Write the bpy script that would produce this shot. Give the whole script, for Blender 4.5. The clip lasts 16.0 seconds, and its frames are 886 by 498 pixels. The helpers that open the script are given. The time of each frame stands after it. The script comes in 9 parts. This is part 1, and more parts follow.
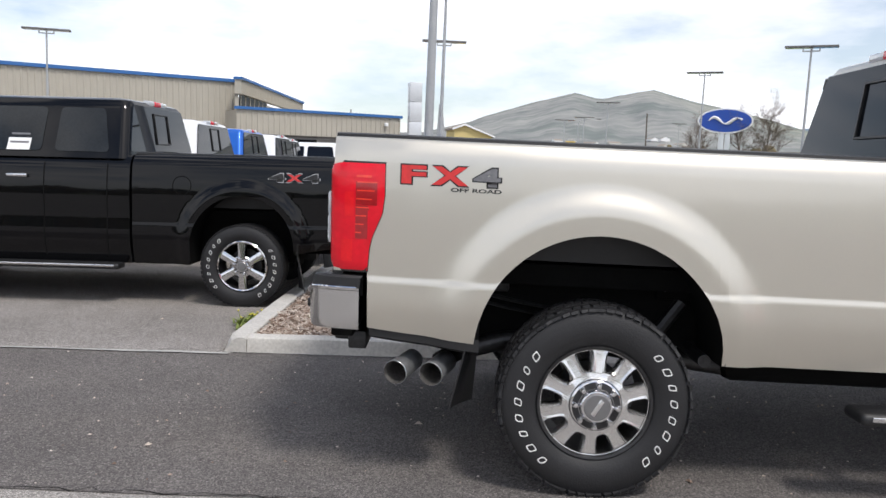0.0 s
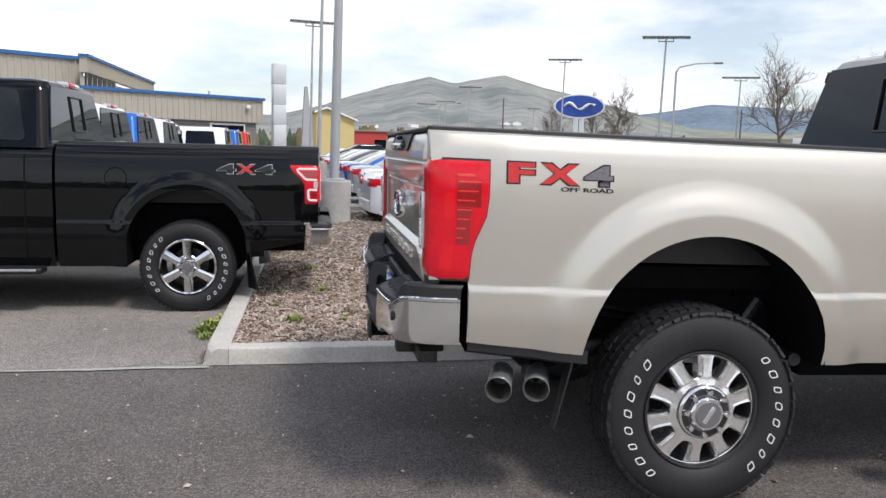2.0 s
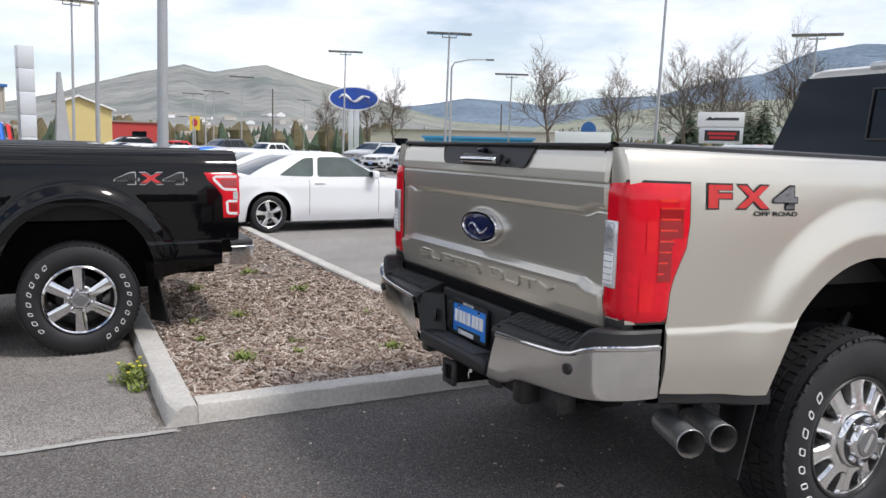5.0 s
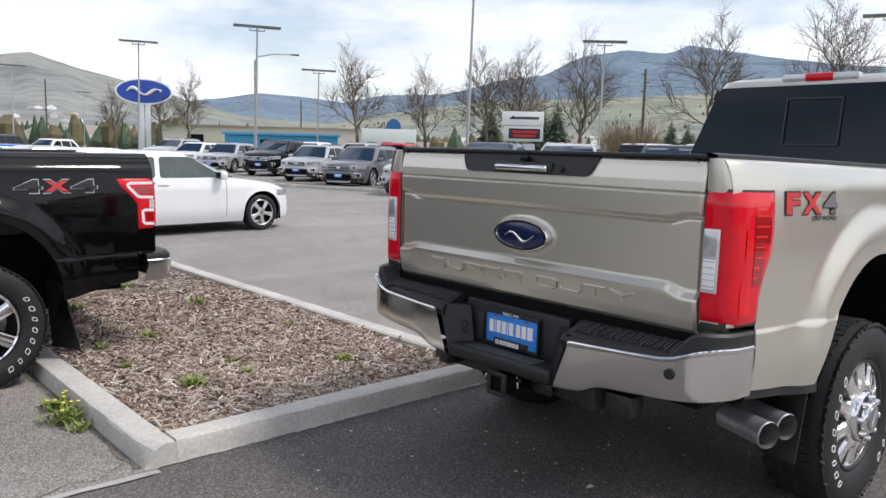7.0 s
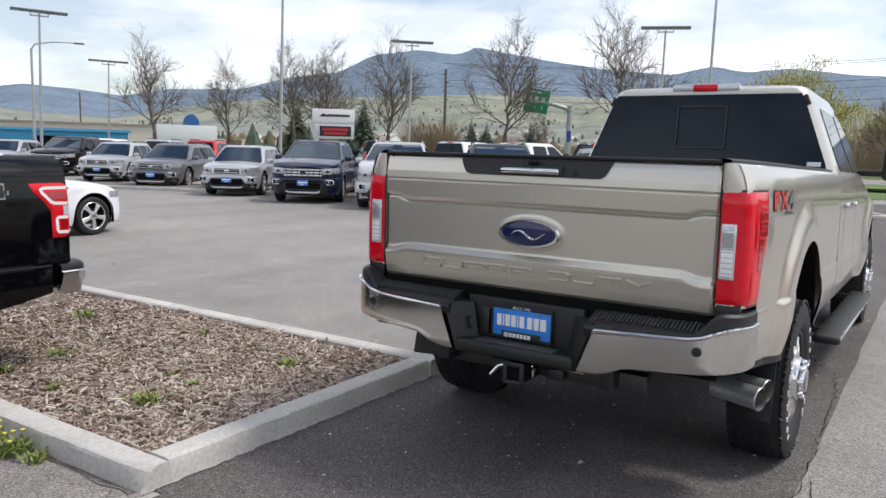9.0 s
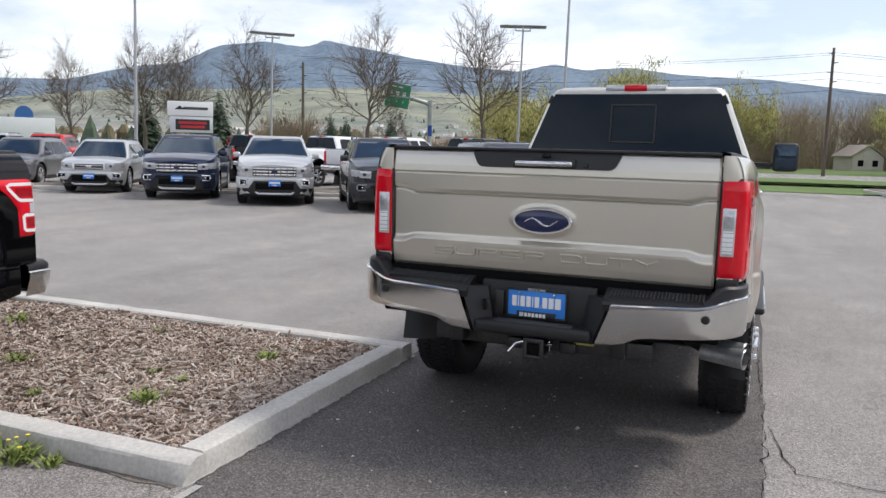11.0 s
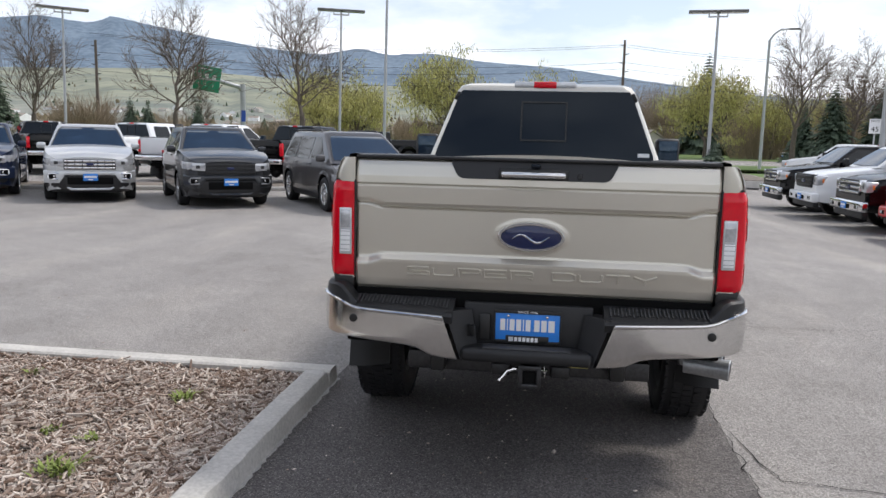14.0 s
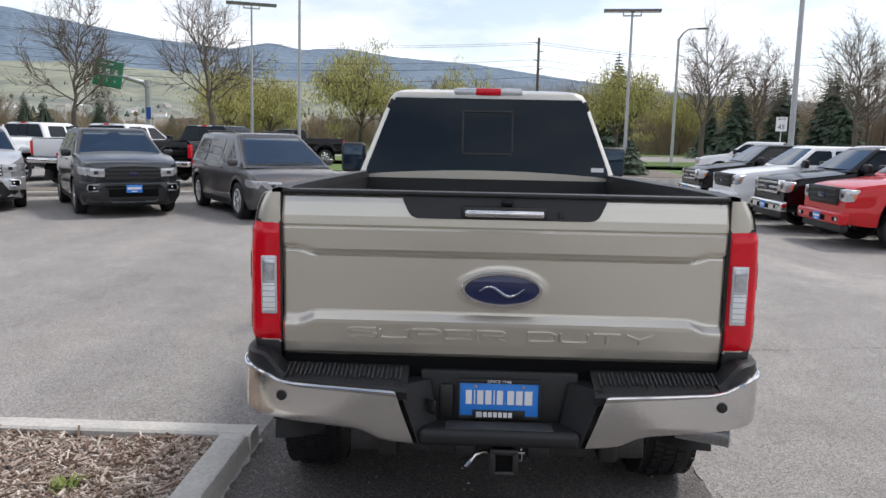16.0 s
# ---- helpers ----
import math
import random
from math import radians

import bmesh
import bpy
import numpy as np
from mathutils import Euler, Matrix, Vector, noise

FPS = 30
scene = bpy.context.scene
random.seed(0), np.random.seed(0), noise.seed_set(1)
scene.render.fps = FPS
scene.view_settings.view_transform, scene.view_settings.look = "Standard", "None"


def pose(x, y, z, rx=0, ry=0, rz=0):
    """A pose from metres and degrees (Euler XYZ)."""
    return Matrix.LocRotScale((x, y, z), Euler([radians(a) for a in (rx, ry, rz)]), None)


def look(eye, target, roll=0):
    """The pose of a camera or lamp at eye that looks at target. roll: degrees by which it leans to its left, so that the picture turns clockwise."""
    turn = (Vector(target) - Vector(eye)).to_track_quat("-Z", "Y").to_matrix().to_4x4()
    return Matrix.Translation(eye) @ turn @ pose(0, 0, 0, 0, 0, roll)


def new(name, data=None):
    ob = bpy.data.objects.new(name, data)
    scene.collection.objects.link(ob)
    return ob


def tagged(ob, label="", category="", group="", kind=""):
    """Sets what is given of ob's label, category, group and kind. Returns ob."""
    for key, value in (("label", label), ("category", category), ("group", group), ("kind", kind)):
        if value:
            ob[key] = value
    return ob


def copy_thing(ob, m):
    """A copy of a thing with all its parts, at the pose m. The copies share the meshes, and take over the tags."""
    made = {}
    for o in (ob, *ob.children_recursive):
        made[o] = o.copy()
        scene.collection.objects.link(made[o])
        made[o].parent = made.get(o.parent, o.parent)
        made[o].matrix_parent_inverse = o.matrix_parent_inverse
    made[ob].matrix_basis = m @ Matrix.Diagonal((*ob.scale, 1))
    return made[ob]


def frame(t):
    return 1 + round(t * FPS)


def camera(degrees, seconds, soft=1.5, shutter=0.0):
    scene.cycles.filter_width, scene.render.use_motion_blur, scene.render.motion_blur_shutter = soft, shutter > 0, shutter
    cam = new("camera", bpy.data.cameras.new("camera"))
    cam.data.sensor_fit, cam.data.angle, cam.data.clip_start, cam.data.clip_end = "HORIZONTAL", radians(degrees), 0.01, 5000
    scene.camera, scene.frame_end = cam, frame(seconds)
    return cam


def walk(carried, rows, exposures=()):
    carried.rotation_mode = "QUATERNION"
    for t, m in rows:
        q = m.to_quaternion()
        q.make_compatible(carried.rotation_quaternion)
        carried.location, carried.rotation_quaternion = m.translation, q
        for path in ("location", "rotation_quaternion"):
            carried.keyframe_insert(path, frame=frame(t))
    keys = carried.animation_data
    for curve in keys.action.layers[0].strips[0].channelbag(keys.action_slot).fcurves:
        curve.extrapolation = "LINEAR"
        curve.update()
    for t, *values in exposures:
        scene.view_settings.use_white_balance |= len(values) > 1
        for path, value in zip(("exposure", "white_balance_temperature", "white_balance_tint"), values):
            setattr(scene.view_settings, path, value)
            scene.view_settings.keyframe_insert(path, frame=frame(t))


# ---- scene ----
cam = camera(60.0, 16.0)
METRES, EYE, TILT, LEAN, TURN = 7.336, 1.443, 0.38, 1.22, -1.8
ROWS = [
    (0.0, 0.0, 0.0, 0.0, 0.32, -6.78, -2.72),
    (0.5, -0.0359, 0.0073, -0.0047, -3.0, -6.84, -2.71),
    (1.0, -0.0672, 0.0165, -0.0037, -6.16, -7.18, -2.73),
    (1.5, -0.1005, 0.0336, -0.0025, -8.5, -7.44, -2.74),
    (2.0, -0.1325, 0.0545, 0.0005, -10.35, -7.49, -2.73),
    (2.5, -0.1648, 0.0742, 0.0002, -12.27, -7.53, -2.7),
    (3.0, -0.194, 0.0941, 0.0014, -14.82, -7.49, -2.7),
    (3.5, -0.2208, 0.1161, 0.0014, -17.87, -7.43, -2.69),
    (4.0, -0.2453, 0.1421, 0.0019, -20.99, -7.41, -2.63),
    (6.5, -0.3763, 0.2607, 0.007, -38.8, -6.99, -2.61),
    (7.0, -0.4034, 0.284, 0.0051, -42.67, -6.89, -2.56),
    (7.5, -0.4304, 0.3072, 0.0033, -46.19, -6.79, -2.56),
    (8.0, -0.4555, 0.3279, 0.0038, -49.79, -6.66, -2.56),
    (8.5, -0.4776, 0.3496, 0.0034, -53.36, -6.54, -2.49),
    (9.0, -0.5007, 0.3709, 0.0036, -57.68, -6.44, -2.46),
    (11.5, -0.5927, 0.4774, -0.0022, -70.79, -6.45, -2.18),
    (12.0, -0.5986, 0.5036, -0.0026, -73.26, -6.48, -2.14),
    (12.5, -0.5973, 0.5269, -0.0007, -75.92, -6.55, -2.1),
    (13.0, -0.5882, 0.5463, 0.0025, -78.32, -6.68, -2.04),
    (13.5, -0.5708, 0.5617, 0.0077, -80.72, -6.91, -1.9),
    (14.0, -0.5511, 0.5763, 0.0121, -82.77, -7.07, -1.81),
    (14.5, -0.5297, 0.5903, 0.0144, -84.51, -7.13, -1.76),
    (15.0, -0.5082, 0.6009, 0.019, -86.22, -7.19, -1.71),
    (15.5, -0.4837, 0.6057, 0.0239, -87.75, -7.19, -1.62),
    (16.0, -0.4548, 0.6056, 0.0308, -89.02, -7.2, -1.51),
]
walk(cam, [(t, pose(0, 0, EYE, TILT, LEAN, TURN) @ pose(METRES * x, METRES * y, METRES * z, 90 + pitch, roll, yaw)) for t, x, y, z, yaw, pitch, roll in ROWS])

# ---- light ----
SUN_ELEV, SUN_AZ = 56.0, 145.0      # degrees; azimuth from +y towards +x
world = bpy.data.worlds.new("sky")
scene.world = world
world.use_nodes = True
wn, wl = world.node_tree.nodes, world.node_tree.links
wn.clear()
w_out = wn.new("ShaderNodeOutputWorld")
w_bg = wn.new("ShaderNodeBackground")
w_sky = wn.new("ShaderNodeTexSky")
w_sky.sky_type = 'NISHITA'
w_sky.sun_disc = False
w_sky.sun_elevation = radians(SUN_ELEV)
w_sky.sun_rotation = radians(SUN_AZ)
w_tc = wn.new("ShaderNodeTexCoord")
w_map = wn.new("ShaderNodeMapping")
w_map.inputs["Scale"].default_value = (1.0, 1.0, 3.2)
w_noise = wn.new("ShaderNodeTexNoise")
w_noise.inputs["Scale"].default_value = 2.6
w_noise.inputs["Detail"].default_value = 7.0
w_noise.inputs["Roughness"].default_value = 0.55
w_ramp = wn.new("ShaderNodeValToRGB")
w_ramp.color_ramp.elements[0].position = 0.36
w_ramp.color_ramp.elements[0].color = (0.25, 0.25, 0.25, 1)
w_ramp.color_ramp.elements[1].position = 0.6
w_ramp.color_ramp.elements[1].color = (1, 1, 1, 1)
w_n2 = wn.new("ShaderNodeTexNoise")
w_n2.inputs["Scale"].default_value = 6.0
w_n2.inputs["Detail"].default_value = 6.0
w_cloud = wn.new("ShaderNodeMixRGB")
w_cloud.inputs["Color1"].default_value = (8.45, 8.55, 9.3, 1)
w_cloud.inputs["Color2"].default_value = (10.5, 10.47, 10.75, 1)
w_mix = wn.new("ShaderNodeMixRGB")
wl.new(w_tc.outputs["Generated"], w_map.inputs["Vector"])
wl.new(w_map.outputs["Vector"], w_noise.inputs["Vector"])
wl.new(w_map.outputs["Vector"], w_n2.inputs["Vector"])
wl.new(w_noise.outputs["Fac"], w_ramp.inputs["Fac"])
wl.new(w_n2.outputs["Fac"], w_cloud.inputs["Fac"])
# broken cover overhead, closed towards the horizon
w_sep = wn.new("ShaderNodeSeparateXYZ")
w_high = wn.new("ShaderNodeMapRange")
w_high.inputs["From Min"].default_value, w_high.inputs["From Max"].default_value = 0.24, 0.46
w_n3 = wn.new("ShaderNodeTexNoise")
w_n3.inputs["Scale"].default_value = 5.5
w_n3.inputs["Detail"].default_value = 7.0
w_gap = wn.new("ShaderNodeValToRGB")
w_gap.color_ramp.elements[0].position = 0.44
w_gap.color_ramp.elements[1].position = 0.56
w_cover = wn.new("ShaderNodeMixRGB")
wl.new(w_tc.outputs["Generated"], w_sep.inputs["Vector"])
wl.new(w_sep.outputs["Z"], w_high.inputs["Value"])
wl.new(w_tc.outputs["Generated"], w_n3.inputs["Vector"])
wl.new(w_n3.outputs["Fac"], w_gap.inputs["Fac"])
wl.new(w_high.outputs["Result"], w_cover.inputs["Fac"])
wl.new(w_ramp.outputs["Color"], w_cover.inputs["Color1"])
wl.new(w_gap.outputs["Color"], w_cover.inputs["Color2"])
wl.new(w_cover.outputs["Color"], w_mix.inputs["Fac"])
wl.new(w_sky.outputs["Color"], w_mix.inputs["Color1"])
wl.new(w_cloud.outputs["Color"], w_mix.inputs["Color2"])
wl.new(w_mix.outputs["Color"], w_bg.inputs["Color"])
w_bg.inputs["Strength"].default_value = 0.139
wl.new(w_bg.outputs["Background"], w_out.inputs["Surface"])
sun = new("sun", bpy.data.lights.new("sun", 'SUN'))
sun.data.energy = 2.4
sun.data.angle = radians(11)
sun.data.color = (1.0, 0.955, 0.905)
_a, _e = radians(SUN_AZ), radians(SUN_ELEV)
sun.matrix_world = look((math.sin(_a) * math.cos(_e) * 50, math.cos(_a) * math.cos(_e) * 50, math.sin(_e) * 50), (0, 0, 0))


# ---- materials ----
def mat(name, color, rough=0.6, metal=0.0, var=0.15, scale=6.0, fine=60.0, bump=0.0, coat=0.0, spec=0.5, tint=None, objvar=0.0, bump_scale=None, contrast=(0.3, 0.7), stretch=(1, 1, 1)):
    m = bpy.data.materials.new(name)
    m.use_nodes = True
    nt = m.node_tree
    b = nt.nodes["Principled BSDF"]
    b.inputs["Roughness"].default_value = rough
    b.inputs["Metallic"].default_value = metal
    b.inputs["Coat Weight"].default_value = coat
    b.inputs["Coat Roughness"].default_value = 0.04
    b.inputs["Specular IOR Level"].default_value = spec
    tc = nt.nodes.new("ShaderNodeTexCoord")
    mp = nt.nodes.new("ShaderNodeMapping")
    mp.inputs["Scale"].default_value = stretch
    nt.links.new(tc.outputs["Object"], mp.inputs["Vector"])
    n1 = nt.nodes.new("ShaderNodeTexNoise")
    n1.inputs["Scale"].default_value = scale
    n1.inputs["Detail"].default_value = 6
    n2 = nt.nodes.new("ShaderNodeTexNoise")
    n2.inputs["Scale"].default_value = fine
    n2.inputs["Detail"].default_value = 3
    for n in (n1, n2):
        nt.links.new(mp.outputs["Vector"], n.inputs["Vector"])
    mx = nt.nodes.new("ShaderNodeMath")
    mx.operation = 'MULTIPLY_ADD'
    mx.inputs[1].default_value = 0.5
    nt.links.new(n2.outputs["Fac"], mx.inputs[0])
    hf = nt.nodes.new("ShaderNodeMath")
    hf.operation = 'MULTIPLY'
    hf.inputs[1].default_value = 0.5
    nt.links.new(n1.outputs["Fac"], hf.inputs[0])
    nt.links.new(hf.outputs[0], mx.inputs[2])
    ramp = nt.nodes.new("ShaderNodeValToRGB")
    ramp.color_ramp.elements[0].position, ramp.color_ramp.elements[1].position = contrast
    c = np.array(color[:3])
    t2 = np.array(tint[:3]) if tint is not None else np.clip(c * (1 + var), 0, 1)
    ramp.color_ramp.elements[0].color = (*(c * (1 - var)), 1)
    ramp.color_ramp.elements[1].color = (*t2, 1)
    nt.links.new(mx.outputs[0], ramp.inputs["Fac"])
    last = ramp.outputs["Color"]
    if objvar:
        oi = nt.nodes.new("ShaderNodeObjectInfo")
        hs = nt.nodes.new("ShaderNodeHueSaturation")
        mr = nt.nodes.new("ShaderNodeMapRange")
        mr.inputs["To Min"].default_value, mr.inputs["To Max"].default_value = 1 - objvar, 1 + objvar
        nt.links.new(oi.outputs["Random"], mr.inputs["Value"])
        nt.links.new(mr.outputs["Result"], hs.inputs["Value"])
        nt.links.new(last, hs.inputs["Color"])
        last = hs.outputs["Color"]
    nt.links.new(last, b.inputs["Base Color"])
    if bump:
        bp = nt.nodes.new("ShaderNodeBump")
        bp.inputs["Strength"].default_value = bump
        bp.inputs["Distance"].default_value = 0.01
        src = n2
        if bump_scale:
            src = nt.nodes.new("ShaderNodeTexNoise")
            src.inputs["Scale"].default_value = bump_scale
            src.inputs["Detail"].default_value = 4
            nt.links.new(mp.outputs["Vector"], src.inputs["Vector"])
        nt.links.new(src.outputs["Fac"], bp.inputs["Height"])
        nt.links.new(bp.outputs["Normal"], b.inputs["Normal"])
    return m


def paint(name, color, flake=0.35, rough=0.32):
    return mat(name, color, rough=rough, metal=flake, var=0.03, scale=2.0, fine=400.0, coat=0.75, spec=0.1)


M_CHAMPAGNE = paint("champagne_paint", (0.635, 0.602, 0.528), 0.76, 0.32)
M_BLACKPAINT = mat("black_paint", (0.0026, 0.0026, 0.0032), 0.3, 0.0, 0.05, 2, 300, coat=0.62, spec=0.03)
M_WHITEPAINT = paint("white_paint", (0.80, 0.81, 0.82), 0.0, 0.3)
M_MIDGREY = paint("mid_grey_paint", (0.19, 0.19, 0.20), 0.5, 0.33)
M_SILVER = paint("silver_paint", (0.55, 0.56, 0.57), 0.6, 0.35)
M_GREYPAINT = paint("grey_paint", (0.088, 0.084, 0.086), 0.4, 0.32)
M_DARKGREY = paint("dark_grey_paint", (0.032, 0.034, 0.038), 0.35, 0.3)
M_NAVY = paint("navy_paint", (0.012, 0.02, 0.05), 0.3, 0.3)
M_BLUEPAINT = paint("blue_paint", (0.02, 0.12, 0.5), 0.2, 0.3)
M_REDPAINT = paint("red_paint", (0.55, 0.015, 0.02), 0.1, 0.3)
M_GLASS = mat("tinted_glass", (0.005, 0.006, 0.009), 0.02, 0.0, 0.05, spec=0.30)
M_GLASS.node_tree.nodes["Principled BSDF"].inputs["Specular Tint"].default_value = (0.72, 0.86, 1.0, 1)
# blue base and gloss tint imitate sky reflected in the glass
M_LIGHTGLASS = mat("windscreen_glass", (0.014, 0.026, 0.045), 0.015, 0.0, 0.5, 2.5, spec=0.75)
M_LIGHTGLASS.node_tree.nodes["Principled BSDF"].inputs["Specular Tint"].default_value = (0.62, 0.82, 1.0, 1)
M_PALEGLASS = mat("pale_side_glass", (0.085, 0.108, 0.100), 0.03, 0.0, 0.25, 1.2, 4, spec=0.5)
M_CARGLASS = mat("clear_side_glass", (0.016, 0.019, 0.022), 0.03, 0.0, 0.4, 3, spec=0.32)
M_CHROME = mat("chrome", (0.72, 0.72, 0.73), 0.09, 1.0, 0.04, 9)
M_ALLOY = mat("alloy", (0.78, 0.775, 0.765), 0.22, 0.9, 0.05, 9)
M_ALLOYGREY = mat("painted_alloy_grey", (0.26, 0.26, 0.265), 0.3, 0.7, 0.05, 9)
M_RUBBER = mat("tyre_rubber", (0.013, 0.013, 0.0145), 0.62, 0.0, 0.25, 12, 120, bump=0.15)
M_WHITELETTER = mat("white_letter_rubber", (0.78, 0.78, 0.77), 0.6, 0, 0.05)
M_BLACKPLASTIC = mat("black_plastic", (0.0125, 0.0125, 0.0135), 0.5, 0.0, 0.2, 10, 300, bump=0.12)
M_GREYPLASTIC = mat("worn_step_plastic", (0.05, 0.05, 0.052), 0.6, 0.0, 0.35, 30, 200, bump=0.25)
# near-black: shade of wells, underbody, recesses and open gaps put into the colour
M_CAVITY = mat("recess_shade_black", (0.005, 0.005, 0.005), 0.85, 0, 0.3, spec=0.12)
M_STEEL = mat("dark_steel", (0.06, 0.06, 0.062), 0.45, 0.8, 0.3, 12)
M_EXHAUST = mat("exhaust_tip", (0.40, 0.41, 0.42), 0.34, 0.65, 0.25, 12)
M_REDLENS = mat("red_lens", (0.70, 0.006, 0.020), 0.2, 0, 0.10, 12, 40, coat=0.6, spec=0.15)
M_DARKREDLENS = mat("dark_red_lens", (0.35, 0.005, 0.010), 0.15, 0, 0.2, 18, coat=1.0)
M_LAMPCHAMBER = mat("lamp_chamber", (0.74, 0.010, 0.018), 0.2, 0, 0.10, 20, coat=0.6, spec=0.15)
M_CLEARLENS = mat("clear_lens", (0.62, 0.63, 0.65), 0.12, 0.25, 0.12, 30, coat=1.0)
M_HEADLAMP = mat("headlamp_lens", (0.5, 0.51, 0.53), 0.08, 0.4, 0.25, 14, coat=1.0)
M_AMBER = mat("amber_lens", (0.75, 0.20, 0.03), 0.2, 0, 0.1, coat=0.6)
M_PLATE = mat("blue_plate", (0.03, 0.23, 0.72), 0.4, 0, 0.04)
M_WHITE = mat("white_print", (0.82, 0.82, 0.82), 0.5, 0, 0.03)
M_DECALRED = mat("decal_red", (0.60, 0.03, 0.03), 0.4, 0, 0.1, 60)
M_DECALGREY = mat("decal_grey", (0.16, 0.16, 0.17), 0.4, 0, 0.2, 60)
M_DECALBLACK = mat("decal_black", (0.015, 0.015, 0.015), 0.4, 0, 0.1)
M_DECALSILVER = mat("decal_silver", (0.5, 0.5, 0.51), 0.4, 0.2, 0.05)
M_OVALBLUE = mat("badge_blue", (0.008, 0.016, 0.075), 0.2, 0.1, 0.1, coat=0.5)
M_SIGNBLUE = mat("sign_blue", (0.015, 0.07, 0.38), 0.35, 0, 0.06)


def asphalt(name, dark, light, speck, speck_amt, big=0.25, stain=0.35):
    """Worn asphalt: stains and patches, fine grain, pale and dark stones, a pebbled surface."""
    m = bpy.data.materials.new(name)
    m.use_nodes = True
    nt = m.node_tree
    b = nt.nodes["Principled BSDF"]
    b.inputs["Roughness"].default_value = 0.88
    b.inputs["Specular IOR Level"].default_value = 0.3
    tc = nt.nodes.new("ShaderNodeTexCoord")
    def nz(scale, detail, rough=0.6):
        n = nt.nodes.new("ShaderNodeTexNoise")
        n.inputs["Scale"].default_value, n.inputs["Detail"].default_value, n.inputs["Roughness"].default_value = scale, detail, rough
        nt.links.new(tc.outputs["Object"], n.inputs["Vector"])
        return n
    def rampn(src, stops):
        r = nt.nodes.new("ShaderNodeValToRGB")
        r.color_ramp.elements[0].position, r.color_ramp.elements[0].color = stops[0][0], (*stops[0][1], 1)
        r.color_ramp.elements[1].position, r.color_ramp.elements[1].color = stops[-1][0], (*stops[-1][1], 1)
        for p_, c_ in stops[1:-1]:
            r.color_ramp.elements.new(p_).color = (*c_, 1)
        nt.links.new(src, r.inputs["Fac"])
        return r.outputs["Color"]
    def mix(mode, fac, a, b_):
        x = nt.nodes.new("ShaderNodeMixRGB")
        x.blend_type = mode
        if isinstance(fac, float):
            x.inputs["Fac"].default_value = fac
        else:
            nt.links.new(fac, x.inputs["Fac"])
        nt.links.new(a, x.inputs["Color1"])
        if isinstance(b_, tuple):
            x.inputs["Color2"].default_value = (*b_, 1)
        else:
            nt.links.new(b_, x.inputs["Color2"])
        return x.outputs["Color"]
    base = rampn(nz(big, 8, 0.62).outputs["Fac"], [(0.32, dark), (0.68, light)])
    s2 = rampn(nz(1.7, 7, 0.7).outputs["Fac"], [(0.3, (1 - stain,) * 3), (0.5, (0.95,) * 3), (0.75, (1.12,) * 3)])
    col = mix('MULTIPLY', 1.0, base, s2)
    g = rampn(nz(150, 4, 0.85).outputs["Fac"], [(0.36, (0.3,) * 3), (0.64, (1.7,) * 3)])
    col = mix('MULTIPLY', 0.95, col, g)
    # single stones of the aggregate, each its own shade
    vs = nt.nodes.new("ShaderNodeTexVoronoi")
    vs.inputs["Scale"].default_value = 120
    nt.links.new(tc.outputs["Object"], vs.inputs["Vector"])
    col = mix('MULTIPLY', 0.75, col, rampn(vs.outputs["Color"], [(0.15, (0.5,) * 3), (0.5, (1.0,) * 3), (0.85, (1.5,) * 3)]))
    # long faint smears of dust and tyre traffic
    smp = nt.nodes.new("ShaderNodeMapping")
    smp.inputs["Scale"].default_value = (0.18, 1.0, 1.0)
    smp.inputs["Rotation"].default_value = (0, 0, 0.35)
    nt.links.new(tc.outputs["Object"], smp.inputs["Vector"])
    sm = nz(0.9, 5, 0.55)
    nt.links.new(smp.outputs["Vector"], sm.inputs["Vector"])
    col = mix('MULTIPLY', 1.0, col, rampn(sm.outputs["Fac"], [(0.35, (0.9,) * 3), (0.52, (1.0,) * 3), (0.68, (1.10, 1.085, 1.06))]))
    v = nt.nodes.new("ShaderNodeTexVoronoi")
    v.inputs["Scale"].default_value = 75
    nt.links.new(tc.outputs["Object"], v.inputs["Vector"])
    pick = rampn(v.outputs["Color"], [(1 - speck_amt - 0.02, (0, 0, 0)), (1 - speck_amt, (1, 1, 1))])
    near = rampn(v.outputs["Distance"], [(0.28, (1, 1, 1)), (0.42, (0, 0, 0))])
    m2 = mix('MULTIPLY', 1.0, pick, near)
    col = mix('MIX', m2, col, speck)
    nt.links.new(col, b.inputs["Base Color"])
    bp = nt.nodes.new("ShaderNodeBump")
    bp.inputs["Strength"].default_value, bp.inputs["Distance"].default_value = 0.55, 0.006
    nt.links.new(v.outputs["Distance"], bp.inputs["Height"])
    nt.links.new(bp.outputs["Normal"], b.inputs["Normal"])
    return m


M_ASPHALT = asphalt("old_asphalt", (0.268, 0.252, 0.238), (0.325, 0.307, 0.291), (0.44, 0.42, 0.40), 0.10, 0.22, 0.16)
M_NEWASPHALT = asphalt("new_asphalt", (0.112, 0.102, 0.097), (0.147, 0.135, 0.129), (0.27, 0.25, 0.235), 0.22, 0.5, 0.14)
M_APRON = asphalt("apron_asphalt", (0.235, 0.216, 0.200), (0.295, 0.273, 0.255), (0.45, 0.43, 0.41), 0.12, 0.6, 0.2)
M_CONCRETE = mat("kerb_concrete", (0.50, 0.48, 0.445), 0.9, 0, 0.22, 3, 45, bump=0.25, contrast=(0.3, 0.65))
M_CONCRETEWORN = mat("concrete_worn", (0.40, 0.39, 0.37), 0.9, 0, 0.3, 3, 60, bump=0.3)
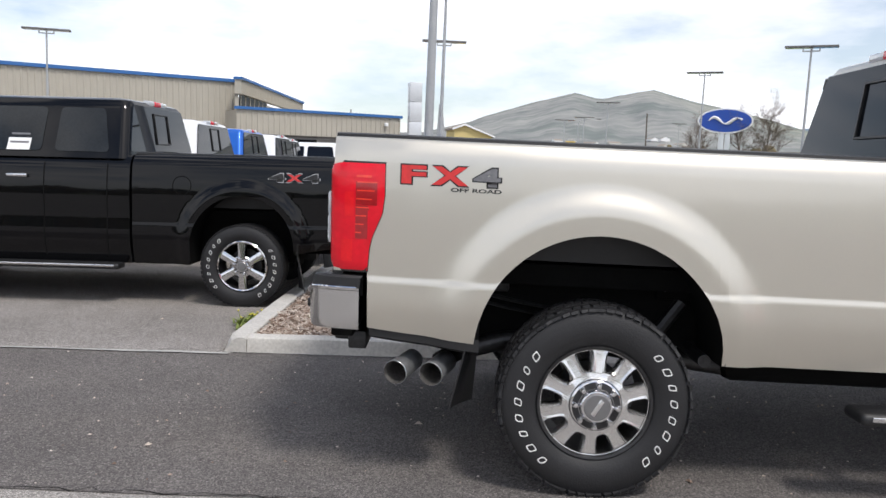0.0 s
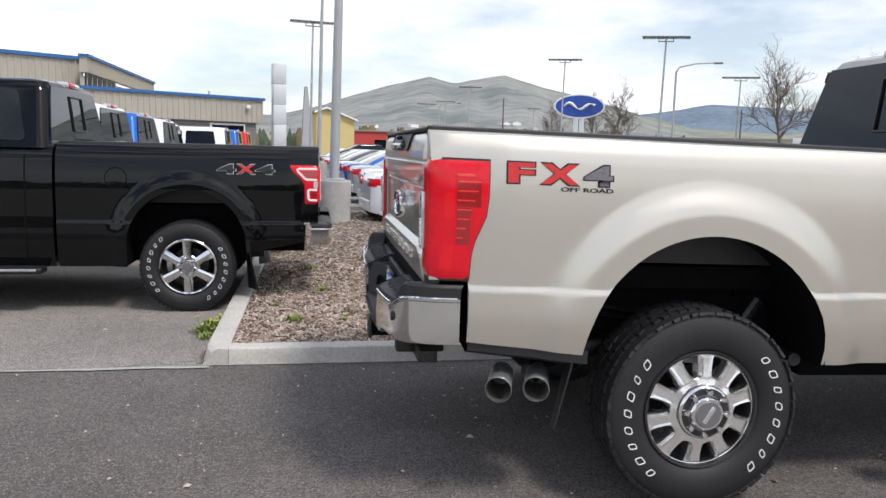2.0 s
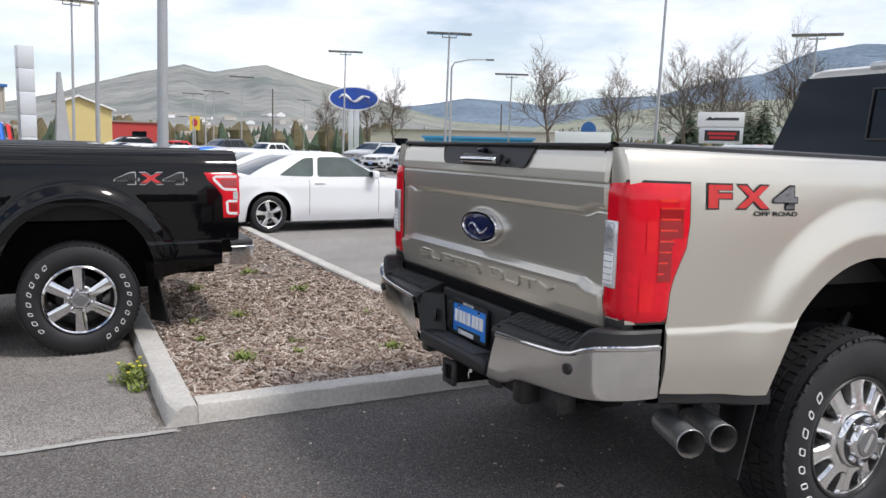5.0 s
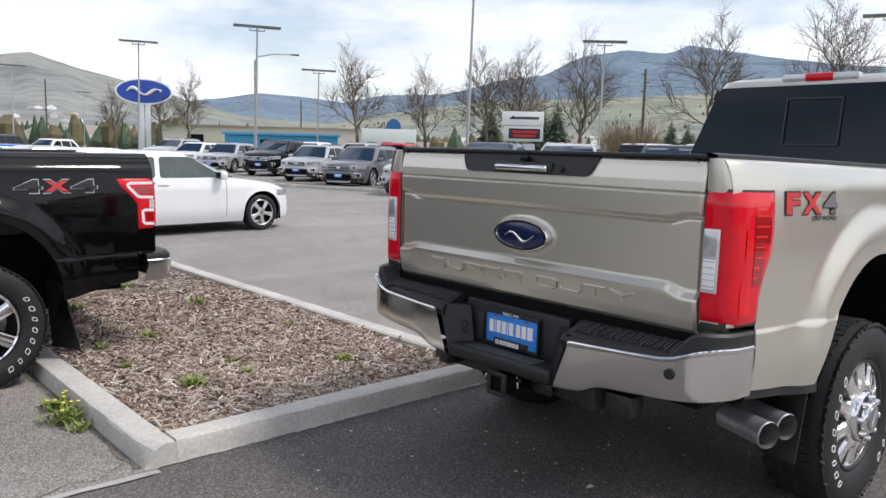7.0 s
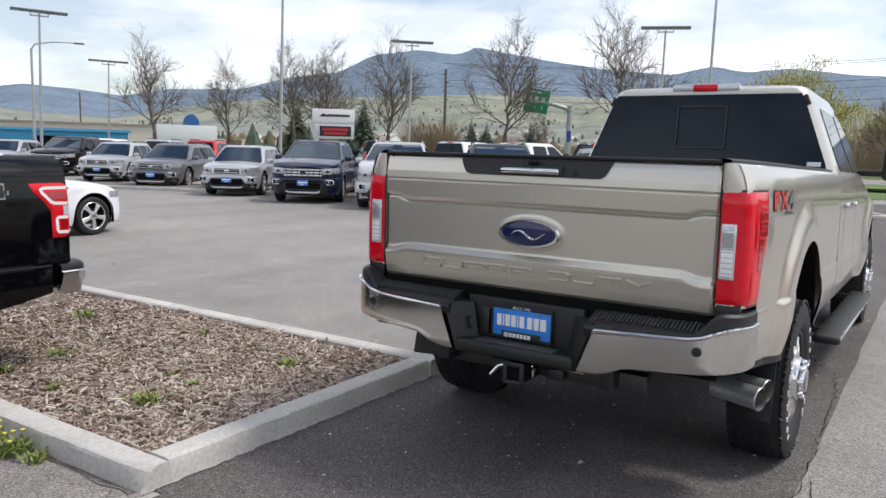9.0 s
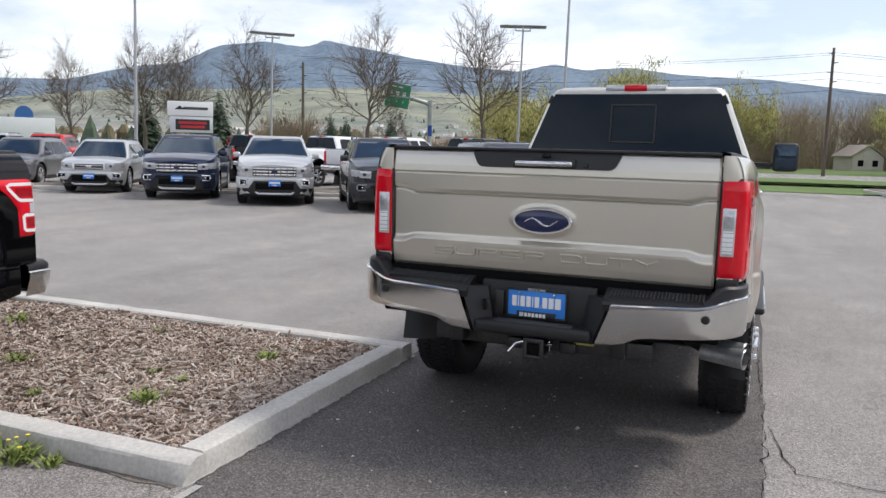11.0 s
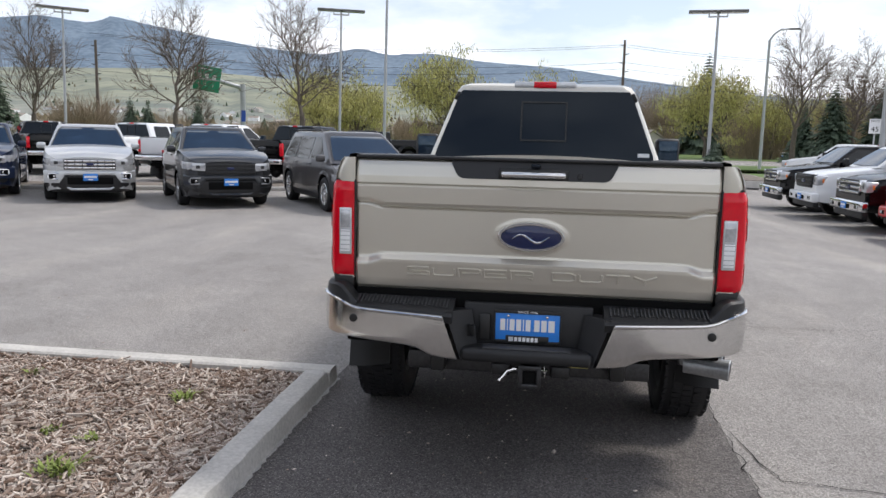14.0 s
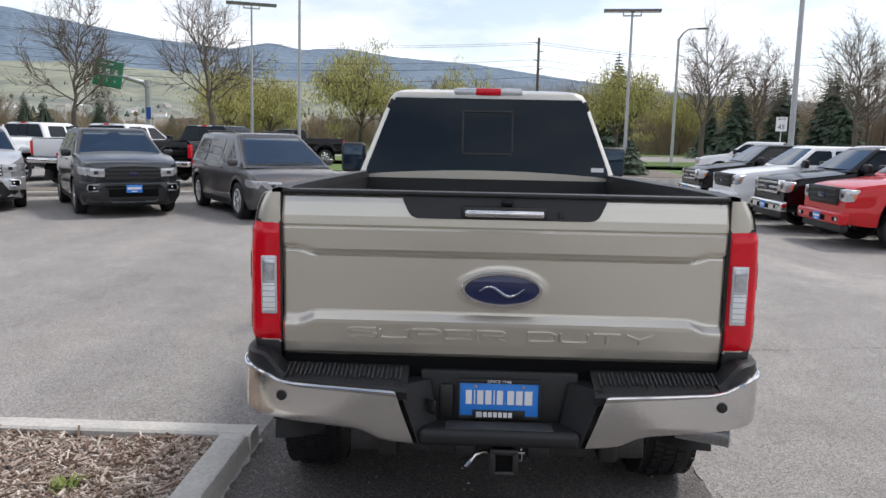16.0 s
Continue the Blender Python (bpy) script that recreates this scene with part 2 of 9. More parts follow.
M_MULCHBED = mat("mulch_bed", (0.12, 0.095, 0.078), 0.95, 0, 0.45, 9, 70, bump=1.0, contrast=(0.3, 0.7), tint=(0.30, 0.26, 0.22))
M_BIGCHIP = mat("large_wood_chip", (0.42, 0.34, 0.28), 0.9, 0, 0.3, 30, 160, objvar=0.38, bump=0.3, stretch=(0.25, 1, 1))
M_GALV = mat("galvanised_pole", (0.42, 0.43, 0.44), 0.5, 0.35, 0.12, 3, 40)
M_LAMPHEAD = mat("lamp_head", (0.16, 0.155, 0.15), 0.5, 0.3, 0.2)
M_METALWALL = mat("beige_metal_cladding", (0.42, 0.39, 0.33), 0.6, 0, 0.06, 0.6, 20)
M_GREYWALL = mat("grey_block_wall", (0.20, 0.19, 0.18), 0.85, 0, 0.1, 0.8, 20, bump=0.2)
M_BLUETRIM = mat("blue_roof_trim", (0.03, 0.13, 0.36), 0.5, 0, 0.08)
M_TOWER = mat("white_panel", (0.62, 0.64, 0.66), 0.4, 0.2, 0.05)
M_YELLOW = mat("yellow_stucco", (0.62, 0.5, 0.22), 0.8, 0, 0.06, 0.5)
M_ROOF = mat("roofing", (0.30, 0.26, 0.22), 0.8, 0, 0.1)
M_REDSIGN = mat("red_panel", (0.5, 0.05, 0.05), 0.6, 0, 0.1)
M_BARK = mat("bark", (0.125, 0.10, 0.082), 0.9, 0, 0.3, 8, 50, bump=0.4)
M_TWIG = mat("twigs", (0.15, 0.12, 0.10), 0.9, 0, 0.25, 6)
M_BRUSH = mat("brush_stems", (0.30, 0.235, 0.165), 0.9, 0, 0.3, 0.5)
M_WILLOW = mat("willow_leaf", (0.50, 0.475, 0.17), 0.8, 0, 0.35, 0.8, 12)
M_CONIFER = mat("conifer", (0.0675, 0.0972, 0.0607), 0.85, 0, 0.45, 1.0, 14)
M_GRASS = mat("grass", (0.10, 0.16, 0.035), 0.95, 0, 0.3, 0.25, 9, bump=0.3)
M_WEED = mat("weed_leaf", (0.20, 0.25, 0.06), 0.8, 0, 0.35, 20)
M_FLOWER = mat("yellow_flower", (0.72, 0.62, 0.08), 0.7, 0, 0.1)
M_LED = mat("red_display", (0.5, 0.02, 0.03), 0.4, 0, 0.1)
M_GREENSIGN = mat("green_sign", (0.02, 0.28, 0.15), 0.45, 0, 0.05)
M_YELLOWSIGN = mat("yellow_sign", (0.75, 0.5, 0.05), 0.5, 0, 0.05)
M_BRIGHTBLUE = mat("bright_blue_wall", (0.06, 0.32, 0.62), 0.6, 0, 0.05, 0.4)
M_SCRUB = mat("scrub", (0.16, 0.13, 0.075), 0.95, 0, 0.4, 0.3, 3)


# ---- mesh helpers ----
def mesh_ob(name, bm, material, smooth=True, angle=35):
    me = bpy.data.meshes.new(name)
    bmesh.ops.recalc_face_normals(bm, faces=bm.faces)
    bm.to_mesh(me)
    bm.free()
    mats = material if isinstance(material, (list, tuple)) else [material]
    for m in mats:
        me.materials.append(m)
    if smooth:
        me.polygons.foreach_set("use_smooth", [True] * len(me.polygons))
        me.set_sharp_from_angle(angle=radians(angle))
    return new(name, me)


def part(name, bm, material, parent=None, label="", smooth=True, angle=35):
    ob = mesh_ob(name, bm, material, smooth, angle)
    if parent is not None:
        ob.parent = parent
    if label:
        tagged(ob, label)
    return ob


def thing(name, label, category, m=None, group="", kind=""):
    ob = new(name)
    ob.empty_display_size = 0.2
    if m is not None:
        ob.matrix_basis = m
    return tagged(ob, label, category, group, kind)


def add_box(bm, size, at=(0, 0, 0), rot=None, bevel=0.0, seg=2):
    b = bmesh.new()
    bmesh.ops.create_cube(b, size=1.0)
    bmesh.ops.scale(b, vec=size, verts=b.verts)
    if bevel:
        bmesh.ops.bevel(b, geom=b.edges[:], offset=bevel, segments=seg, affect='EDGES', profile=0.5)
    mt = Matrix.Translation(at) @ (rot if rot is not None else Matrix())
    bmesh.ops.transform(b, matrix=mt, verts=b.verts)
    merge(bm, b)
    return bm


def merge(bm, b):
    tmp = bpy.data.meshes.new("tmp")
    b.to_mesh(tmp)
    b.free()
    bm.from_mesh(tmp)
    bpy.data.meshes.remove(tmp)


def box(size, at=(0, 0, 0), rot=None, bevel=0.0, seg=2):
    return add_box(bmesh.new(), size, at, rot, bevel, seg)


def loft(rows, closed=False, cap=False, bm=None):
    bm = bm or bmesh.new()
    vs = [[bm.verts.new(p) for p in r] for r in rows]
    n = len(vs[0])
    for a, b in zip(vs, vs[1:]):
        for i in range(n if closed else n - 1):
            j = (i + 1) % n
            try:
                bm.faces.new((a[i], a[j], b[j], b[i]))
            except ValueError:
                pass
    if cap:
        bm.faces.new(vs[0][::-1])
        bm.faces.new(vs[-1])
    return bm


def lathe(profile, n=48, axis='y', bm=None):
    """profile: (radius, offset along axis)."""
    rows = []
    for r, o in profile:
        ring = []
        for i in range(n):
            a = 2 * math.pi * i / n
            c, s = r * math.cos(a), r * math.sin(a)
            ring.append({'y': (c, o, s), 'z': (c, s, o), 'x': (o, c, s)}[axis])
        rows.append(ring)
    return loft(rows, closed=True, bm=bm)


def tube(points, r, n=10, bm=None, cap=True):
    """A round tube along points; r: a radius or one per point."""
    pts = [Vector(p) for p in points]
    rs = r if isinstance(r, (list, tuple)) else [r] * len(pts)
    rows = []
    for i, p in enumerate(pts):
        d = (pts[min(i + 1, len(pts) - 1)] - pts[max(i - 1, 0)]).normalized()
        u = d.orthogonal().normalized() if i == 0 else (u - d * u.dot(d)).normalized()
        v = d.cross(u)
        rows.append([p + (u * math.cos(2 * math.pi * k / n) + v * math.sin(2 * math.pi * k / n)) * rs[i] for k in range(n)])
    return loft(rows, closed=True, cap=cap, bm=bm)


def prism(poly, axis, a, b, bm=None):
    """Extrude a 2D polygon along an axis from a to b."""
    bm = bm or bmesh.new()
    def p3(u, v, w):
        return {'x': (w, u, v), 'y': (u, w, v), 'z': (u, v, w)}[axis]
    r0 = [bm.verts.new(p3(u, v, a)) for u, v in poly]
    r1 = [bm.verts.new(p3(u, v, b)) for u, v in poly]
    n = len(poly)
    for i in range(n):
        bm.faces.new((r0[i], r0[(i + 1) % n], r1[(i + 1) % n], r1[i]))
    bm.faces.new(r0[::-1])
    bm.faces.new(r1)
    return bm


def round_poly(poly, r, seg=4):
    """Round the corners of a 2D or 3D polygon."""
    P = [Vector(p) for p in poly]
    out = []
    for i, p in enumerate(P):
        a, b = P[i - 1], P[(i + 1) % len(P)]
        ra = min(r, (a - p).length * 0.45)
        rb = min(r, (b - p).length * 0.45)
        s, e = p + (a - p).normalized() * ra, p + (b - p).normalized() * rb
        for k in range(seg + 1):
            t = k / seg
            out.append(s * (1 - t) ** 2 + p * 2 * t * (1 - t) + e * t * t)
    return out


def slab(points, thick, bm=None):
    """A thin slab from a 3D outline, thickened against its normal."""
    bm = bm or bmesh.new()
    P = [Vector(p) for p in points]
    nrm = Vector()
    for i in range(len(P)):
        a, b = P[i], P[(i + 1) % len(P)]
        nrm += a.cross(b)
    nrm.normalize()
    top = [bm.verts.new(p) for p in P]
    bot = [bm.verts.new(p - nrm * thick) for p in P]
    n = len(P)
    for i in range(n):
        bm.faces.new((top[i], bot[i], bot[(i + 1) % n], top[(i + 1) % n]))
    bm.faces.new(top)
    bm.faces.new(bot[::-1])
    return bm


def lerp(pts, x):
    """Piecewise linear table lookup."""
    return float(np.interp(x, [p[0] for p in pts], [p[1] for p in pts]))


def smooth(a, b, x):
    t = min(1.0, max(0.0, (x - a) / (b - a)))
    return t * t * (3 - 2 * t)


def text_mesh(body, size, depth, name, material, parent, m, label="", bold=0.0, width=None, shear=0.0):
    cu = bpy.data.curves.new("text", 'FONT')
    cu.body, cu.size, cu.extrude, cu.offset, cu.shear = body, size, depth, bold, shear
    cu.align_x, cu.align_y = 'CENTER', 'CENTER'
    tmp = new("text", cu)
    bpy.context.view_layer.update()
    me = bpy.data.meshes.new_from_object(tmp.evaluated_get(bpy.context.evaluated_depsgraph_get()))
    bpy.data.objects.remove(tmp)
    bpy.data.curves.remove(cu)
    co = np.empty(len(me.vertices) * 3)
    me.vertices.foreach_get("co", co)
    co = co.reshape(-1, 3)
    if width:
        co[:, 0] *= width / (co[:, 0].max() - co[:, 0].min())
        me.vertices.foreach_set("co", co.ravel())
    me.transform(m)
    me.materials.clear()
    me.materials.append(material)
    ob = new(name, me)
    ob.parent = parent
    if label:
        tagged(ob, label)
    return ob




# ---- ground ----
LOT = -2.65                                  # the bays' bearing, degrees
lot_m = pose(-0.335, 4.27, 0, 0, 0, LOT)


def sheet(name, outline, z, material, label, category, step=None):
    bm = bmesh.new()
    bm.faces.new([bm.verts.new((x, y, z)) for x, y in outline])
    ob = mesh_ob(name, bm, material, smooth=False)
    return tagged(ob, label, category, kind="structure")


def rect(x0, y0, x1, y1):
    return [(x0, y0), (x1, y0), (x1, y1), (x0, y1)]


sheet("ground", rect(-4600, -4600, 4600, 4600), -0.35, M_GRASS, "dull green grass land reaching the hills", "ground")


def lot_z(x, y):
    """The lot dips towards a drain under the row of pickups that face the aisle."""
    return -0.27 * smooth(5, 11, x) * smooth(34, 27, x) * smooth(0.5, -3.2, y)


xs, ys = [-90, -30, 0] + list(range(4, 35)), [-60, -30] + list(np.arange(-16, 2, 0.6)) + [2, 40, 130]
tagged(mesh_ob("parking_lot", loft([[(x, y, lot_z(x, y)) for y in ys] for x in xs]), M_ASPHALT, angle=80), "weathered light grey asphalt parking lot", "asphalt", kind="structure")


def wavy(x0, y0, x1, y1, n, amp, seed):
    rnd = random.Random(seed)
    return [(x0 + (x1 - x0) * i / n + (rnd.uniform(-amp, amp) if y1 != y0 and 0 < i < n else 0),
             y0 + (y1 - y0) * i / n + (rnd.uniform(-amp, amp) if x1 != x0 and 0 < i < n else 0)) for i in range(n + 1)]


ISL_FOOT = -1.10
# darker strip of newer asphalt under the pickup, in the bays' own frame
strip = wavy(-14, -1.12, 30, -1.12, 90, 0.012, 1) + wavy(30, 1.32, ISL_FOOT, 1.32, 40, 0.012, 2) + wavy(ISL_FOOT, 1.235, -14, 1.16, 40, 0.012, 6)
ob = sheet("asphalt_strip", strip, 0.005, M_NEWASPHALT, "strip of darker newer asphalt with pale edges", "asphalt")
ob.matrix_basis = lot_m
apron = wavy(-30, 1.165, -1.12, 1.25, 60, 0.012, 3) + [(-1.12, 30), (-30, 30)]
ob = sheet("apron", apron, 0.009, M_APRON, "worn pale grey asphalt apron under parked trucks", "asphalt")
ob.matrix_basis = lot_m
# pale cement lip along the strip's edge and along the kerb's foot
ob = sheet("edge_joint", wavy(-30, 1.105, -1.12, 1.225, 160, 0.014, 4) + wavy(-1.12, 1.265, -30, 1.155, 160, 0.012, 5), 0.0125, M_CONCRETEWORN, "crumbling pale cement joint between two asphalts", "joint")
ob.matrix_basis = lot_m

# ---- planted island with its kerb ----
ISL_X0, ISL_X1, ISL_Y0, ISL_Y1 = -1.175, 1.32, 1.30, 13.0
island = thing("planting_island", "raised planting island with concrete kerb and bark mulch", "island", lot_m, kind="structure")
KERB_W, KERB_H = 0.17, 0.117


def kerb_run(a, b, seed, nrm, parent, broken=False):
    """Kerb stones from a to b, with a sloped and rounded face on the nrm side."""
    a, b, nrm = Vector(a), Vector(b), Vector(nrm)
    n = max(1, round((b - a).length / 2.6))
    rnd = random.Random(seed)
    for k in range(n):
        p, q = a.lerp(b, k / n), a.lerp(b, (k + 1) / n)
        d = (q - p).normalized()
        p, q = p + d * 0.004, q - d * 0.004
        rows = []
        m = 28
        for i in range(m + 1):
            c = p.lerp(q, i / m)
            j = [rnd.uniform(-0.003, 0.003) for _ in range(4)]
            h = KERB_H + rnd.uniform(-0.0015, 0.0015)
            chip = max(0.0, rnd.gauss(0, 0.006) - 0.004)
            if broken and k == n - 1:
                chip = 0.07 * smooth(m - 1.6, m, i)
            prof = [(0.0, -0.1), (0.0, 0.0), (0.010 + j[0], h * 0.55 - chip * 0.5), (0.014 + j[1] + chip * 0.3, h - 0.020 - chip * 0.6), (0.020 + j[2] + chip * 0.6, h - 0.006 - chip * 0.25), (0.034 + chip, h), (KERB_W - 0.016, h), (KERB_W, h - 0.012), (KERB_W, -0.1)]
            rows.append([c - nrm * o + Vector((0, 0, z)) for o, z in prof])
        part("kerb_stone", loft(rows, closed=True, cap=True), M_CONCRETE, parent, angle=24)


kerb_run((ISL_X0 + KERB_W, ISL_Y0, 0), (ISL_X1 - KERB_W, ISL_Y0 + 0.006, 0), 5, (0, -1, 0), island)
kerb_run((ISL_X0, ISL_Y1, 0), (ISL_X0, ISL_Y0 - 0.004, 0), 6, (-1, 0, 0), island, True)
kerb_run((ISL_X1, ISL_Y0 + 0.0, 0), (ISL_X1, ISL_Y1, 0), 7, (1, 0, 0), island)


def mulch_height(x, y):
    e = min(x - ISL_X0 - KERB_W, ISL_X1 - KERB_W - x, y - ISL_Y0 - KERB_W)
    return 0.078 + 0.036 * smooth(0, 0.5, e) + 0.022 * noise.noise((x * 2.2, y * 2.2, 0)) + 0.012 * noise.noise((x * 8, y * 8, 3))


rows = []
for j in range(240):
    y = ISL_Y0 + KERB_W - 0.01 + (ISL_Y1 - ISL_Y0 - KERB_W) * (j / 239) ** 1.4
    rows.append([(x, y, mulch_height(x, y)) for x in np.linspace(ISL_X0 + KERB_W - 0.01, ISL_X1 - KERB_W + 0.01, 60)])
part("mulch_bed", loft(rows), M_MULCHBED, island, "grey-brown bark mulch with weeds")


# ---- vehicles ----
def wheel_meshes(kind, R, width, rim_r, tread, spokes, style):
    """Tyre, rim and hub meshes; the outer face looks to -y."""
    w = width / 2
    tyre = lathe([(rim_r * 0.985, -w * 0.78), (rim_r + 0.012, -w * 0.9), (rim_r + 0.05, -w * 1.0), (R - 0.075, -w * 1.0), (R - 0.035, -w * 0.93), (R - 0.012, -w * 0.83),
                  (R - 0.006, -w * 0.55), (R - 0.004, 0), (R - 0.006, w * 0.55), (R - 0.012, w * 0.83), (R - 0.04, w * 0.93), (R - 0.09, w), (rim_r + 0.03, w * 0.95), (rim_r, w * 0.8)], 64 if kind in ("hd", "pickup") else 36)
    lugs = bmesh.new()
    if tread:
        # blocks of an all-terrain tread, staggered row by row, and shoulder lugs
        rnd = random.Random(9)
        n = 66
        for row, (oy, bw, off) in enumerate(((-0.8, 0.30, 0.0), (-0.42, 0.30, 0.5), (-0.0, 0.34, 0.2), (0.42, 0.30, 0.7), (0.8, 0.30, 0.35))):
            for i in range(n):
                a = 2 * math.pi * (i + off) / n
                tl = 2 * math.pi * R / n
                rr = R - 0.004 - (0.014 if abs(oy) > 0.7 else 0.0)
                skew = rnd.uniform(-0.35, 0.35)
                rot = Matrix.Rotation(-a, 4, 'Y') @ Matrix.Translation((rr, oy * w, 0)) @ Matrix.Rotation(skew, 4, 'X') @ Matrix.Rotation((0.35 if oy < 0 else -0.35) * (abs(oy) > 0.7), 4, 'Z')
                b = bmesh.new()
                bmesh.ops.create_cube(b, size=1)
                bmesh.ops.scale(b, vec=(0.013, bw * w, tl * 0.80), verts=b.verts)
                bmesh.ops.transform(b, matrix=rot, verts=b.verts)
                merge(lugs, b)
    elif kind == "pickup":
        for i in range(60):
            a = 2 * math.pi * i / 60
            for s in (-1, 1):
                add_box(lugs, (0.008, w * 0.3, 0.03), (0, 0, 0), Matrix.Rotation(-a, 4, 'Y') @ Matrix.Translation((R - 0.008, s * w * 0.78, 0)))
    ro = rim_r
    barrel = lathe([(ro, -w * 0.8), (ro - 0.006, -w * 0.86), (ro - 0.016, -w * 0.84), (ro - 0.022, -w * 0.7), (ro - 0.035, -w * 0.3), (ro - 0.04, w * 0.6), (ro, w * 0.8)], 56 if kind in ("hd", "pickup") else 32)
    face = bmesh.new()
    yo = -w * 0.72
    hub_r = {'hd': 0.108, 'six': 0.095}.get(style, 0.068 * (ro / 0.23))
    if style == 'hd':
        # ten spokes with a sunk middle, rounded windows between them, a flared outer ring
        merge(face, lathe([(ro - 0.002, yo - 0.002), (ro - 0.005, yo - 0.009), (ro - 0.010, yo - 0.010), (ro - 0.014, yo - 0.006), (ro - 0.022, yo - 0.003), (ro - 0.024, yo + 0.03)], 56))
        for i in range(spokes):
            a = 2 * math.pi * (i + 0.5) / spokes
            rows = []
            for t in np.linspace(0, 1, 34):
                r = 0.096 + (ro - 0.022 - 0.096) * t
                gap = lerp([(0.136, 0.0), (0.145, 0.015), (0.160, 0.022), (0.188, 0.030), (0.220, 0.0365), (0.230, 0.034), (0.236, 0.025), (0.240, 0.0)], r)
                half = r * math.tan(math.pi / spokes)
                hw = half - gap
                y = yo - 0.004 - 0.026 * (1 - t) ** 1.2
                e = min(gap, 0.008) / 0.008
                bev = min(0.0085, hw * 0.3)
                rows.append([(r, y + 0.060 * e, -half + gap * 0.92), (r, y + 0.013 * e, -hw), (r, y, -hw + bev), (r, y + 0.003, -hw * 0.42), (r, y + 0.003, hw * 0.42), (r, y, hw - bev), (r, y + 0.013 * e, hw), (r, y + 0.060 * e, half - gap * 0.92)])
            b = loft(rows)
            bmesh.ops.transform(b, matrix=Matrix.Rotation(a, 4, 'Y'), verts=b.verts)
            merge(face, b)
    else:
        merge(face, lathe([(ro - 0.004, yo - 0.02), (ro - 0.012, yo - 0.026), (ro - 0.022, yo - 0.02), (ro - 0.026, yo + 0.01)], 48))
        for i in range(spokes):
            a = 2 * math.pi * (i + 0.25) / spokes
            rows = []
            for t in np.linspace(0, 1, 5):
                r = hub_r * 0.8 + (ro - 0.015 - hub_r * 0.8) * t
                hw = (0.030 + 0.007 * t if style != 'twin' else 0.016 + 0.004 * t) * ro / 0.23
                y = yo - 0.016 - 0.012 * (1 - t)
                rows.append([(r, y + 0.045, -hw * 1.15), (r, y + 0.008, -hw), (r, y, -hw * 0.55), (r, y, hw * 0.55), (r, y + 0.008, hw), (r, y + 0.045, hw * 1.15)])
            for da in ((0,) if style != 'twin' else (-0.11, 0.11)):
                b = loft(rows)
                bmesh.ops.transform(b, matrix=Matrix.Rotation(a + da, 4, 'Y'), verts=b.verts)
                merge(face, b)
    hub = lathe([(0.0, yo - 0.072 if style == 'hd' else yo - 0.030), (hub_r * 0.60, yo - 0.072 if style == 'hd' else yo - 0.030), (hub_r * 0.66, yo - 0.066 if style == 'hd' else yo - 0.024), (hub_r * 0.70, yo - 0.050 if style == 'hd' else yo - 0.020), (hub_r * 0.98, yo - 0.046 if style == 'hd' else yo - 0.020), (hub_r * 1.06, yo - 0.038 if style == 'hd' else yo - 0.012), (hub_r * 1.1, yo - 0.01), (hub_r * 1.1, yo + 0.05)], 40)
    nh = 0.078 if style == 'hd' else 0.044
    nut = lathe([(0, yo - nh), (0.010, yo - nh + 0.002), (0.0145, yo - nh + 0.010), (0.0155, yo)], 8)
    cap = lathe([(0.0, yo - 0.078), (hub_r * 0.5, yo - 0.077), (hub_r * 0.55, yo - 0.07)], 28) if style == 'hd' else lathe([(0.0, yo - 0.040), (hub_r * 0.4, yo - 0.039), (hub_r * 0.45, yo - 0.03)], 20)
    disc = lathe([(0.03, 0.02), (ro * 0.62, 0.02), (ro * 0.62, 0.05), (0.03, 0.05)], 32)
    return dict(tyre=tyre, tread=lugs, barrel=barrel, face=face, hub=hub, disc=disc, nut=nut, cap=cap)


WHEELS = {}


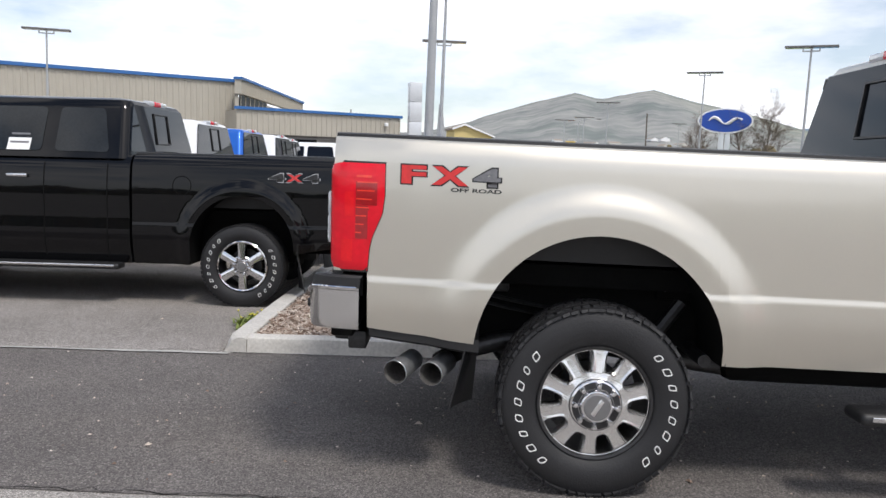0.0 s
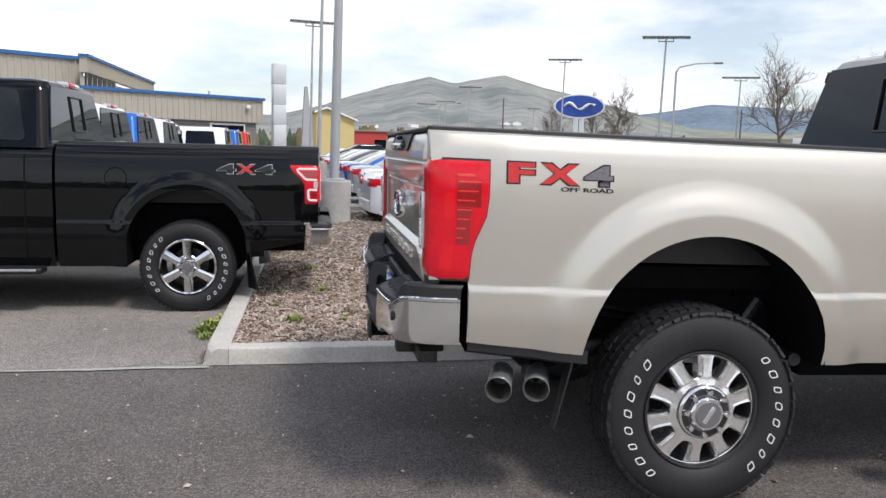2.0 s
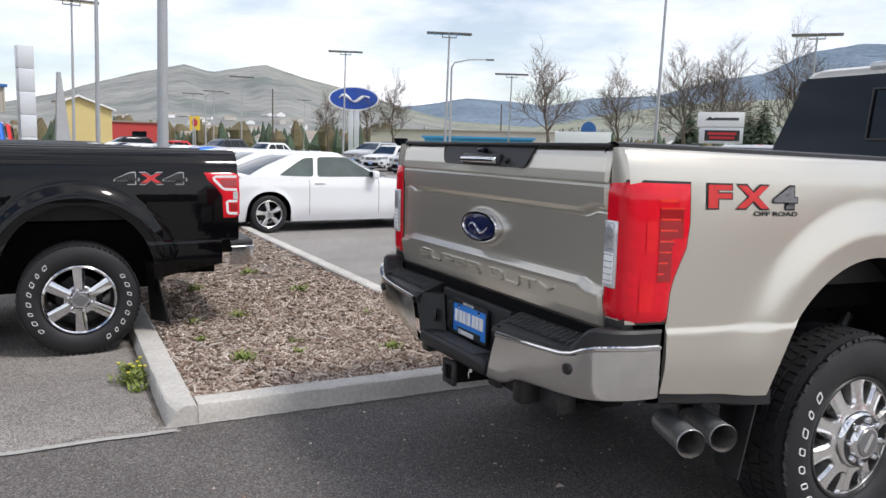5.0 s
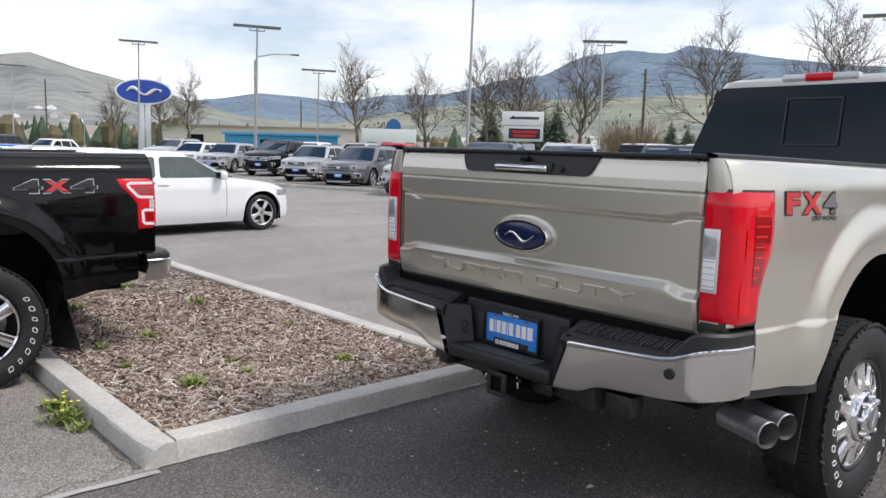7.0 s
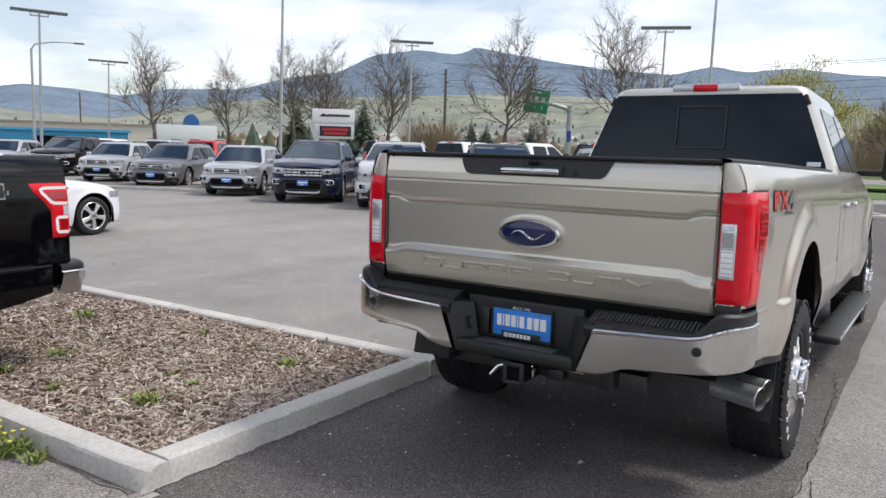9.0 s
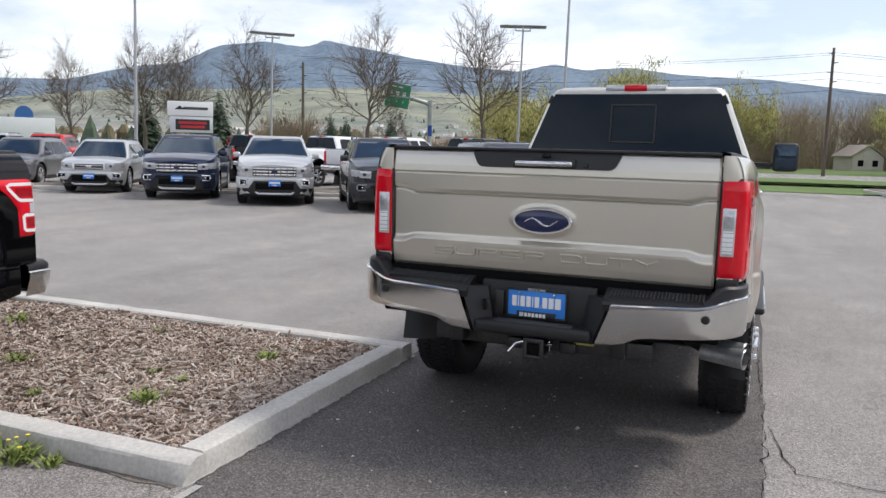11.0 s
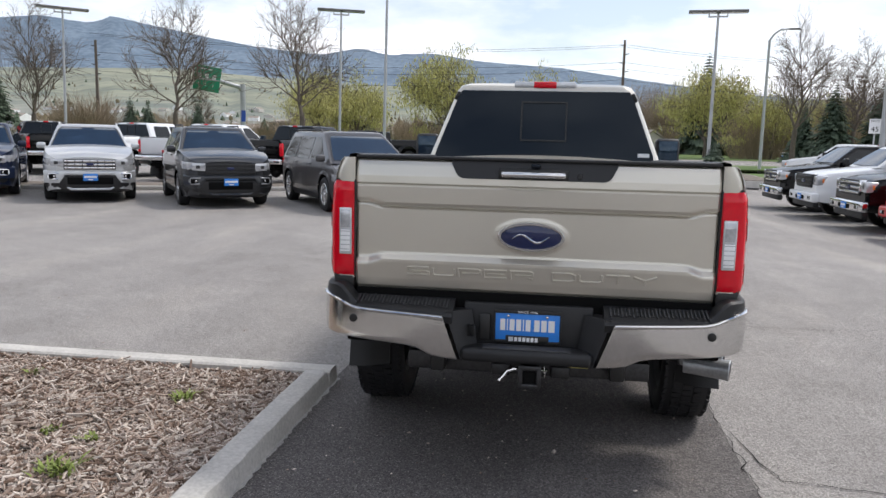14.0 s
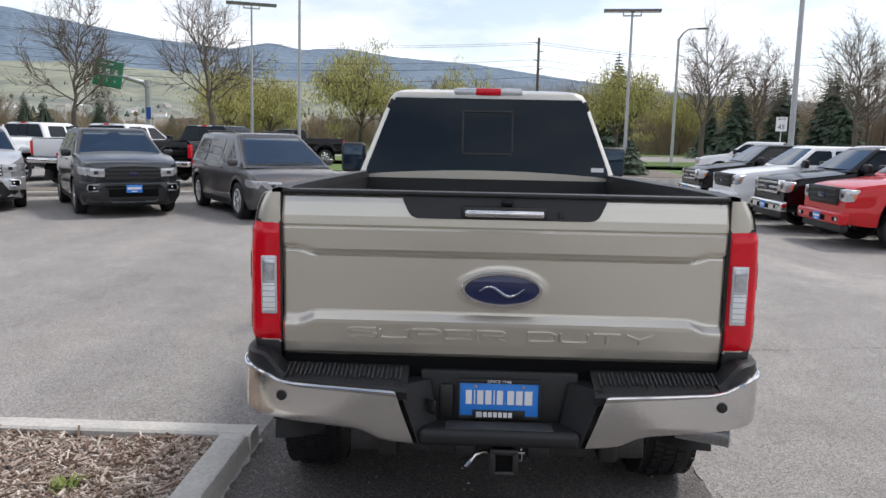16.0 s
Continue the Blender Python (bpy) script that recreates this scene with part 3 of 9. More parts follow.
def wheel(parent, at, kind, side, spin=0.0):
    """One wheel under a vehicle; side -1: its outer face looks to -y."""
    if kind not in WHEELS:
        R, width, rim_r, tread, spokes, style, m_face = WHEEL_KINDS[kind]
        bms = wheel_meshes(kind, R, width, rim_r, tread, spokes, style)
        meshes = {}
        for key, m in (("tyre", M_RUBBER), ("tread", M_RUBBER), ("barrel", M_STEEL), ("face", m_face), ("hub", M_CHROME), ("disc", M_STEEL), ("nut", M_CHROME), ("cap", M_ALLOYGREY)):
            ob = mesh_ob(key, bms[key], m, angle=14 if key == "face" and style == "hd" else 40)
            meshes[key] = ob.data
            bpy.data.objects.remove(ob)
        if kind in ("hd", "pickup"):
            meshes["letter"] = letter_meshes(R, width / 2, rim_r, -43), letter_meshes(R, width / 2, rim_r, 146)
        if style == 'hd':
            # flat dark ring stands in for the shade in the nut pockets
            ob = mesh_ob("recess", lathe([(0.0775, -width * 0.36 - 0.0515), (0.104, -width * 0.36 - 0.0475)], 40), M_STEEL)
            meshes["recess"] = ob.data
            bpy.data.objects.remove(ob)
            ob = mesh_ob("cap_bar", box((0.020, 0.004, 0.078), (0, -width * 0.36 - 0.079, 0), Matrix.Rotation(radians(28), 4, 'Y'), bevel=0.0015), M_ALLOY)
            meshes["bar"] = ob.data
            bpy.data.objects.remove(ob)
        meshes["nuts"] = (8, 0.091) if style == 'hd' else (6, 0.078) if style == 'six' else (5, 0.05)
        WHEELS[kind] = meshes
    ms = WHEELS[kind]
    hubob = new("wheel", ms["barrel"])
    hubob.parent = parent
    hubob.matrix_basis = Matrix.Translation(at) @ (Matrix() if side < 0 else Matrix.Rotation(math.pi, 4, 'Z')) @ Matrix.Rotation(radians(spin), 4, 'Y')
    if "recess" in ms:
        o = new("nut_recess", ms["recess"])
        o.parent = hubob
    for key, nm in (("tyre", "tyre"), ("face", "rim"), ("hub", "hub_cap"), ("cap", "centre_cap"), ("disc", "brake_disc")):
        o = new(nm, ms[key])
        o.parent = hubob
    if len(ms["tread"].vertices):
        o = new("tread", ms["tread"])
        o.parent = hubob
        tagged(o, "black all-terrain tread blocks", kind="stuff")
    if "bar" in ms:
        o = new("cap_bar", ms["bar"])
        o.parent = hubob
        tagged(o, "bright bar across the centre cap")
    if "letter" in ms:
        for me in ms["letter"]:
            o = new("tyre_lettering", me)
            o.parent = hubob
            tagged(o, "raised white outlined bars along the sidewall", kind="stuff")
    n, r = ms["nuts"]
    for i in range(n):
        o = new("wheel_nut", ms["nut"])
        o.parent = hubob
        o.location = (r * math.cos(2 * math.pi * i / n), 0.004, r * math.sin(2 * math.pi * i / n))
    return hubob


def letter_meshes(R, w, rim_r, start):
    """Raised white outlined bars in two arcs, where a sidewall carries unreadable maker's words."""
    bm = bmesh.new()
    rm = rim_r + (R - rim_r) * 0.47
    hh = (R - rim_r) * 0.098
    for _ in (0,):
        for i in range(8):
            a = radians(start + 12.4 * i)
            ww = (0.0165, 0.013, 0.0175, 0.015)[i % 4] * R / 0.42
            m = Matrix.Rotation(-a, 4, 'Y') @ Matrix.Translation((rm, -w * 1.004, 0)) @ Matrix.Rotation(radians(90), 4, 'Y')
            rings = []
            for k, y in ((1.0, 0.002), (1.0, -0.003), (0.0, -0.003), (0.0, 0.002)):
                ring = []
                for q in np.linspace(0, 2 * math.pi, 21)[:-1]:
                    cx, cz = math.cos(q), math.sin(q)
                    p = 0.45 if (i * 7 + int(start)) % 3 else 0.7
                    o = 0.0040 * (1 - k)
                    x, z = math.copysign(abs(cx) ** p, cx) * (ww - o), math.copysign(abs(cz) ** p, cz) * (hh - o)
                    ring.append(m @ Vector((x + 0.35 * z, y, z)))
                rings.append(ring)
            loft(rings, closed=True, bm=bm)
    ob = mesh_ob("tyre_lettering", bm, M_WHITELETTER, smooth=False)
    me = ob.data
    bpy.data.objects.remove(ob)
    return me


# radius, width, rim radius, all-terrain tread, spokes, style, face metal
WHEEL_KINDS = {
    "hd": (0.424, 0.28, 0.256, True, 10, 'hd', M_ALLOY),
    "pickup": (0.405, 0.275, 0.25, False, 6, 'six', M_CHROME),
    "pickup_far": (0.405, 0.275, 0.25, False, 6, 'six', M_CHROME),
    "suv": (0.375, 0.25, 0.245, False, 5, 'five', M_ALLOY),
    "sport": (0.328, 0.24, 0.24, False, 5, 'twin', M_ALLOY),
    "dark": (0.375, 0.25, 0.25, False, 5, 'twin', M_ALLOYGREY),
}


def body_columns(x0, x1, axles, Ra, n=46, knots=()):
    xs = list(np.linspace(x0, x1, n)) + list(knots)
    for ax in axles:
        xs += [ax + Ra * math.cos(t) for t in np.linspace(0, math.pi, 25)]
        xs += [ax - Ra * 1.0004, ax + Ra * 1.0004]
    xs = sorted(x for x in xs if x0 <= x <= x1)
    out = [xs[0]]
    for x in xs[1:]:
        if x - out[-1] > 1e-4:
            out.append(x)
    return out


def side_y(x, z, v):
    """Half width of a vehicle's side at x and height z."""
    zr, zt, w = v["sill"], lerp(v["top"], x), lerp(v["half"], x)
    t = (z - zr) / (zt - zr)
    y = w * (1 - v["tuck"] * max(0, (0.38 - t) / 0.38) ** 2 - v["lean"] * max(0, (t - 0.62) / 0.38) ** 2)
    y += v.get("step", 0.0) * (0.5 * smooth(v["crease_z"] + 0.007, v["crease_z"] - 0.018, z) + 0.7 * smooth(v["crease_z"], v["crease_z"] - 0.15, z))
    y -= v.get("shoulder", 0.0) * max(0.0, (z - zt + 0.10) / 0.10) ** 2
    y += v["crease"] * math.exp(-((z - v["crease_z"]) / 0.05) ** 2)
    for ax in v["axles"]:
        r = math.hypot(x - ax, z - v["az"])
        y += v["flare"] * smooth(v["Ra"] + v["flare_w"], v["Ra"] + v["flare_w"] * v.get("flare_in", 0.12), r) * (1 if r < v["Ra"] + v["flare_w"] else 0)
    return y


def arch_z(x, v):
    zb = lerp(v["bottom"], x)
    for ax in v["axles"]:
        d = abs(x - ax) / v["Ra"]
        if d < 1:
            zb = max(zb, v["az"] + v["Ra"] * (1 - d ** v["ap"]) ** (1 / v["ap"]))
    return zb


def side_rows(v, x0, x1, nz=22, n=46, ztop=None):
    """Rows of points, column by column, of one side (the +y side)."""
    cols = []
    for x in body_columns(x0, x1, v["axles"], v["Ra"], n, [b_[0] for b_ in v["bottom"]]):
        zb, zt = arch_z(x, v), lerp(v["top"], x) if ztop is None else ztop(x)
        cz = v["crease_z"]
        zs = [max(zb, z) for z in list(np.linspace(zb, max(zb, cz - 0.03), nz // 3)) + [cz - 0.018, cz - 0.008, cz, cz + 0.006, cz + 0.014]]
        zs += list(np.linspace(max(zb, cz + 0.014) + 0.004, zt, nz))
        cols.append([(x, side_y(x, z, v), z) for z in zs])
    return cols


def both_sides(cols, bm):
    loft(cols, bm=bm)
    loft([[(x, -y, z) for x, y, z in c] for c in cols], bm=bm)


def outline(x0, x1, w, r0, r1, n=6):
    """Rounded plan outline of a cabin level; r0 at the rear corners, r1 at the front ones."""
    pts = []
    for cx, cy, r, a0 in ((x1 - r1, w - r1, r1, 0), (x0 + r0, w - r0, r0, 90), (x0 + r0, -w + r0, r0, 180), (x1 - r1, -w + r1, r1, 270)):
        for k in range(n + 1):
            a = radians(a0 + 90 * k / n)
            pts.append((cx + r * math.cos(a), cy + r * math.sin(a)))
    return pts


def cab_x(c, end, t):
    """Where the cabin's front or rear stands at the level t: a line bowed outwards."""
    a, b = c[end]
    return a + (b - a) * (t - c.get("bulge", 0.0) * 4 * t * (1 - t))


def cabin(v, parent, material, name="cabin"):
    """Roof and pillars over the belt line: a closed shell."""
    c = v["cab"]
    zb, zr = c["belt"] - 0.03, c["roof"]
    rows = []
    for t, ins in ((0, 0), (0.18, 0), (0.35, 0), (0.52, 0), (0.7, 0), (0.82, 0), (0.9, 0.0), (0.965, 0.022), (0.995, 0.07), (1.012, 0.15), (1.022, 0.28)):
        tt = min(t, 0.93)
        z = zb + (zr - zb) * t
        x0 = cab_x(c, "rear", tt) + ins
        x1 = cab_x(c, "front", tt) - ins * 1.2
        w = c["w"][0] + (c["w"][1] - c["w"][0]) * tt - ins
        rr = max(0.02, 0.10 - ins * 0.1)
        rows.append([(x, y, z + (c.get("drop", 0.0) * smooth(x1 - 1.2, x1, x) * -1 if t > 0.8 else 0)) for x, y in outline(x0, x1, w, min(rr, 0.45 * (x1 - x0)), min(max(rr, c.get("nose_r", rr) - ins * 0.4), 0.45 * (x1 - x0)), 9)])
    return part(name, loft(rows, closed=True, cap=True), material, parent, angle=30)


def side_pane(v, pts, s, parent, name="side_window", material=None, off=0.006, thick=0.012, r=0.05):
    """A window in the cabin's side from an (x, z) outline; s: +1 left, -1 right."""
    c = v["cab"]
    zb, zr = c["belt"] - 0.03, c["roof"]
    def y(z):
        return c["w"][0] + (c["w"][1] - c["w"][0]) * min(0.93, (z - zb) / (zr - zb))
    P = [(p.x, s * (y(p.y) + off), p.y) for p in round_poly([(a, b) for a, b in pts], r)]
    if s > 0:
        P = P[::-1]
    return part(name, slab(P, thick), material or M_GLASS, parent, angle=30)


def end_pane(v, end, vb, vt, half_b, half_t, parent, name, material=None, off=0.006, thick=0.012, r=0.08, bow=0.03):
    """Windscreen (end 'front') or rear window between the cabin levels vb and vt."""
    c = v["cab"]
    zb, zr = c["belt"] - 0.03, c["roof"]
    e0, e1 = c[end]
    sg = 1 if end == "front" else -1
    n = 14
    rows = []
    for t in np.linspace(vb, vt, 9):
        f = (t - vb) / (vt - vb)
        hw = half_b + (half_t - half_b) * f
        if f == 0 or f == 1:
            hw -= r * 0.35
        row = []
        for u in np.linspace(-1, 1, n + 1):
            x = cab_x(c, end, t) + sg * (off + bow * (1 - u * u))
            rn = c.get("nose_r", 0.0) if end == "front" else 0.0
            over = abs(hw * u) - (c["w"][0] + (c["w"][1] - c["w"][0]) * min(t, 0.93) - rn)
            if rn and over > 0:
                x -= rn - math.sqrt(max(0.0, rn * rn - over * over))
            row.append((x, hw * u, zb + (zr - zb) * t))
        rows.append(row)
    bm = loft(rows)
    ret = bmesh.ops.extrude_face_region(bm, geom=bm.faces[:])
    bmesh.ops.translate(bm, vec=(-sg * thick, 0, 0), verts=[e for e in ret["geom"] if isinstance(e, bmesh.types.BMVert)])
    return part(name, bm, material or M_GLASS, parent, angle=30)


def lower_body(v, parent, material, name="body"):
    """Sides, bonnet and deck of a car in one shell, with the arches cut."""
    L = v["L"]
    cols = []
    nz, nd = 15, 6
    for x in body_columns(v.get("x0", 0), L, v["axles"], v["Ra"], v.get("body_n", 44)):
        zb, zt = arch_z(x, v), lerp(v["top"], x)
        col = []
        for k in range(nz + 1):
            z = zb + (zt - zb) * k / nz
            col.append((x, side_y(x, z, v), z))
        yt = col[-1][1]
        for k in range(1, nd + 1):
            f = k / nd
            col.append((x, yt * (1 - f), zt + v["crown"] * math.sin(f * math.pi / 2) ** 0.75))
        cols.append(col)
    bm = bmesh.new()
    both_sides(cols, bm)
    for c in (cols[0], cols[-1]):
        ring = [bm.verts.new(p) for p in c] + [bm.verts.new((x, -y, z)) for x, y, z in c[::-1][1:]]
        bm.faces.new(ring)
    bmesh.ops.remove_doubles(bm, verts=bm.verts, dist=0.0005)
    return part(name, bm, material, parent, angle=32)


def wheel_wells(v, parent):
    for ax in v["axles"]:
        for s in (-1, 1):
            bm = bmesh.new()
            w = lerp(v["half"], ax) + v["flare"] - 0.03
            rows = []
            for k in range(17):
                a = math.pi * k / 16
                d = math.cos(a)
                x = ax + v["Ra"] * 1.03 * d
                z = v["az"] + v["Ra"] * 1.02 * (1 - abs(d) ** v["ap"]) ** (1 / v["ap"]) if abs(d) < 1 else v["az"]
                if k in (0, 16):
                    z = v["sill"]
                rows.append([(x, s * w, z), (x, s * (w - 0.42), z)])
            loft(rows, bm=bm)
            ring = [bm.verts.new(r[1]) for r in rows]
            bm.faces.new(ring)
            # liner colour already holds the well's shade
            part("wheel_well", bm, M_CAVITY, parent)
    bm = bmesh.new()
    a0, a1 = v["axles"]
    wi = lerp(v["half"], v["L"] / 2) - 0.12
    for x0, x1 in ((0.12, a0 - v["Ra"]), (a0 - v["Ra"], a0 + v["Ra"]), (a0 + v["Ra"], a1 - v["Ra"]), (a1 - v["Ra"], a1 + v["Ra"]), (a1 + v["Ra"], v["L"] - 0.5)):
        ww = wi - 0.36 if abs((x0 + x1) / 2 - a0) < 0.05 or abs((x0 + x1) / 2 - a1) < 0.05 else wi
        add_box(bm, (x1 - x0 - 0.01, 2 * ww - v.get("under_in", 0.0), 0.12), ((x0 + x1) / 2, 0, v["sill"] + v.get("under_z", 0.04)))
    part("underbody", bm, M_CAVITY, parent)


def plate_at(parent, at, yawd, w=0.305, h=0.155):
    """Blue dealer plate with plain white bars; it faces -x before the turn."""
    m = Matrix.Translation(at) @ Matrix.Rotation(radians(yawd), 4, 'Z')
    b = box((0.012, w, h), bevel=0.003)
    bmesh.ops.transform(b, matrix=m, verts=b.verts)
    p = part("plate", b, M_PLATE, parent, "blue dealer plate with white bars")
    b = box((0.004, w * 0.86, h * 0.3), (-0.008, 0, h * 0.06))
    add_box(b, (0.004, w * 0.36, h * 0.14), (-0.008, 0, -h * 0.33))
    bmesh.ops.transform(b, matrix=m, verts=b.verts)
    part("plate_bar", b, M_WHITE, p)
    return p


def tall_front(root, v, material):
    """Lower front of a tall crossover: slotted grille, bumper crease, dark intake, fog lights in bright brackets, skid strip."""
    L, k = v["L"], v.get("front_k", 1.0)
    h = lerp(v["half"], L - 0.03)
    # the bumper follows the body's rounded plan
    def front_x(y):
        x = L
        while x > L - 0.7 and lerp(v["half"], x) < abs(y) - 0.004:
            x -= 0.015
        return x
    wmax = lerp(v["half"], L - 0.42)
    # body-colour bumper bar and its upper crease
    rows = []
    us = np.linspace(-1, 1, 31)
    xs_ = np.convolve(np.pad([front_x(u * wmax) for u in us], 2, mode="edge"), np.ones(5) / 5, mode="valid")
    for u, xb in zip(us, xs_):
        x, y = xb + 0.040, u * (wmax + 0.010)
        e = min(1.0, max(0.0, (abs(u) - 0.52) / 0.16))
        zb = (0.625 - 0.185 * e * e * (3 - 2 * e)) * k
        rows.append([(x - 0.06, y, 0.735 * k), (x, y, 0.715 * k), (x + 0.012, y, 0.68 * k), (x + 0.006, y, zb + 0.02), (x - 0.05, y, zb)])
    part("front_bumper", loft(rows), material, root, angle=40)
    rows = []
    for u, xb in zip(us, xs_):
        x, y = xb + 0.034, u * (wmax + 0.012)
        rows.append([(x - 0.05, y * 0.985, 0.64 * k), (x - 0.008, y * 0.985, 0.60 * k), (x, y * 0.98, 0.40 * k), (x - 0.03, y * 0.92, 0.30 * k), (x - 0.14, y * 0.84, 0.235 * k)])
    lower = part("lower_bumper", loft(rows), M_BLACKPLASTIC, root, "black plastic lower bumper", angle=40)
    pts = [(L + 0.035 - 0.3 * abs(u * 0.62) ** 3.2, u * 0.56, (0.315 if abs(u) < 0.72 else 0.315 + 0.10 * (abs(u) - 0.72) / 0.28) * k) for u in np.linspace(-1, 1, 15)]
    part("skid_strip", tube(pts, 0.030, 6), v.get("skid_mat", M_SILVER), lower)
    part("intake", box((0.03, 0.96, 0.17), (L + 0.024, 0, 0.50 * k), bevel=0.02), M_CAVITY, lower)
    for s in (1, -1):
        bm = tube([(L + 0.045, s * 0.64, 0.675 * k), (L + 0.005, s * 0.84, 0.665 * k), (L - 0.01, s * 0.865, 0.60 * k), (L + 0.005, s * 0.83, 0.545 * k), (L + 0.045, s * 0.66, 0.545 * k)], 0.021, 6)
        fog = part("fog_bracket", bm, v.get("fog_mat", M_CHROME), root)
        part("fog_recess", box((0.06, 0.20, 0.11), (L + 0.005, s * 0.745, 0.61 * k), Matrix.Rotation(s * radians(-15), 4, 'Z'), bevel=0.015), M_CAVITY, fog)
        part("fog_light", lathe([(0.0, 0.03), (0.02, 0.027), (0.025, 0.0)], 12, 'x'), M_ALLOY, fog).location = (L + 0.03, s * 0.74, 0.61 * k)
    plate_at(root, (L + 0.068, 0, 0.585 * k), 180)


def car(name, label, category, m, v, material, group="cars parked on the lot"):
    """A whole car, crossover or van from a table of its lines."""
    root = thing(name, label, category, m, group)
    L = v["L"]
    lower_body(v, root, material)
    wheel_wells(v, root)
    cabin(v, root, v.get("roof_mat", material))
    c = v["cab"]
    for s in (1, -1):
        for k, w in enumerate(v["windows"]):
            side_pane(v, w, s, root, material=v.get("side_glass"))
        hw = side_y(c["front"][0] - 0.3, c["belt"], v)
        mir = part("mirror", box((0.14, 0.20, 0.15), (c["front"][0] - 0.42, s * (hw + 0.10), c["belt"] + 0.07), bevel=0.045, seg=3), material, root)
        part("mirror_glass", box((0.008, 0.15, 0.11), (c["front"][0] - 0.493, s * (hw + 0.10), c["belt"] + 0.07), bevel=0.003), M_GLASS, mir)
        for hx in v["handles"]:
            part("door_handle", box((0.19, 0.03, 0.028), (hx, s * (side_y(hx, v["crease_z"] + 0.05, v) + 0.012), v["crease_z"] + 0.06), bevel=0.01), v.get("handle_mat", material), root)
        for sx in v["seams"]:
            rows = [[(sx + d, s * (side_y(sx, z, v) + 0.0016), z) for d in (-0.004, 0.004)] for z in np.linspace(v["sill"] + 0.08, c["belt"] - 0.02, 12)]
            part("door_seam", loft(rows), M_CAVITY, root)
        sillb = loft([[(x, s * (side_y(x, z, v) + 0.012), z) for z in (v["sill"] - 0.01, v["sill"] + 0.05, v["sill"] + 0.11)] for x in np.linspace(v["axles"][0] + v["Ra"] + 0.01, v["axles"][1] - v["Ra"] - 0.01, 12)])
        part("sill_trim", sillb, v.get("clad", M_BLACKPLASTIC), root)
        # headlights wrap round the front corners
        z0, hh, wd = v["head"]
        rows = []
        for t in np.linspace(0, 1, 9):
            x = L - 0.015 - v["headlen"] * t ** 1.6
            zz0, zz1 = z0 - hh * 0.5 * (1 - 0.45 * t), z0 + hh * 0.5 + 0.03 * t
            if t < 0.5:
                x = L + 0.012 - 0.05 * (t / 0.5) ** 2
                y = lerp(v["half"], L) * v["nose"] - wd * (1 - t / 0.5)
            else:
                f = (t - 0.5) / 0.5
                x = L - 0.04 - v["headlen"] * f
                y = side_y(x, z0, v) + 0.006
            rows.append([(x, s * y, zz0), (x + (0.012 if t < 0.5 else 0), s * (y + 0.012 if t >= 0.5 else y), (zz0 + zz1) / 2), (x, s * y, zz1)])
        hl = part("headlight", loft(rows), M_HEADLAMP, root, "clear headlight")
        hy = lerp(v["half"], L) * v["nose"]
        part("lamp_eye", box((0.02, wd * 0.22, hh * 0.42), (L + 0.016, s * (hy - wd * 0.55), z0 + 0.005), bevel=0.008), M_STEEL, hl)
        # tail lights at the rear corners
        tz0, tz1 = v["tail"]
        rows = []
        for t in np.linspace(0, 1, 8):
            if t < 0.45:
                x, y = -0.012, lerp(v["half"], 0) * 0.97 - 0.30 * (1 - t / 0.45)
            else:
                x = -0.012 + 0.30 * (t - 0.45) / 0.55
                y = side_y(max(0, x), (tz0 + tz1) / 2, v) + 0.008
            rows.append([(x, s * y, tz0 + 0.02 * t), (x - 0.01, s * y, (tz0 + tz1) / 2), (x, s * y, tz1)])
        part("tail_light", loft(rows), M_REDLENS, root, "red tail light")
    ws = v.get("screen", (0.11, 0.86))
    frame_ = end_pane(v, "front", ws[0] - 0.02, ws[1] + 0.03, c["w"][0] - 0.055, c["w"][1] - 0.045, root, "windscreen_surround", M_DECALBLACK, off=0.004, bow=0.02)
    end_pane(v, "front", ws[0], ws[1], c["w"][0] - 0.085, c["w"][1] - 0.070, frame_, "windscreen", M_LIGHTGLASS, off=0.009, bow=0.02)
    zc = c["belt"] - 0.03 + (c["roof"] - c["belt"] + 0.03) * ws[0]
    xc = cab_x(c, "front", ws[0])
    for y0, y1 in ((-0.55, 0.05), (0.05, 0.62)):
        part("wiper", tube([(xc + 0.09, y0, zc + 0.0), (xc + 0.075, (y0 + y1) / 2, zc + 0.035), (xc + 0.03, y1, zc + 0.05)], 0.008, 5), M_DECALBLACK, frame_)
    if v.get("rails"):
        for s in (1, -1):
            x0, x1 = c["rear"][1] + 0.15, c["front"][1] - 0.2
            part("roof_rail", tube([(x0, s * (c["w"][1] - 0.03), c["roof"] - 0.05), (x0 + 0.12, s * (c["w"][1] - 0.03), c["roof"] + 0.035), (x1 - 0.12, s * (c["w"][1] - 0.03), c["roof"] + 0.035), (x1, s * (c["w"][1] - 0.03), c["roof"] - 0.06)], 0.02, 6), v.get("rail_mat", M_BLACKPLASTIC), root)
    end_pane(v, "rear", 0.16, 0.86, c["w"][0] - 0.14, c["w"][1] - 0.08, root, "rear_window", off=0.022 if c.get("bulge", 0) > 0.08 else 0.008)
    # front: grille with bars, lower intake, bumper lip, fog lights, plate
    gz0, gz1, gw = v["grille"]
    g = part("grille", box((0.03, gw, gz1 - gz0), (L + 0.008, 0, (gz0 + gz1) / 2), bevel=0.012), M_BLACKPLASTIC, root)
    for k in range(v["bars"]):
        z = gz0 + (gz1 - gz0) * (k + 0.5) / v["bars"]
        part("grille_bar", box((0.018, gw * 0.97, v.get("bar_h", 0.02)), (L + 0.022, 0, z), bevel=0.006), v.get("bar_mat", M_CHROME), g)
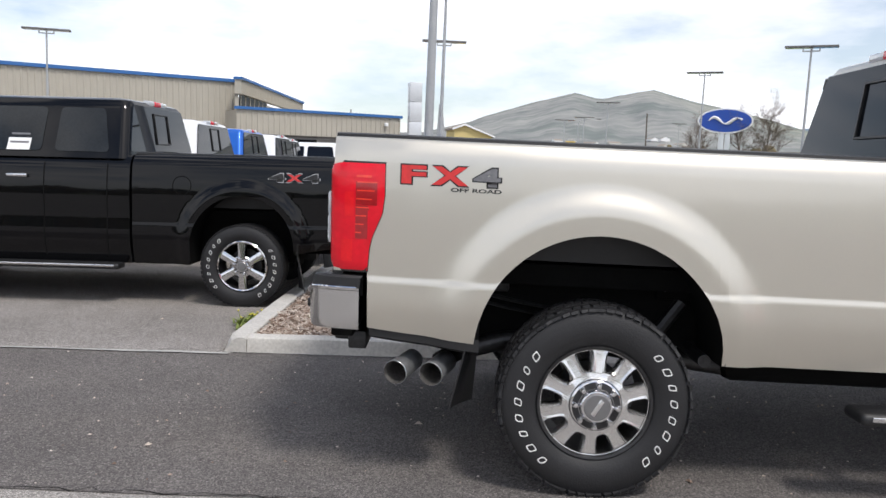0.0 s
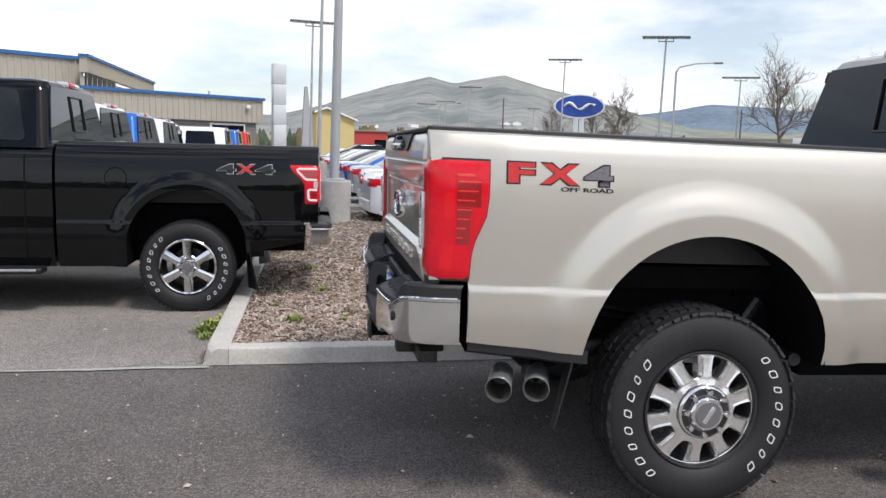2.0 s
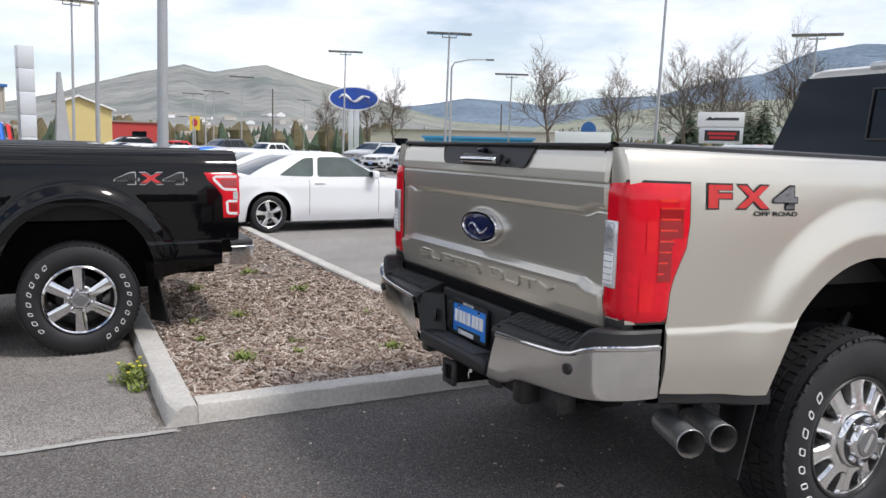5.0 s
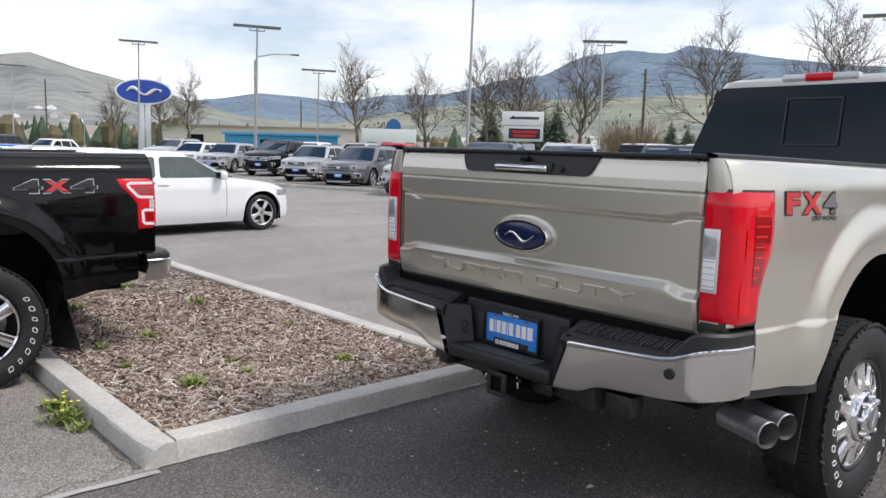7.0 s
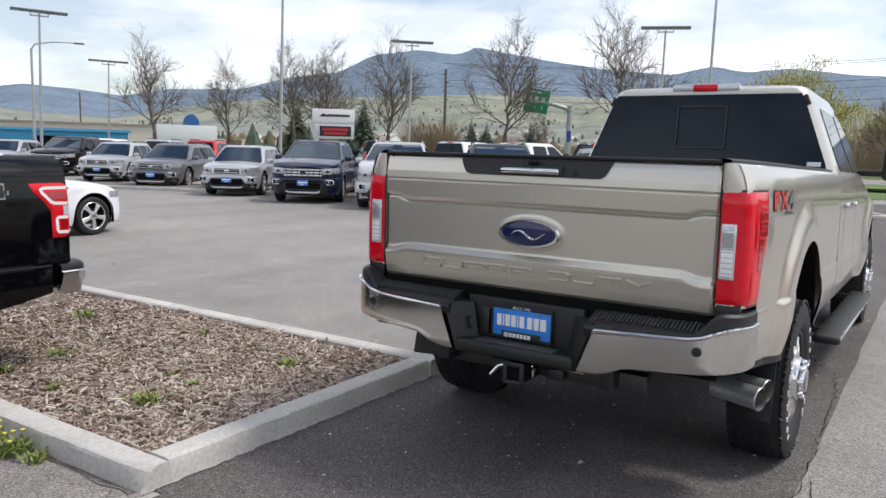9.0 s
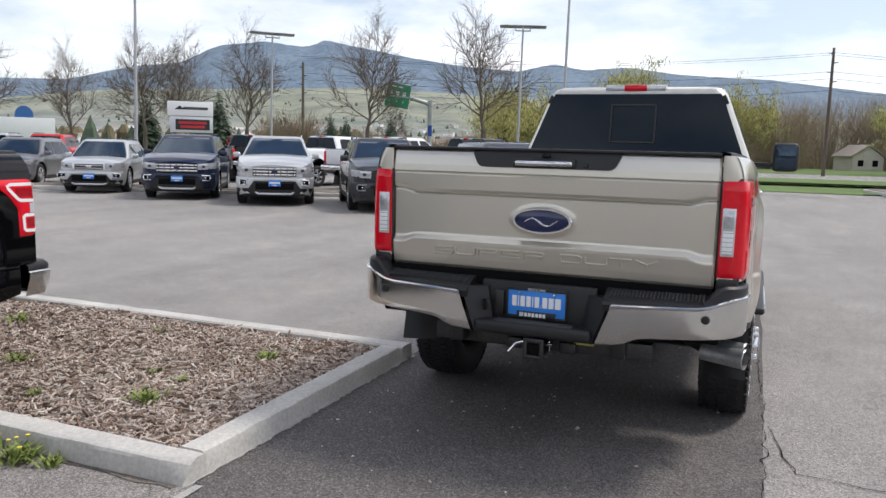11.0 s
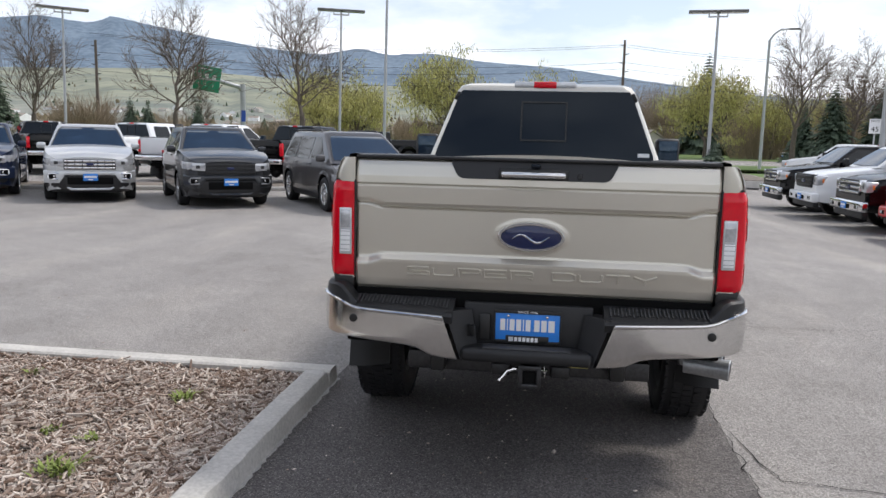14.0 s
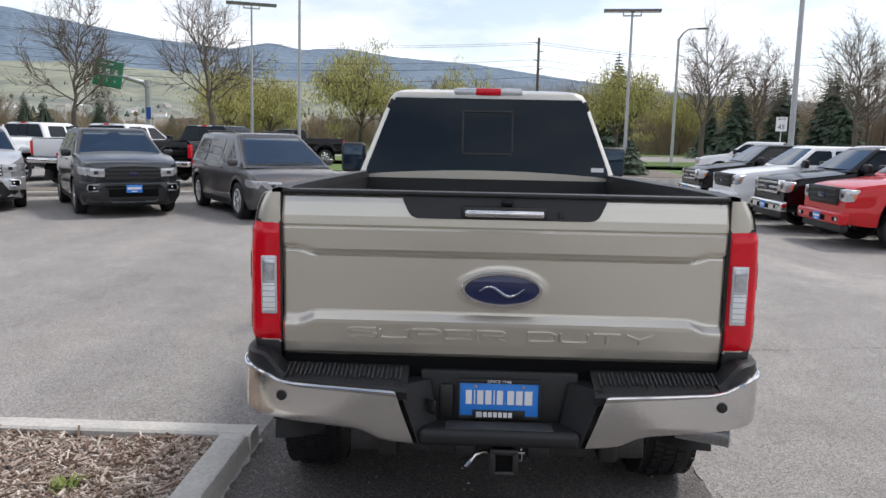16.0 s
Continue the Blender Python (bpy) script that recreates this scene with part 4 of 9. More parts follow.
    for k in range(v.get("slots", 0)):
        part("grille_divider", box((0.020, 0.018, gz1 - gz0 - 0.02), (L + 0.022, gw * ((k + 0.5) / v["slots"] - 0.5), (gz0 + gz1) / 2)), M_BLACKPLASTIC, g)
    part("badge", box((0.012, 0.15, 0.06), (L + 0.032, 0, (gz0 + gz1) / 2 + 0.01), bevel=0.005), M_OVALBLUE if v.get("oval", True) else M_CHROME, g)
    if v.get("tall_front"):
        tall_front(root, v, material)
        for ax in v["axles"]:
            for s in (-1, 1):
                wheel(root, (ax, s * (lerp(v["half"], ax) + v["flare"] - 0.135), v["R"]), v["wheel"], s, spin=ax * 40 + s * 15)
        part("rear_bumper", box((0.06, lerp(v["half"], 0) * 1.8, 0.2), (-0.012, 0, v["sill"] + 0.2), bevel=0.025, seg=3), M_BLACKPLASTIC, root)
        return root
    part("bumper", box((0.05, lerp(v["half"], L) * 1.75, 0.20), (L + 0.006, 0, v["sill"] + 0.19), bevel=0.02, seg=3), v.get("bump_mat", M_BLACKPLASTIC), root)
    part("skid_plate", box((0.05, gw * 1.1, 0.05), (L + 0.022, 0, v["sill"] + 0.12), bevel=0.02, seg=3), v.get("skid_mat", M_SILVER), root)
    for s in (1, -1):
        part("fog_light", box((0.03, 0.16, 0.07), (L + 0.02, s * (lerp(v["half"], L) * v["nose"] - 0.16), v["sill"] + 0.30), bevel=0.012), M_CLEARLENS, root)
    plate_at(root, (L + 0.042, 0, v["sill"] + v["plate"]), 180)
    part("rear_bumper", box((0.06, lerp(v["half"], 0) * 1.8, 0.2), (-0.012, 0, v["sill"] + 0.2), bevel=0.025, seg=3), v.get("bump_mat", M_BLACKPLASTIC), root)
    for ax in v["axles"]:
        for s in (-1, 1):
            wheel(root, (ax, s * (lerp(v["half"], ax) + v["flare"] - 0.135), v["R"]), v["wheel"], s, spin=ax * 40 + s * 15)
    return root


def spec(L, W, belt, roof, hood, rear_x, front_x, wheel_kind, axles, **kw):
    """Lines of a two-box car: L, W, belt height, roof height, bonnet height; cabin's rear (belt, roof) and front (belt, roof) x."""
    R = WHEEL_KINDS[wheel_kind][0]
    h = W / 2
    v = dict(L=L, sill=0.24, axles=axles, R=R, Ra=R + 0.06, az=R, ap=2.2, flare=0.015, flare_w=0.10, tuck=0.07, lean=0.05, crease=0.008, crease_z=belt - 0.14, crown=0.025,
             half=[(0, h * 0.80), (0.06, h * 0.9), (0.3, h * 0.965), (0.9, h), (L - 1.0, h), (L - 0.45, h * 0.96), (L - 0.15, h * 0.88), (L, h * 0.70)],
             bottom=[(0, 0.34), (0.4, 0.24), (L - 0.4, 0.24), (L, 0.32)],
             top=[(0, belt - 0.16), (0.05, belt - 0.06), (0.25, belt), (front_x[0] - 0.25, belt), (front_x[0] + 0.1, hood), (L - 0.45, hood - 0.08), (L - 0.15, hood - 0.14), (L - 0.04, hood - 0.22), (L, hood - 0.32)],
             cab=dict(belt=belt, roof=roof, rear=rear_x, front=front_x, w=(h * 0.93, h * 0.70)),
             windows=[], handles=[], seams=[], head=(hood - 0.24, 0.17, 0.34), headlen=0.42, nose=1.15, tail=(belt - 0.25, belt - 0.03), grille=(hood - 0.36, hood - 0.16, W * 0.45), bars=3, plate=0.30, wheel=wheel_kind)
    v.update(kw)
    return v


def pickup(name, label, m, v, material, group="", hero=False):
    """A pickup with an open bed: bed sides, liner, rails, cab, front, wheels. The tailgate's end is added apart for the two nearest."""
    root = thing(name, label, "pickup truck", m, group)
    L, bx, rail = v["L"], v["bed"], v["rail"]
    for s in (1, -1):
        cols = side_rows(v, 0.0, bx, *v.get("dense", (18, 20)))
        cols = [c + [(c[-1][0], c[-1][1] - 0.012, c[-1][2] + 0.007), (c[-1][0], c[-1][1] - 0.035, c[-1][2] + 0.01)] for c in cols]
        part("bed_side", loft([[(x, s * y, z) for x, y, z in c] for c in cols]), material, root, angle=40)
        rows = []
        for x in np.linspace(0.0, bx, 14):
            y, z = side_y(x, lerp(v["top"], x), v), lerp(v["top"], x)
            rows.append([(x, s * (y - 0.03), z + 0.004), (x, s * (y - 0.034), z + 0.022), (x, s * (y - 0.06), z + 0.028), (x, s * (y - 0.10), z + 0.022), (x, s * (y - 0.105), z - 0.02)])
        part("bed_rail", loft(rows), M_BLACKPLASTIC, root, "black plastic rail cap")
    wi = side_y(bx / 2, rail, v) - 0.10
    bm = bmesh.new()
    loft([[(x, -wi, rail - 0.01), (x, -wi + 0.03, rail - 0.5), (x, wi - 0.03, rail - 0.5), (x, wi, rail - 0.01)] for x in (0.03, bx)], bm=bm)
    bm.faces.new([bm.verts.new(p) for p in ((bx, -wi, rail - 0.02), (bx, wi, rail - 0.02), (bx, wi, rail - 0.5), (bx, -wi, rail - 0.5))])
    part("bed_liner", bm, M_BLACKPLASTIC, root)
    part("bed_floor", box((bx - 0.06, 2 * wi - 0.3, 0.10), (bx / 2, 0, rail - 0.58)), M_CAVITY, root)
    part("frame_rails", add_box(add_box(bmesh.new(), (L - 1.0, 0.09, 0.16), (L / 2, 0.42, v["sill"] + 0.10)), (L - 1.0, 0.09, 0.16), (L / 2, -0.42, v["sill"] + 0.10)), M_STEEL, root)
    v2 = dict(v)
    v2["x0"] = bx + 0.025
    lower_body(v2, root, material, "cab_body")
    wheel_wells(v, root)
    bm = tube([(v["axles"][0], -0.75, v["R"]), (v["axles"][0], 0.75, v["R"])], 0.06)
    b = bmesh.new()
    bmesh.ops.create_uvsphere(b, u_segments=14, v_segments=8, radius=0.17)
    bmesh.ops.translate(b, vec=(v["axles"][0], 0, v["R"]), verts=b.verts)
    merge(bm, b)
    part("rear_axle", bm, M_STEEL, root)
    cabin(v, root, v.get("roof_mat", material))
    c = v["cab"]
    for s in (1, -1):
        for w in v["windows"]:
            side_pane(v, w, s, root, material=v.get("side_glass"))
        hw = side_y(c["front"][0] - 0.3, c["belt"] - 0.02, v)
        tow = v.get("tow", False)
        sz = (0.12, 0.235, 0.28) if tow else (0.13, 0.22, 0.20)
        my = hw + (0.275 if tow else 0.16)
        mir = part("mirror", box(sz, (c["front"][0] - 0.32, s * my, c["belt"] + (0.10 if tow else 0.06)), bevel=0.04, seg=3), v.get("mirror_mat", M_BLACKPLASTIC), root)
        part("mirror_arm", box((0.06, my - hw, 0.05), (c["front"][0] - 0.30, s * (hw + (my - hw) / 2 - 0.04), c["belt"] + 0.02), bevel=0.015), M_BLACKPLASTIC, mir)
        part("mirror_glass", box((0.008, sz[1] - 0.05, sz[2] - 0.05), (c["front"][0] - 0.32 - sz[0] / 2 - 0.002, s * my, c["belt"] + (0.10 if tow else 0.06)), bevel=0.003), M_LIGHTGLASS, mir)
        for hx in v["handles"]:
            part("door_handle", box((0.20, 0.035, 0.035), (hx, s * (side_y(hx, v["handle_z"], v) + 0.02), v["handle_z"]), bevel=0.013, seg=3), v.get("handle_mat", M_CHROME), root)
        for sx in v["seams"]:
            rows = [[(sx + d, s * (side_y(sx, z, v) + 0.0016), z) for d in (-0.005, 0.005)] for z in np.linspace(v["sill"] + 0.06, c["belt"] - 0.02, 14)]
            part("door_seam", loft(rows), M_CAVITY, root)
        x0, x1 = v["board"]
        yb = side_y((x0 + x1) / 2, v["sill"] + 0.05, v)
        bd = part("running_board", box((x1 - x0, 0.17, 0.055), ((x0 + x1) / 2, s * (yb + 0.05), v["board_z"]), bevel=0.022, seg=3), M_BLACKPLASTIC, root)
        part("board_trim", box((x1 - x0 - 0.08, 0.012, 0.022), ((x0 + x1) / 2, s * (yb + 0.135), v["board_z"] + 0.008), bevel=0.004), v.get("board_mat", M_CHROME), bd)
        for bxp in (x0 + 0.3, x1 - 0.3):
            part("board_bracket", box((0.06, 0.2, 0.04), (bxp, s * (yb - 0.08), v["board_z"] + 0.01)), M_BLACKPLASTIC, bd)
        # headlight: a tall unit with a bracket-shaped running light
        h = lerp(v["half"], L)
        hl = part("headlight", box((0.30, 0.30, 0.25), (L - 0.135, s * (h - 0.125), v["nose_z"] - 0.075), bevel=0.035, seg=3), M_HEADLAMP, root, "clear headlight with an amber marker")
        part("amber_marker", box((0.05, 0.02, 0.10), (L - 0.16, s * (h + 0.020), v["nose_z"] - 0.08), bevel=0.008), M_AMBER, hl)
        part("lamp_eye", box((0.02, 0.12, 0.09), (L + 0.010, s * (h - 0.125), v["nose_z"] - 0.075), bevel=0.008), M_STEEL, hl)
        part("headlight_trim", box((0.22, 0.04, 0.27), (L - 0.06, s * (h - 0.265), v["nose_z"] - 0.06), bevel=0.015), v.get("bar_mat", M_CHROME), hl)
        part("fog_light", box((0.03, 0.09, 0.07), (L + 0.115, s * (h - 0.09), v["sill"] + 0.16), bevel=0.015), M_CLEARLENS, root)
        fx, fy, f1 = v["axles"][0] - v["Ra"], lerp(v["half"], v["axles"][0]), v["flap_z"] + 0.21
        rows = []
        fw = v.get("flap_w", 0.25)
        for t in np.linspace(0, 1, 6):
            row = [(fx + 0.03 - (0.035 + 0.07 * t) * (1 - (1 - u) ** 2) - 0.03 * t, s * (fy - fw + fw * u), f1 - v.get("flap_h", 0.46) * t) for u in np.linspace(0, 1, 6)]
            rows.append(row + [(x + 0.008, y, z) for x, y, z in row[::-1]])
        part("mud_flap", loft(rows, closed=True, cap=True), M_BLACKPLASTIC, root)
    end_pane(v, "front", 0.10, 0.90, c["w"][0] - 0.07, c["w"][1] - 0.05, root, "windscreen", M_LIGHTGLASS)
    rw = end_pane(v, "rear", v["rw"][0], v["rw"][1], v["rw"][2], v["rw"][3], root, "rear_window", r=0.03, bow=0.0)
    rx = c["rear"][0] + (c["rear"][1] - c["rear"][0]) * 0.5
    zr = c["belt"] + (c["roof"] - c["belt"]) * 0.5
    tilt = math.atan2(c["rear"][1] - c["rear"][0], c["roof"] - c["belt"])
    fr = bmesh.new()
    for yy, zz, sy, sz in ((0, 0.155, 0.37, 0.012), (0, -0.155, 0.37, 0.012), (0.18, 0, 0.012, 0.31), (-0.18, 0, 0.012, 0.31)):
        add_box(fr, (0.014, sy, sz), (0, yy, zz))
    bmesh.ops.transform(fr, matrix=Matrix.Translation((rx - 0.012, 0, zr)) @ Matrix.Rotation(tilt, 4, 'Y'), verts=fr.verts)
    part("sliding_window_frame", fr, M_DECALBLACK, rw)
    st = part("high_stop_light", box((0.06, 0.50, 0.052), (c["rear"][1] + 0.030, 0, c["roof"] - 0.014), bevel=0.014), M_CLEARLENS, root, "clear and red high stop light")
    part("stop_lens", box((0.066, 0.19, 0.054), (c["rear"][1] + 0.028, 0, c["roof"] - 0.014), bevel=0.014), M_REDLENS, st)
    # front end
    g = part("grille", box((0.10, 2 * h - 0.56, 0.36), (L - 0.01, 0, v["nose_z"] - 0.10), bevel=0.03, seg=3), M_BLACKPLASTIC, root)
    for k in (-1, 0, 1):
        part("grille_bar", box((0.03, 2 * h - 0.60, 0.055), (L + 0.045, 0, v["nose_z"] - 0.10 + 0.11 * k), bevel=0.015), v.get("bar_mat", M_CHROME), g)
    part("badge", box((0.02, 0.26, 0.10), (L + 0.06, 0, v["nose_z"] - 0.10), bevel=0.009), M_OVALBLUE, g)
    fb = part("front_bumper", box((0.20, 2 * h + 0.16, 0.25), (L + 0.02, 0, v["sill"] + 0.17), bevel=0.06, seg=4), v.get("bump_mat", M_CHROME), root)
    part("bumper_intake", box((0.02, 0.72, 0.11), (L + 0.115, 0, v["sill"] + 0.15), bevel=0.015), M_CAVITY, fb)
    for s in (1, -1):
        part("fog_recess", box((0.03, 0.26, 0.11), (L + 0.107, s * (h - 0.14), v["sill"] + 0.16), bevel=0.02), M_CAVITY, fb)
    part("front_valance", box((0.16, 2 * h - 0.05, 0.16), (L - 0.04, 0, v["sill"] - 0.02), bevel=0.04), M_BLACKPLASTIC, root)
    plate_at(root, (L + 0.13, 0, v["sill"] + 0.16), 180)
    for ax in v["axles"]:
        for s in (-1, 1):
            wheel(root, (ax, s * v["track"], v["R"]), v["wheel"], s, spin=v.get("spin", 0))
    return root


def plain_rear(root, v, material):
    """Tailgate, lamps and bumper of the pickups that stand further off."""
    w, rail = lerp(v["half"], 0), v["rail"]
    zl = v["gate_z"]
    part("tailgate", box((0.06, 2 * w - 0.22, rail - zl), (0.0, 0, (rail + zl) / 2), bevel=0.02, seg=3), material, root)
    part("rear_bumper", box((0.20, 2 * w, 0.17), (-0.10, 0, zl - 0.10), bevel=0.04, seg=3), M_CHROME, root)
    part("step_pad", box((0.16, 2 * w - 0.2, 0.02), (-0.09, 0, zl - 0.01), bevel=0.006), M_BLACKPLASTIC, root)
    for s in (1, -1):
        part("tail_light", box((0.10, 0.12, 0.40), (0.025, s * (w - 0.05), rail - 0.27), bevel=0.03, seg=3), M_REDLENS, root, "red tail light")


def pickup_spec(L=5.9, W=2.03, rail=1.44, roof=1.94, bed=2.18, axles=(1.11, 4.79), wheel_kind="pickup", **kw):
    R = WHEEL_KINDS[wheel_kind][0]
    h = W / 2
    belt = rail - 0.01
    v = dict(L=L, under_in=0.5, under_z=0.16, bed=bed, rail=rail, sill=0.42, axles=axles, R=R, Ra=0.50, az=0.58, ap=2.0, flare=0.035, flare_w=0.16, tuck=0.06, lean=0.03, shoulder=0.035, crease=0.0, crease_z=0.80, step=0.012, crown=0.05,
             half=[(0, h * 0.935), (0.25, h * 0.955), (bed, h * 0.965), (L - 1.2, h * 0.965), (L - 0.3, h * 0.93), (L, h * 0.88)],
             bottom=[(0, 0.60), (0.55, 0.52), (1.6, 0.40), (L - 1.6, 0.40), (L - 0.4, 0.45), (L, 0.5)],
             top=[(0, rail), (bed, rail), (bed + 0.03, belt), (L - 1.75, belt), (L - 1.35, belt - 0.07), (L - 0.9, belt - 0.13), (L - 0.35, belt - 0.20), (L - 0.12, belt - 0.26), (L, belt - 0.36)],
             cab=dict(belt=belt, roof=roof, rear=(bed + 0.05, bed + 0.12), front=(L - 1.38, L - 2.1), w=(h * 0.92, h * 0.68)),
             windows=[], handles=[], handle_z=rail - 0.22, seams=[], board=(bed + 0.1, L - 1.75), board_z=0.38, nose_z=belt - 0.32, flap_z=0.42, rw=(0.12, 0.90, h * 0.84, h * 0.64), gate_z=0.90, wheel=wheel_kind, track=h - 0.14)
    b, r = belt, roof
    x0, x1 = bed + 0.35, L - 1.6
    xm = (x0 + x1) / 2 - 0.05
    v["windows"] = [[(x0 - 0.02, b + 0.03), (xm - 0.05, b + 0.03), (xm - 0.05, r - 0.11), (x0 + 0.05, r - 0.11)],
                    [(xm + 0.05, b + 0.03), (x1 - 0.02, b + 0.03), (x1 - 0.48, r - 0.11), (xm + 0.05, r - 0.11)]]
    v["handles"] = [xm - 0.22, x0 - 0.18 + 0.15]
    v["seams"] = [bed + 0.3, xm, L - 1.66]
    v.update(kw)
    return v


def corner_lamp(root, v, s, z0, z1, reach, inner, name="tail_light", label="red wrap-round tail light", off=0.010, material=None, rear=0.018):
    """A tail light round the rear corner; reach: how far it runs forward at each height."""
    rows = []
    for k in range(25):
        z = z0 + (z1 - z0) * k / 24
        e = min(1.0, min(k, 24 - k) / 1.5)
        xr = lerp(reach, z)
        ye = side_y(0.02, z, v) + off * e
        path = [(0.0, inner), (-rear * 0.78 * e, inner + 0.006), (-rear * e, inner + 0.03), (-rear * e, ye - 0.055), (-rear * 0.72 * e, ye - 0.028), (0.0, ye - 0.010), (0.022, ye - 0.001)]
        for t in np.linspace(0.12, 1, 8):
            x = 0.022 + (xr - 0.022) * t
            path.append((x, side_y(x, z, v) + off * e * (1 if t < 0.97 else 0.2)))
        rows.append([(x, s * y, z) for x, y in path])
    return part(name, loft(rows), material or M_REDLENS, root, label, angle=50)


def side_strip(root, v, s, name, material, x0, x1, z0, z1, off, label="", n=5, nz=6):
    """A strip lying on the vehicle's side."""
    rows = [[(x, s * (side_y(x, z, v) + off), z) for z in np.linspace(z0, z1, nz)] for x in np.linspace(x0, x1, n)]
    return part(name, loft(rows), material, root, label)


def side_text(root, v, s, body, cx, cz, width, height, material, off, name, bold=0.0, shear=0.0, label=""):
    """Flat lettering laid on the vehicle's side."""
    ob = text_mesh(body, 1.0, 0.0, name, material, root, Matrix(), label, bold, None, shear)
    me = ob.data
    co = np.empty(len(me.vertices) * 3)
    me.vertices.foreach_get("co", co)
    co = co.reshape(-1, 3)
    lo, hi = co.min(0), co.max(0)
    u = (co[:, 0] - (lo[0] + hi[0]) / 2) * width / (hi[0] - lo[0])
    w = (co[:, 1] - (lo[1] + hi[1]) / 2) * height / (hi[1] - lo[1])
    for i in range(len(co)):
        x, z = cx - s * u[i], cz + w[i]
        co[i] = (x, s * (side_y(x, z, v) + off), z)
    me.vertices.foreach_set("co", co.ravel())
    return ob


def rear_panel(fx, y0, y1, z0, z1, ny, nz, knots=()):
    """A panel facing -x, with depth fx(y, z), closed at the back."""
    zs = sorted(set([round(float(z), 4) for z in np.linspace(z0, z1, nz)] + [z for z in knots if z0 < z < z1]))
    rows = [[(fx(y, z), y, z) for y in np.linspace(y0, y1, ny)] for z in zs]
    bm = loft(rows)
    edge = rows[0] + [r[-1] for r in rows[1:]] + rows[-1][-2::-1] + [r[0] for r in rows[-2:0:-1]]
    loft([edge, [(0.06, y, z) for _, y, z in edge]], closed=True, bm=bm)
    return bm


GATE = [(0.90, 0.010), (0.915, -0.004), (0.95, -0.012), (1.03, -0.022), (1.044, -0.022), (1.068, 0.003), (1.08, 0.005), (1.284, 0.005), (1.294, 0.013), (1.301, -0.005), (1.315, -0.012), (1.39, -0.014), (1.399, -0.007), (1.408, -0.016), (1.44, -0.014), (1.49, -0.004), (1.51, 0.004), (1.524, 0.022)]


def gate_x(y, z):
    # the sunk field grows taller towards its ends
    f = (1 - smooth(0.78, 0.70, abs(y))) * smooth(0.96, 1.02, z) * smooth(1.37, 1.33, z)
    x = lerp(GATE, z + 0.020 * f * (1 if z < 1.2 else -1))
    e = min(0.835 - abs(y), 0.012) / 0.012
    edge = 0.012 * (1 - e) ** 2
    # raised boss round the badge
    r = math.hypot(y / 0.172, (z - 1.175) / 0.083)
    return x + edge - 0.003 * smooth(1.02, 0.94, r)


# strokes of the wide square letters on the tailgate, in a unit cell
STROKES = {
    "S": [[(1, 1), (0.12, 1), (0, 0.85), (0, 0.62), (0.12, 0.5), (0.88, 0.5), (1, 0.38), (1, 0.15), (0.88, 0), (0, 0)]],
    "U": [[(0, 1), (0, 0.2), (0.14, 0), (0.86, 0), (1, 0.2), (1, 1)]],
    "P": [[(0, 0), (0, 1), (0.88, 1), (1, 0.86), (1, 0.58), (0.88, 0.44), (0.2, 0.44)]],
    "E": [[(1, 1), (0, 1), (0, 0), (1, 0)], [(0.15, 0.5), (0.9, 0.5)]],
    "R": [[(0, 0), (0, 1), (0.88, 1), (1, 0.86), (1, 0.6), (0.88, 0.47), (0.2, 0.47)], [(0.55, 0.44), (1, 0)]],
    "D": [[(0, 0), (0, 1), (0.82, 1), (1, 0.8), (1, 0.2), (0.82, 0), (0, 0)]],
    "T": [[(0, 1), (1, 1)], [(0.5, 0.9), (0.5, 0)]],
    "Y": [[(0, 1), (0.5, 0.5), (0.5, 0)], [(1, 1), (0.55, 0.52)]],
}


